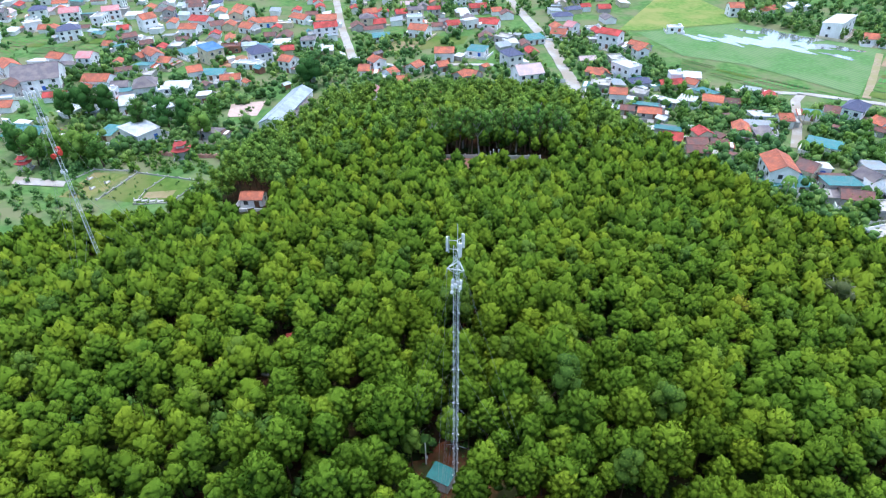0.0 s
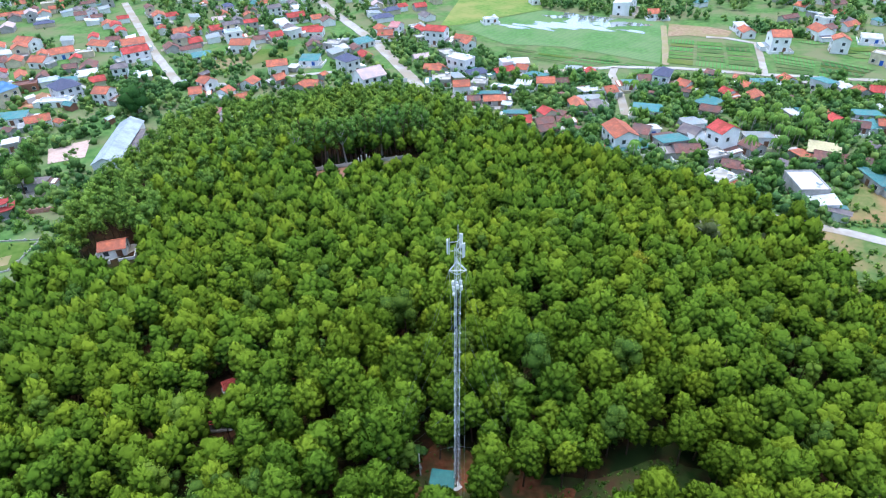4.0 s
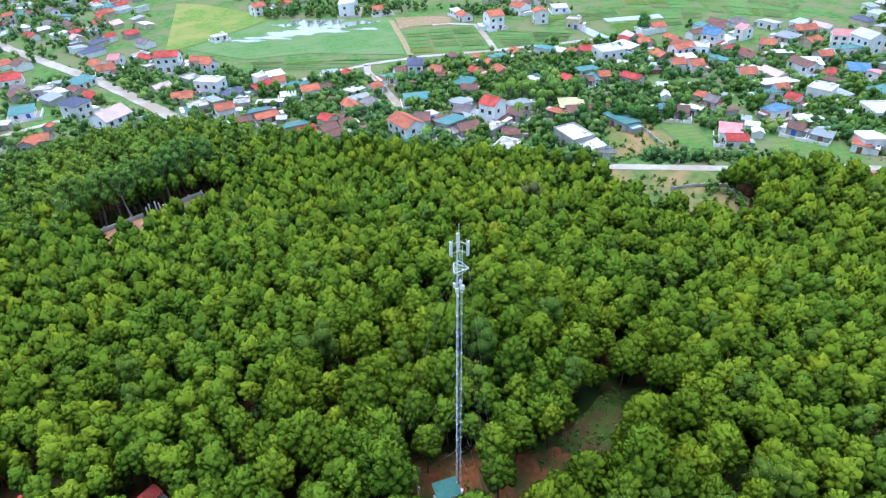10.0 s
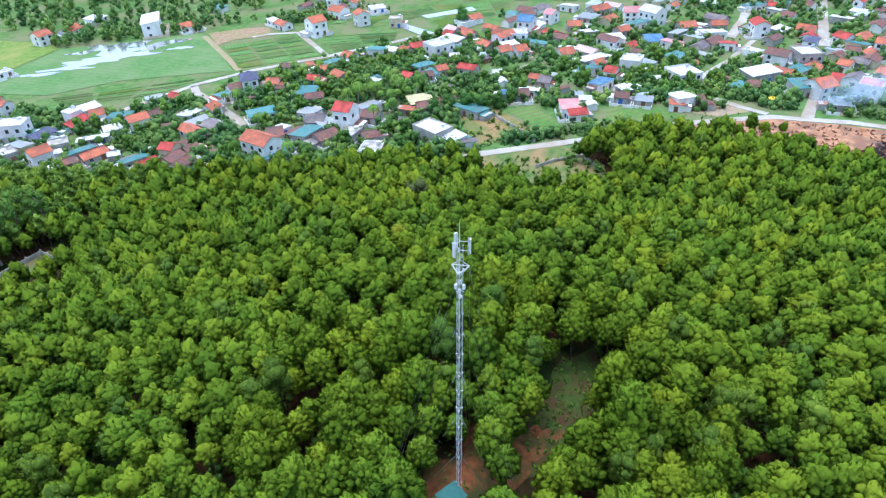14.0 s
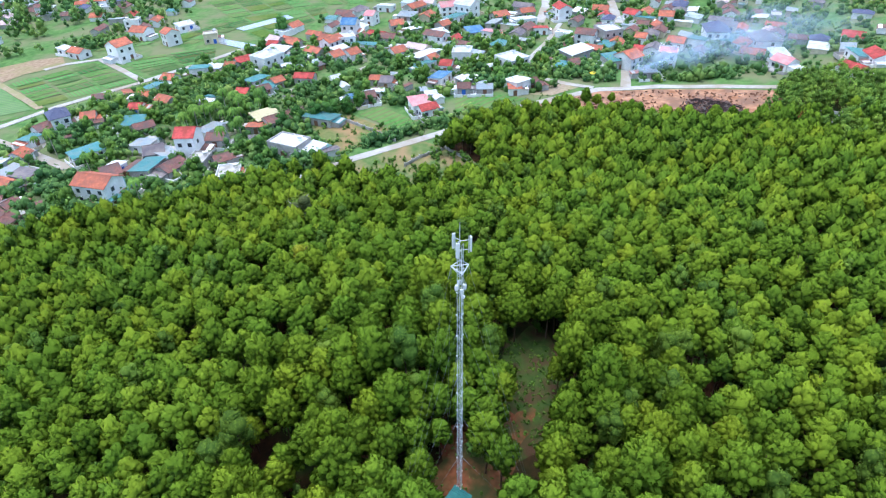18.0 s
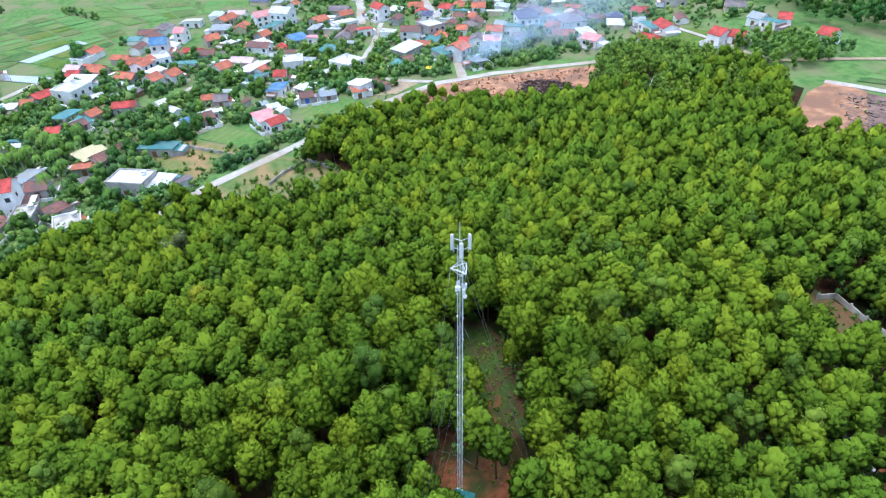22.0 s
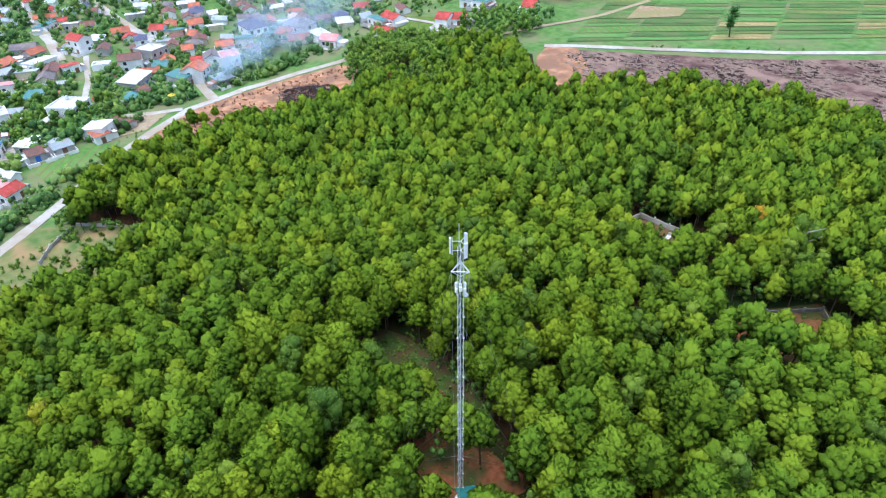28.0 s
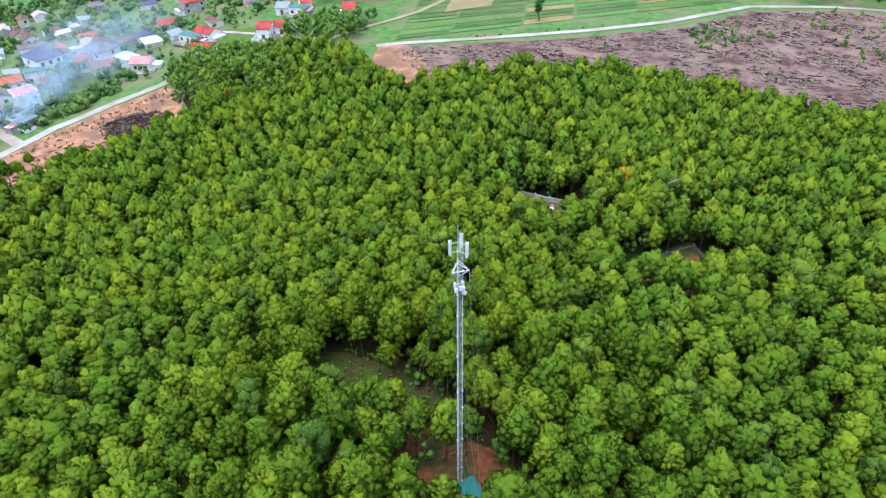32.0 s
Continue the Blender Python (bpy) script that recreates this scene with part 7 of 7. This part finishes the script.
wood_block("yard_undergrowth", [(-8, -8), (3, -11), (9, -5), (15, 1), (12, 6), (2, 8), (-7, 8)], 0.9, "low weeds and seedlings on the red earth", (-0.15, 0.03), (0.03, 0.17), keep=0.5)
wood_block("burial_plot_weeds", [(11, -81), (9, -72), (20, -67), (29, -79)], 1.5, "weeds over the walled burial plot", (-0.15, 0.1), (0.05, 0.32), keep=0.6)
wood_block("clearing_weeds", [(-5, -62), (-15, -77), (-23, -70), (-12, -57)], 1.6, "weeds over a small red clearing", (-0.15, 0.05), (0.04, 0.22), keep=0.45)
wood_block("plot_bushes", [(134, 56), (158, 71), (170, 56), (152, 34)], 2.6, "scattered green bushes on a weedy plot", (-0.1, 0.5), (0.12, 0.6), keep=0.55)
wood_block("plot_bushes", [(108, 14), (102, 32), (104, 52), (118, 56), (132, 38), (138, 18), (118, 7)], 2.1, "green bushes on a weedy walled plot", (-0.1, 0.4), (0.1, 0.55), keep=0.6)
wood_block("slope_scrub", [(-30, -232), (-20, -286), (-80, -300), (-70, -215)], 5.0, "scrub on the cleared slope", (0.0, 0.5), (0.25, 0.7), keep=0.35)


# ---- shrines, graves and gates ----
M_SHRINE = mat("dark_red_shrine_tiles", (0.30, 0.035, 0.035), (0.42, 0.06, 0.05), 2, 0.6)
M_TRIM = mat("white_painted_trim", (0.66, 0.63, 0.58), (0.78, 0.76, 0.70), 2, 0.7)
M_STONE = mat("pale_grave_stone", (0.50, 0.48, 0.46), (0.66, 0.64, 0.61), 3, 0.8, c3=(0.38, 0.36, 0.33), scale2=1.2)


def curved_roof(w, d, h, lift):
    """A tiled roof whose corners sweep up."""
    bm = bmesh.new()
    n = 8
    rows = []
    for j in range(n + 1):
        t = 2 * j / n - 1
        row = []
        for i in range(n + 1):
            s = 2 * i / n - 1
            row.append(bm.verts.new((s * w / 2, t * d / 2, h * (1 - max(abs(s) * 0.75, abs(t))) ** 1.3 if max(abs(s) * 0.75, abs(t)) < 1 else 0)))
            row[-1].co.z += lift * (abs(s) ** 3) * (abs(t) ** 2)
        rows.append(row)
    for j in range(n):
        for i in range(n):
            bm.faces.new((rows[j][i], rows[j][i + 1], rows[j + 1][i + 1], rows[j + 1][i]))
    r = bmesh.ops.extrude_face_region(bm, geom=bm.faces[:])
    for v in r["geom"]:
        if isinstance(v, bmesh.types.BMVert):
            v.co.z -= 0.16
    bmesh.ops.recalc_face_normals(bm, faces=bm.faces[:])
    return bm


def shrine(x, y, yaw, w, label):
    S = tagged(new("shrine"), label, "shrine")
    S.matrix_world = pose(x, y, float(ground(x, y)), 0, 0, yaw)
    bm = bmesh.new()
    box(bm, 0, 0, 0.1, w * 1.25, w * 1.0, 0.7, 0, 0.05)
    part("plinth", bm, M_STONE, S)
    for sx in (-1, 1):
        for sy in (-1, 1):
            bm = bmesh.new()
            bmesh.ops.create_cone(bm, cap_ends=True, segments=10, radius1=0.07 * w, radius2=0.06 * w, depth=0.62 * w, matrix=Matrix.Translation((sx * w * 0.42, sy * w * 0.32, 0.3 + 0.31 * w)))
            part("column", bm, M_TRIM, S)
    bm = bmesh.new()
    box(bm, 0, 0.08 * w, 0.3 + 0.3 * w, w * 0.6, w * 0.4, 0.6 * w, 0, 0.04)
    part("wall", bm, M_TRIM, S)
    o = part("lower_roof", curved_roof(w * 1.35, w * 1.05, 0.34 * w, 0.16 * w), M_SHRINE, S, "dark red swept tile roof")
    o.location = (0, 0, 0.42 + 0.6 * w)
    bm = bmesh.new()
    box(bm, 0, 0, 0.5 + 0.88 * w, w * 0.55, w * 0.38, 0.3 * w, 0, 0.03)
    part("upper_wall", bm, M_TRIM, S)
    o = part("upper_roof", curved_roof(w * 0.92, w * 0.7, 0.3 * w, 0.14 * w), M_SHRINE, S, "dark red swept tile roof")
    o.location = (0, 0, 0.5 + 1.02 * w)
    bm = bmesh.new()
    box(bm, 0, 0, 0.58 + 1.32 * w, w * 0.5, 0.12, 0.16, 0, 0.03)
    for sx in (-1, 1):
        rod(bm, (sx * w * 0.24, 0, 0.6 + 1.32 * w), (sx * w * 0.34, 0, 0.85 + 1.36 * w), 0.07, 5)
    part("ridge_ornament", bm, M_TRIM, S)
    return S


shrine(-94, 146, 8, 4.6, "two-tiered shrine with dark red swept roofs")
shrine(-146, 139, 8, 3.6, "small shrine with dark red swept roofs")
wall_run([(-104, 149), (-98, 147)], 1.4, "low pink shrine wall with red coping", mat("pink_shrine_wall", (0.48, 0.20, 0.16), (0.62, 0.36, 0.30), 1.2, 0.85, coords="World"), post=2.0)
wall_run([(-91, 146), (-80, 145)], 1.4, "low pink shrine wall with red coping", mat("pink_shrine_wall", (0.48, 0.20, 0.16), (0.62, 0.36, 0.30), 1.2, 0.85, coords="World"), post=2.0)


def roofed_tomb(x, y, yaw, w, label):
    """A tomb: stone base, low walls and a small red tiled roof on posts."""
    T = tagged(new("roofed_tomb"), label, "tomb", "red-roofed tombs")
    T.matrix_world = pose(x, y, float(ground(x, y)), 0, 0, yaw)
    bm = bmesh.new()
    box(bm, 0, 0, 0.15, w * 1.5, w * 1.2, 0.5, 0, 0.05)
    part("plinth", bm, M_STONE, T)
    bm = bmesh.new()
    box(bm, 0, 0, 0.75, w * 0.7, w * 0.5, 0.8, 0, 0.06)
    part("tomb", bm, M_STONE, T)
    for sx in (-1, 1):
        for sy in (-1, 1):
            bm = bmesh.new()
            box(bm, sx * w * 0.5, sy * w * 0.38, 1.0, 0.16, 0.16, 1.6, 0, 0.02)
            part("post", bm, M_TRIM, T)
    for sgn in (-1, 1):
        bm = bmesh.new()
        q = [(-w * 0.66, -w * 0.55, 1.8), (w * 0.66, -w * 0.55, 1.8), (w * 0.66, 0, 2.2), (-w * 0.66, 0, 2.2)]
        if sgn > 0:
            q = [(-a, -b, c) for a, b, c in q]
        slab(bm, *q, 0.1)
        part("roof", bm, ROOF["r"], T)
    return T


roofed_tomb(-44, 49.5, 30, 3.0, "red-roofed tomb under the pines")
roofed_tomb(-31.5, 26, -15, 3.2, "faded red roofed tomb under the pines")
roofed_tomb(-30, 33.5, 10, 2.2, "small red-roofed tomb under the pines")
roofed_tomb(27, 16.5, 20, 2.2, "small dark red roofed tomb in a forest gap")


def gravestone(x, y, yaw, s):
    G = tagged(new("grave"), "pale stone grave with an upright headstone", "grave", "graves of the burial plots")
    G.matrix_world = pose(x, y, float(ground(x, y)), 0, 0, yaw)
    bm = bmesh.new()
    box(bm, 0, 0, 0.2, 1.9 * s, 0.95 * s, 0.5, 0, 0.05)
    part("grave_slab", bm, M_STONE, G)
    bm = bmesh.new()
    box(bm, -0.8 * s, 0, 0.75, 0.18, 0.75 * s, 0.9, 0, 0.04)
    part("headstone", bm, M_STONE, G)
    return G


for _x, _y, _a in ((11.5, -79, 95), (14, -78.5, 95), (9.5, -77.5, 80), (17, -77, 100), (-6, -59, 40), (-8, -57, 40), (-4.5, -56, 50), (-7, -54.5, 30), (-2.5, -58, 45), (-98, 115.5, 8), (-95.5, 115.2, 8), (-93, 115, 8), (-90.5, 114.8, 8), (-113, 128, 70), (-116, 124, 70), (-120, 131, 70), (-109, 136.5, 70)):
    gravestone(_x, _y, _a, 1.0)
gate = tagged(new("stone_gate"), "pale blue-grey pillared gate of the walled plot", "gate")
gate.matrix_world = pose(16, 140.2, float(ground(16, 140.2)), 0, 0, -3)
for _sx in (-1.9, -0.9, 0.9, 1.9):
    _bm = bmesh.new()
    box(_bm, _sx, 0, 1.2 + (0.4 if abs(_sx) < 1 else 0), 0.4, 0.4, 2.6 + (0.8 if abs(_sx) < 1 else 0), 0, 0.04)
    part("pillar", _bm, M_STONE, gate)
    _bm = bmesh.new()
    bmesh.ops.create_cone(_bm, cap_ends=True, segments=4, radius1=0.34, radius2=0.04, depth=0.4, matrix=Matrix.Translation((_sx, 0, 2.7 + (0.8 if abs(_sx) < 1 else 0))) @ Matrix.Rotation(radians(45), 4, "Z"))
    part("finial", _bm, M_STONE, gate)
_bm = bmesh.new()
box(_bm, 0, -1.6, 0.08, 3.0, 3.4, 0.2, 0, 0.02)
part("threshold", _bm, M_CONCRETE, gate)

# ---- smoke over the burning yard ----
M_SMOKE = bpy.data.materials.new("thin_smoke")
M_SMOKE.use_nodes = True
_N, _L = M_SMOKE.node_tree.nodes, M_SMOKE.node_tree.links
_tp, _ms, _nz, _mr, _ge, _at, _mu, _tl, _m2 = [_N.new("ShaderNode" + k) for k in ("BsdfTransparent", "MixShader", "TexNoise", "MapRange", "NewGeometry", "Attribute", "Math", "BsdfTranslucent", "MixShader")]
_N["Principled BSDF"].inputs["Base Color"].default_value = (0.55, 0.72, 0.9, 1)
_N["Principled BSDF"].inputs["Roughness"].default_value = 1.0
_tl.inputs["Color"].default_value = (0.55, 0.72, 0.9, 1)
_at.attribute_name = "young"
_nz.inputs["Scale"].default_value, _nz.inputs["Detail"].default_value = 0.075, 6
_mr.inputs[1].default_value, _mr.inputs[2].default_value, _mr.inputs[4].default_value = 0.28, 0.72, 0.46
_mu.operation = "MULTIPLY"
_L.new(_ge.outputs["Position"], _nz.inputs["Vector"])
_L.new(_nz.outputs["Fac"], _mr.inputs[0])
_L.new(_mr.outputs[0], _mu.inputs[0])
_L.new(_at.outputs["Fac"], _mu.inputs[1])
_L.new(_mu.outputs[0], _ms.inputs[0])
_m2.inputs[0].default_value = 0.5
_L.new(_N["Principled BSDF"].outputs[0], _m2.inputs[1])
_L.new(_tl.outputs[0], _m2.inputs[2])
_L.new(_tp.outputs[0], _ms.inputs[1])
_L.new(_m2.outputs[0], _ms.inputs[2])
_L.new(_ms.outputs[0], _N["Material Output"].inputs["Surface"])


def smoke_plume(x, y, along, across, rise, tilt, seed):
    """One drifting veil of smoke: a bent sheet, thin towards all its edges."""
    V, Y, n = [], [], 13
    for j in range(n):
        v = j / (n - 1)
        for i in range(n):
            u = i / (n - 1)
            s = (u - 0.5) * across * (0.25 + v)
            dx, dy = along
            L = math.hypot(dx, dy)
            V.append((x + dx * v - dy / L * s + 2 * math.sin(3 * u + seed), y + dy * v + dx / L * s + 2 * math.sin(4 * v + seed), float(ground(x, y)) + 0.8 + rise * v ** 0.7 + tilt * math.sin(math.pi * u) + 1.2 * math.sin(5 * u + 3 * v + seed)))
            Y.append((math.sin(math.pi * u) ** 1.2) * min(1, (1 - v) * 1.8) * min(1, 0.25 + v * 6))
    i = np.arange(n * n).reshape(n, n)
    f = np.stack([i[:-1, :-1], i[:-1, 1:], i[1:, 1:], i[1:, :-1]], -1).reshape(-1, 4)
    return tagged(mesh_object("smoke", V, f, M_SMOKE, shade=True, young=Y), "thin blue-white smoke drifting over a yard", "smoke", kind="stuff")


smoke_plume(203, -51, (16, -34), 16, 6, 3, 0.3)
smoke_plume(210, -58, (24, -56), 40, 9, 4, 1.7)
smoke_plume(216, -74, (34, -80), 60, 12, 5, 3.1)
smoke_plume(204, -50, (20, -8), 12, 5, 3, 4.4)
smoke_plume(207, -56, (44, -46), 46, 10, 4, 2.2)
smoke_plume(226, -84, (48, -64), 70, 13, 5, 5.2)


# ---- brush, stumps and logs left on the cleared ground ----
def slash(name, poly, count, seed, material, label, size=(0.5, 2.6), thick=0.07):
    """Cut stems and twigs lying at random on cleared ground."""
    r = np.random.default_rng(seed)
    xs, ys = [p[0] for p in poly], [p[1] for p in poly]
    x, y = r.uniform(min(xs), max(xs), count * 3), r.uniform(min(ys), max(ys), count * 3)
    k = inside(poly, x, y) & (np.sin(x * 0.21 + y * 0.13) + np.sin(y * 0.29 - x * 0.08) + r.uniform(-1.2, 1.2, len(x)) > -0.3)
    V, Fc = [], []
    for px, py in np.stack([x[k], y[k]], 1)[:count]:
        a, L, w = r.normal(0.9, 1.3), r.uniform(*size) * 0.5, thick * r.uniform(0.6, 1.8)
        c, s, z, n = math.cos(a), math.sin(a), float(ground(px, py)) + 0.18, len(V)
        tip = r.uniform(-0.1, 0.35)
        for e, h in ((-1, 0), (1, tip)):
            V += [(px + e * L * c - s * w, py + e * L * s + c * w, z + h), (px + e * L * c + s * w, py + e * L * s - c * w, z + h), (px + e * L * c, py + e * L * s, z + h + w * 1.8)]
        Fc += [(n, n + 1, n + 4, n + 3), (n + 1, n + 2, n + 5, n + 4), (n + 2, n, n + 3, n + 5)]
    return tagged(mesh_object(name, V, Fc, material), label, "brush", kind="stuff")


M_DRYWOOD = mat("bleached_dead_wood", (0.22, 0.165, 0.135), (0.36, 0.28, 0.23), 2.0, 0.9, coords="World")
M_CHAR = mat("charred_wood", (0.025, 0.02, 0.018), (0.07, 0.05, 0.045), 2.0, 0.9, coords="World")
SLOPE = [(116, -154), (60, -196), (23, -232), (0, -270), (-31, -286), (-86, -300), (-92, -225), (-76, -192), (-42, -154), (0, -160), (29, -160), (59, -146), (84, -136)]
CLEARED = [(182, -20), (194, -44), (194, -62), (190, -84), (184, -98), (174, -98), (158, -80), (160, -64), (168, -50), (174, -22)]
slash("cut_brush", SLOPE, 5200, 1, M_DRYWOOD, "bleached cut branches over the cleared slope", (0.8, 4.5), 0.11)
slash("dark_brush", SLOPE, 3000, 2, M_CHAR, "dark rotting twigs over the cleared slope", (0.8, 3.0), 0.1)
slash("cut_brush", CLEARED, 500, 3, M_DRYWOOD, "pale dead branches on orange ground", (0.3, 1.4), 0.045)
slash("dark_clods", CLEARED, 420, 8, mat("dark_soil_clods", (0.13, 0.065, 0.04), (0.24, 0.13, 0.085), 1.5, 0.95, coords="World"), "dark clods and roots on orange ground", (0.3, 1.5), 0.16)
slash("charred_logs", [(182, -63), (183, -74), (171, -87), (157, -78), (163, -68), (174, -63)], 380, 4, M_CHAR, "charred logs on the burnt patch", (0.6, 3.2), 0.14)
wood_block("regrowth", [(24, -228), (2, -258), (-14, -240), (8, -212)], 3.4, "low green regrowth on the cleared slope", (-0.2, 0.3), (0.3, 0.8), M_GARDEN, 0.7)
wood_block("regrowth", SLOPE, 5.0, "small green weeds on the cleared slope", (-0.1, 0.2), (0.08, 0.28), M_GARDEN, 0.3)
wood_block("lane_hedge", [(107, -172), (84, -191), (56, -217), (30, -243), (27, -246), (52, -222), (82, -195), (104, -176)], 2.2, "low weeds along the pale lane", (-0.1, 0.2), (0.1, 0.4), M_GARDEN, 0.6)
wood_block("lane_verge", [(160, 22), (185, -14), (196, -33), (200, -33), (190, -12), (164, 24)], 2.6, "weeds along the concrete lane", (-0.1, 0.2), (0.1, 0.35), M_GARDEN, 0.45)
wood_block("track_trees", [(136, -160), (146, -150), (160, -152), (158, -172), (140, -182)], 4.0, "tall feathery trees beside the track", (2.0, 4.5), (0.7, 1.1), M_GARDEN, 0.5)


wood_block("burial_weeds", [(-126, 118), (-126, 138), (-82, 130), (-86, 112)], 2.6, "low weeds over the burial ground", (-0.15, 0.15), (0.08, 0.3), M_GARDEN, 0.55)
wood_block("plain_scrub", [(-160, 96), (-160, 150), (-126, 140), (-112, 116), (-104, 98)], 4.0, "scrub and bushes below the wood", (0.0, 0.8), (0.3, 1.0), M_GARDEN, 0.6)
wood_block("plain_scrub", [(-340, 70), (-340, 190), (-160, 150), (-160, 90)], 7.0, "trees and scrub west of the burial ground", (0.8, 3.0), (0.6, 1.6), M_GARDEN, 0.7)


# ---- a yellow sunshade by the lane ----
parasol = tagged(new("sunshade"), "round yellow sunshade standing beside the lane", "sunshade")
parasol.location = (210, -37, float(ground(210, -37)))
_bm = bmesh.new()
bmesh.ops.create_cone(_bm, cap_ends=True, segments=12, radius1=1.7, radius2=0.08, depth=0.75, matrix=Matrix.Translation((0, 0, 2.3)))
part("canopy", _bm, mat("yellow_cloth", (0.66, 0.46, 0.03), (0.78, 0.56, 0.05), 3, 0.8), parasol, "yellow cloth canopy")
_bm = bmesh.new()
rod(_bm, (0, 0, -0.1), (0, 0, 2.4), 0.04, 6)
part("pole", _bm, M_STEEL, parasol)
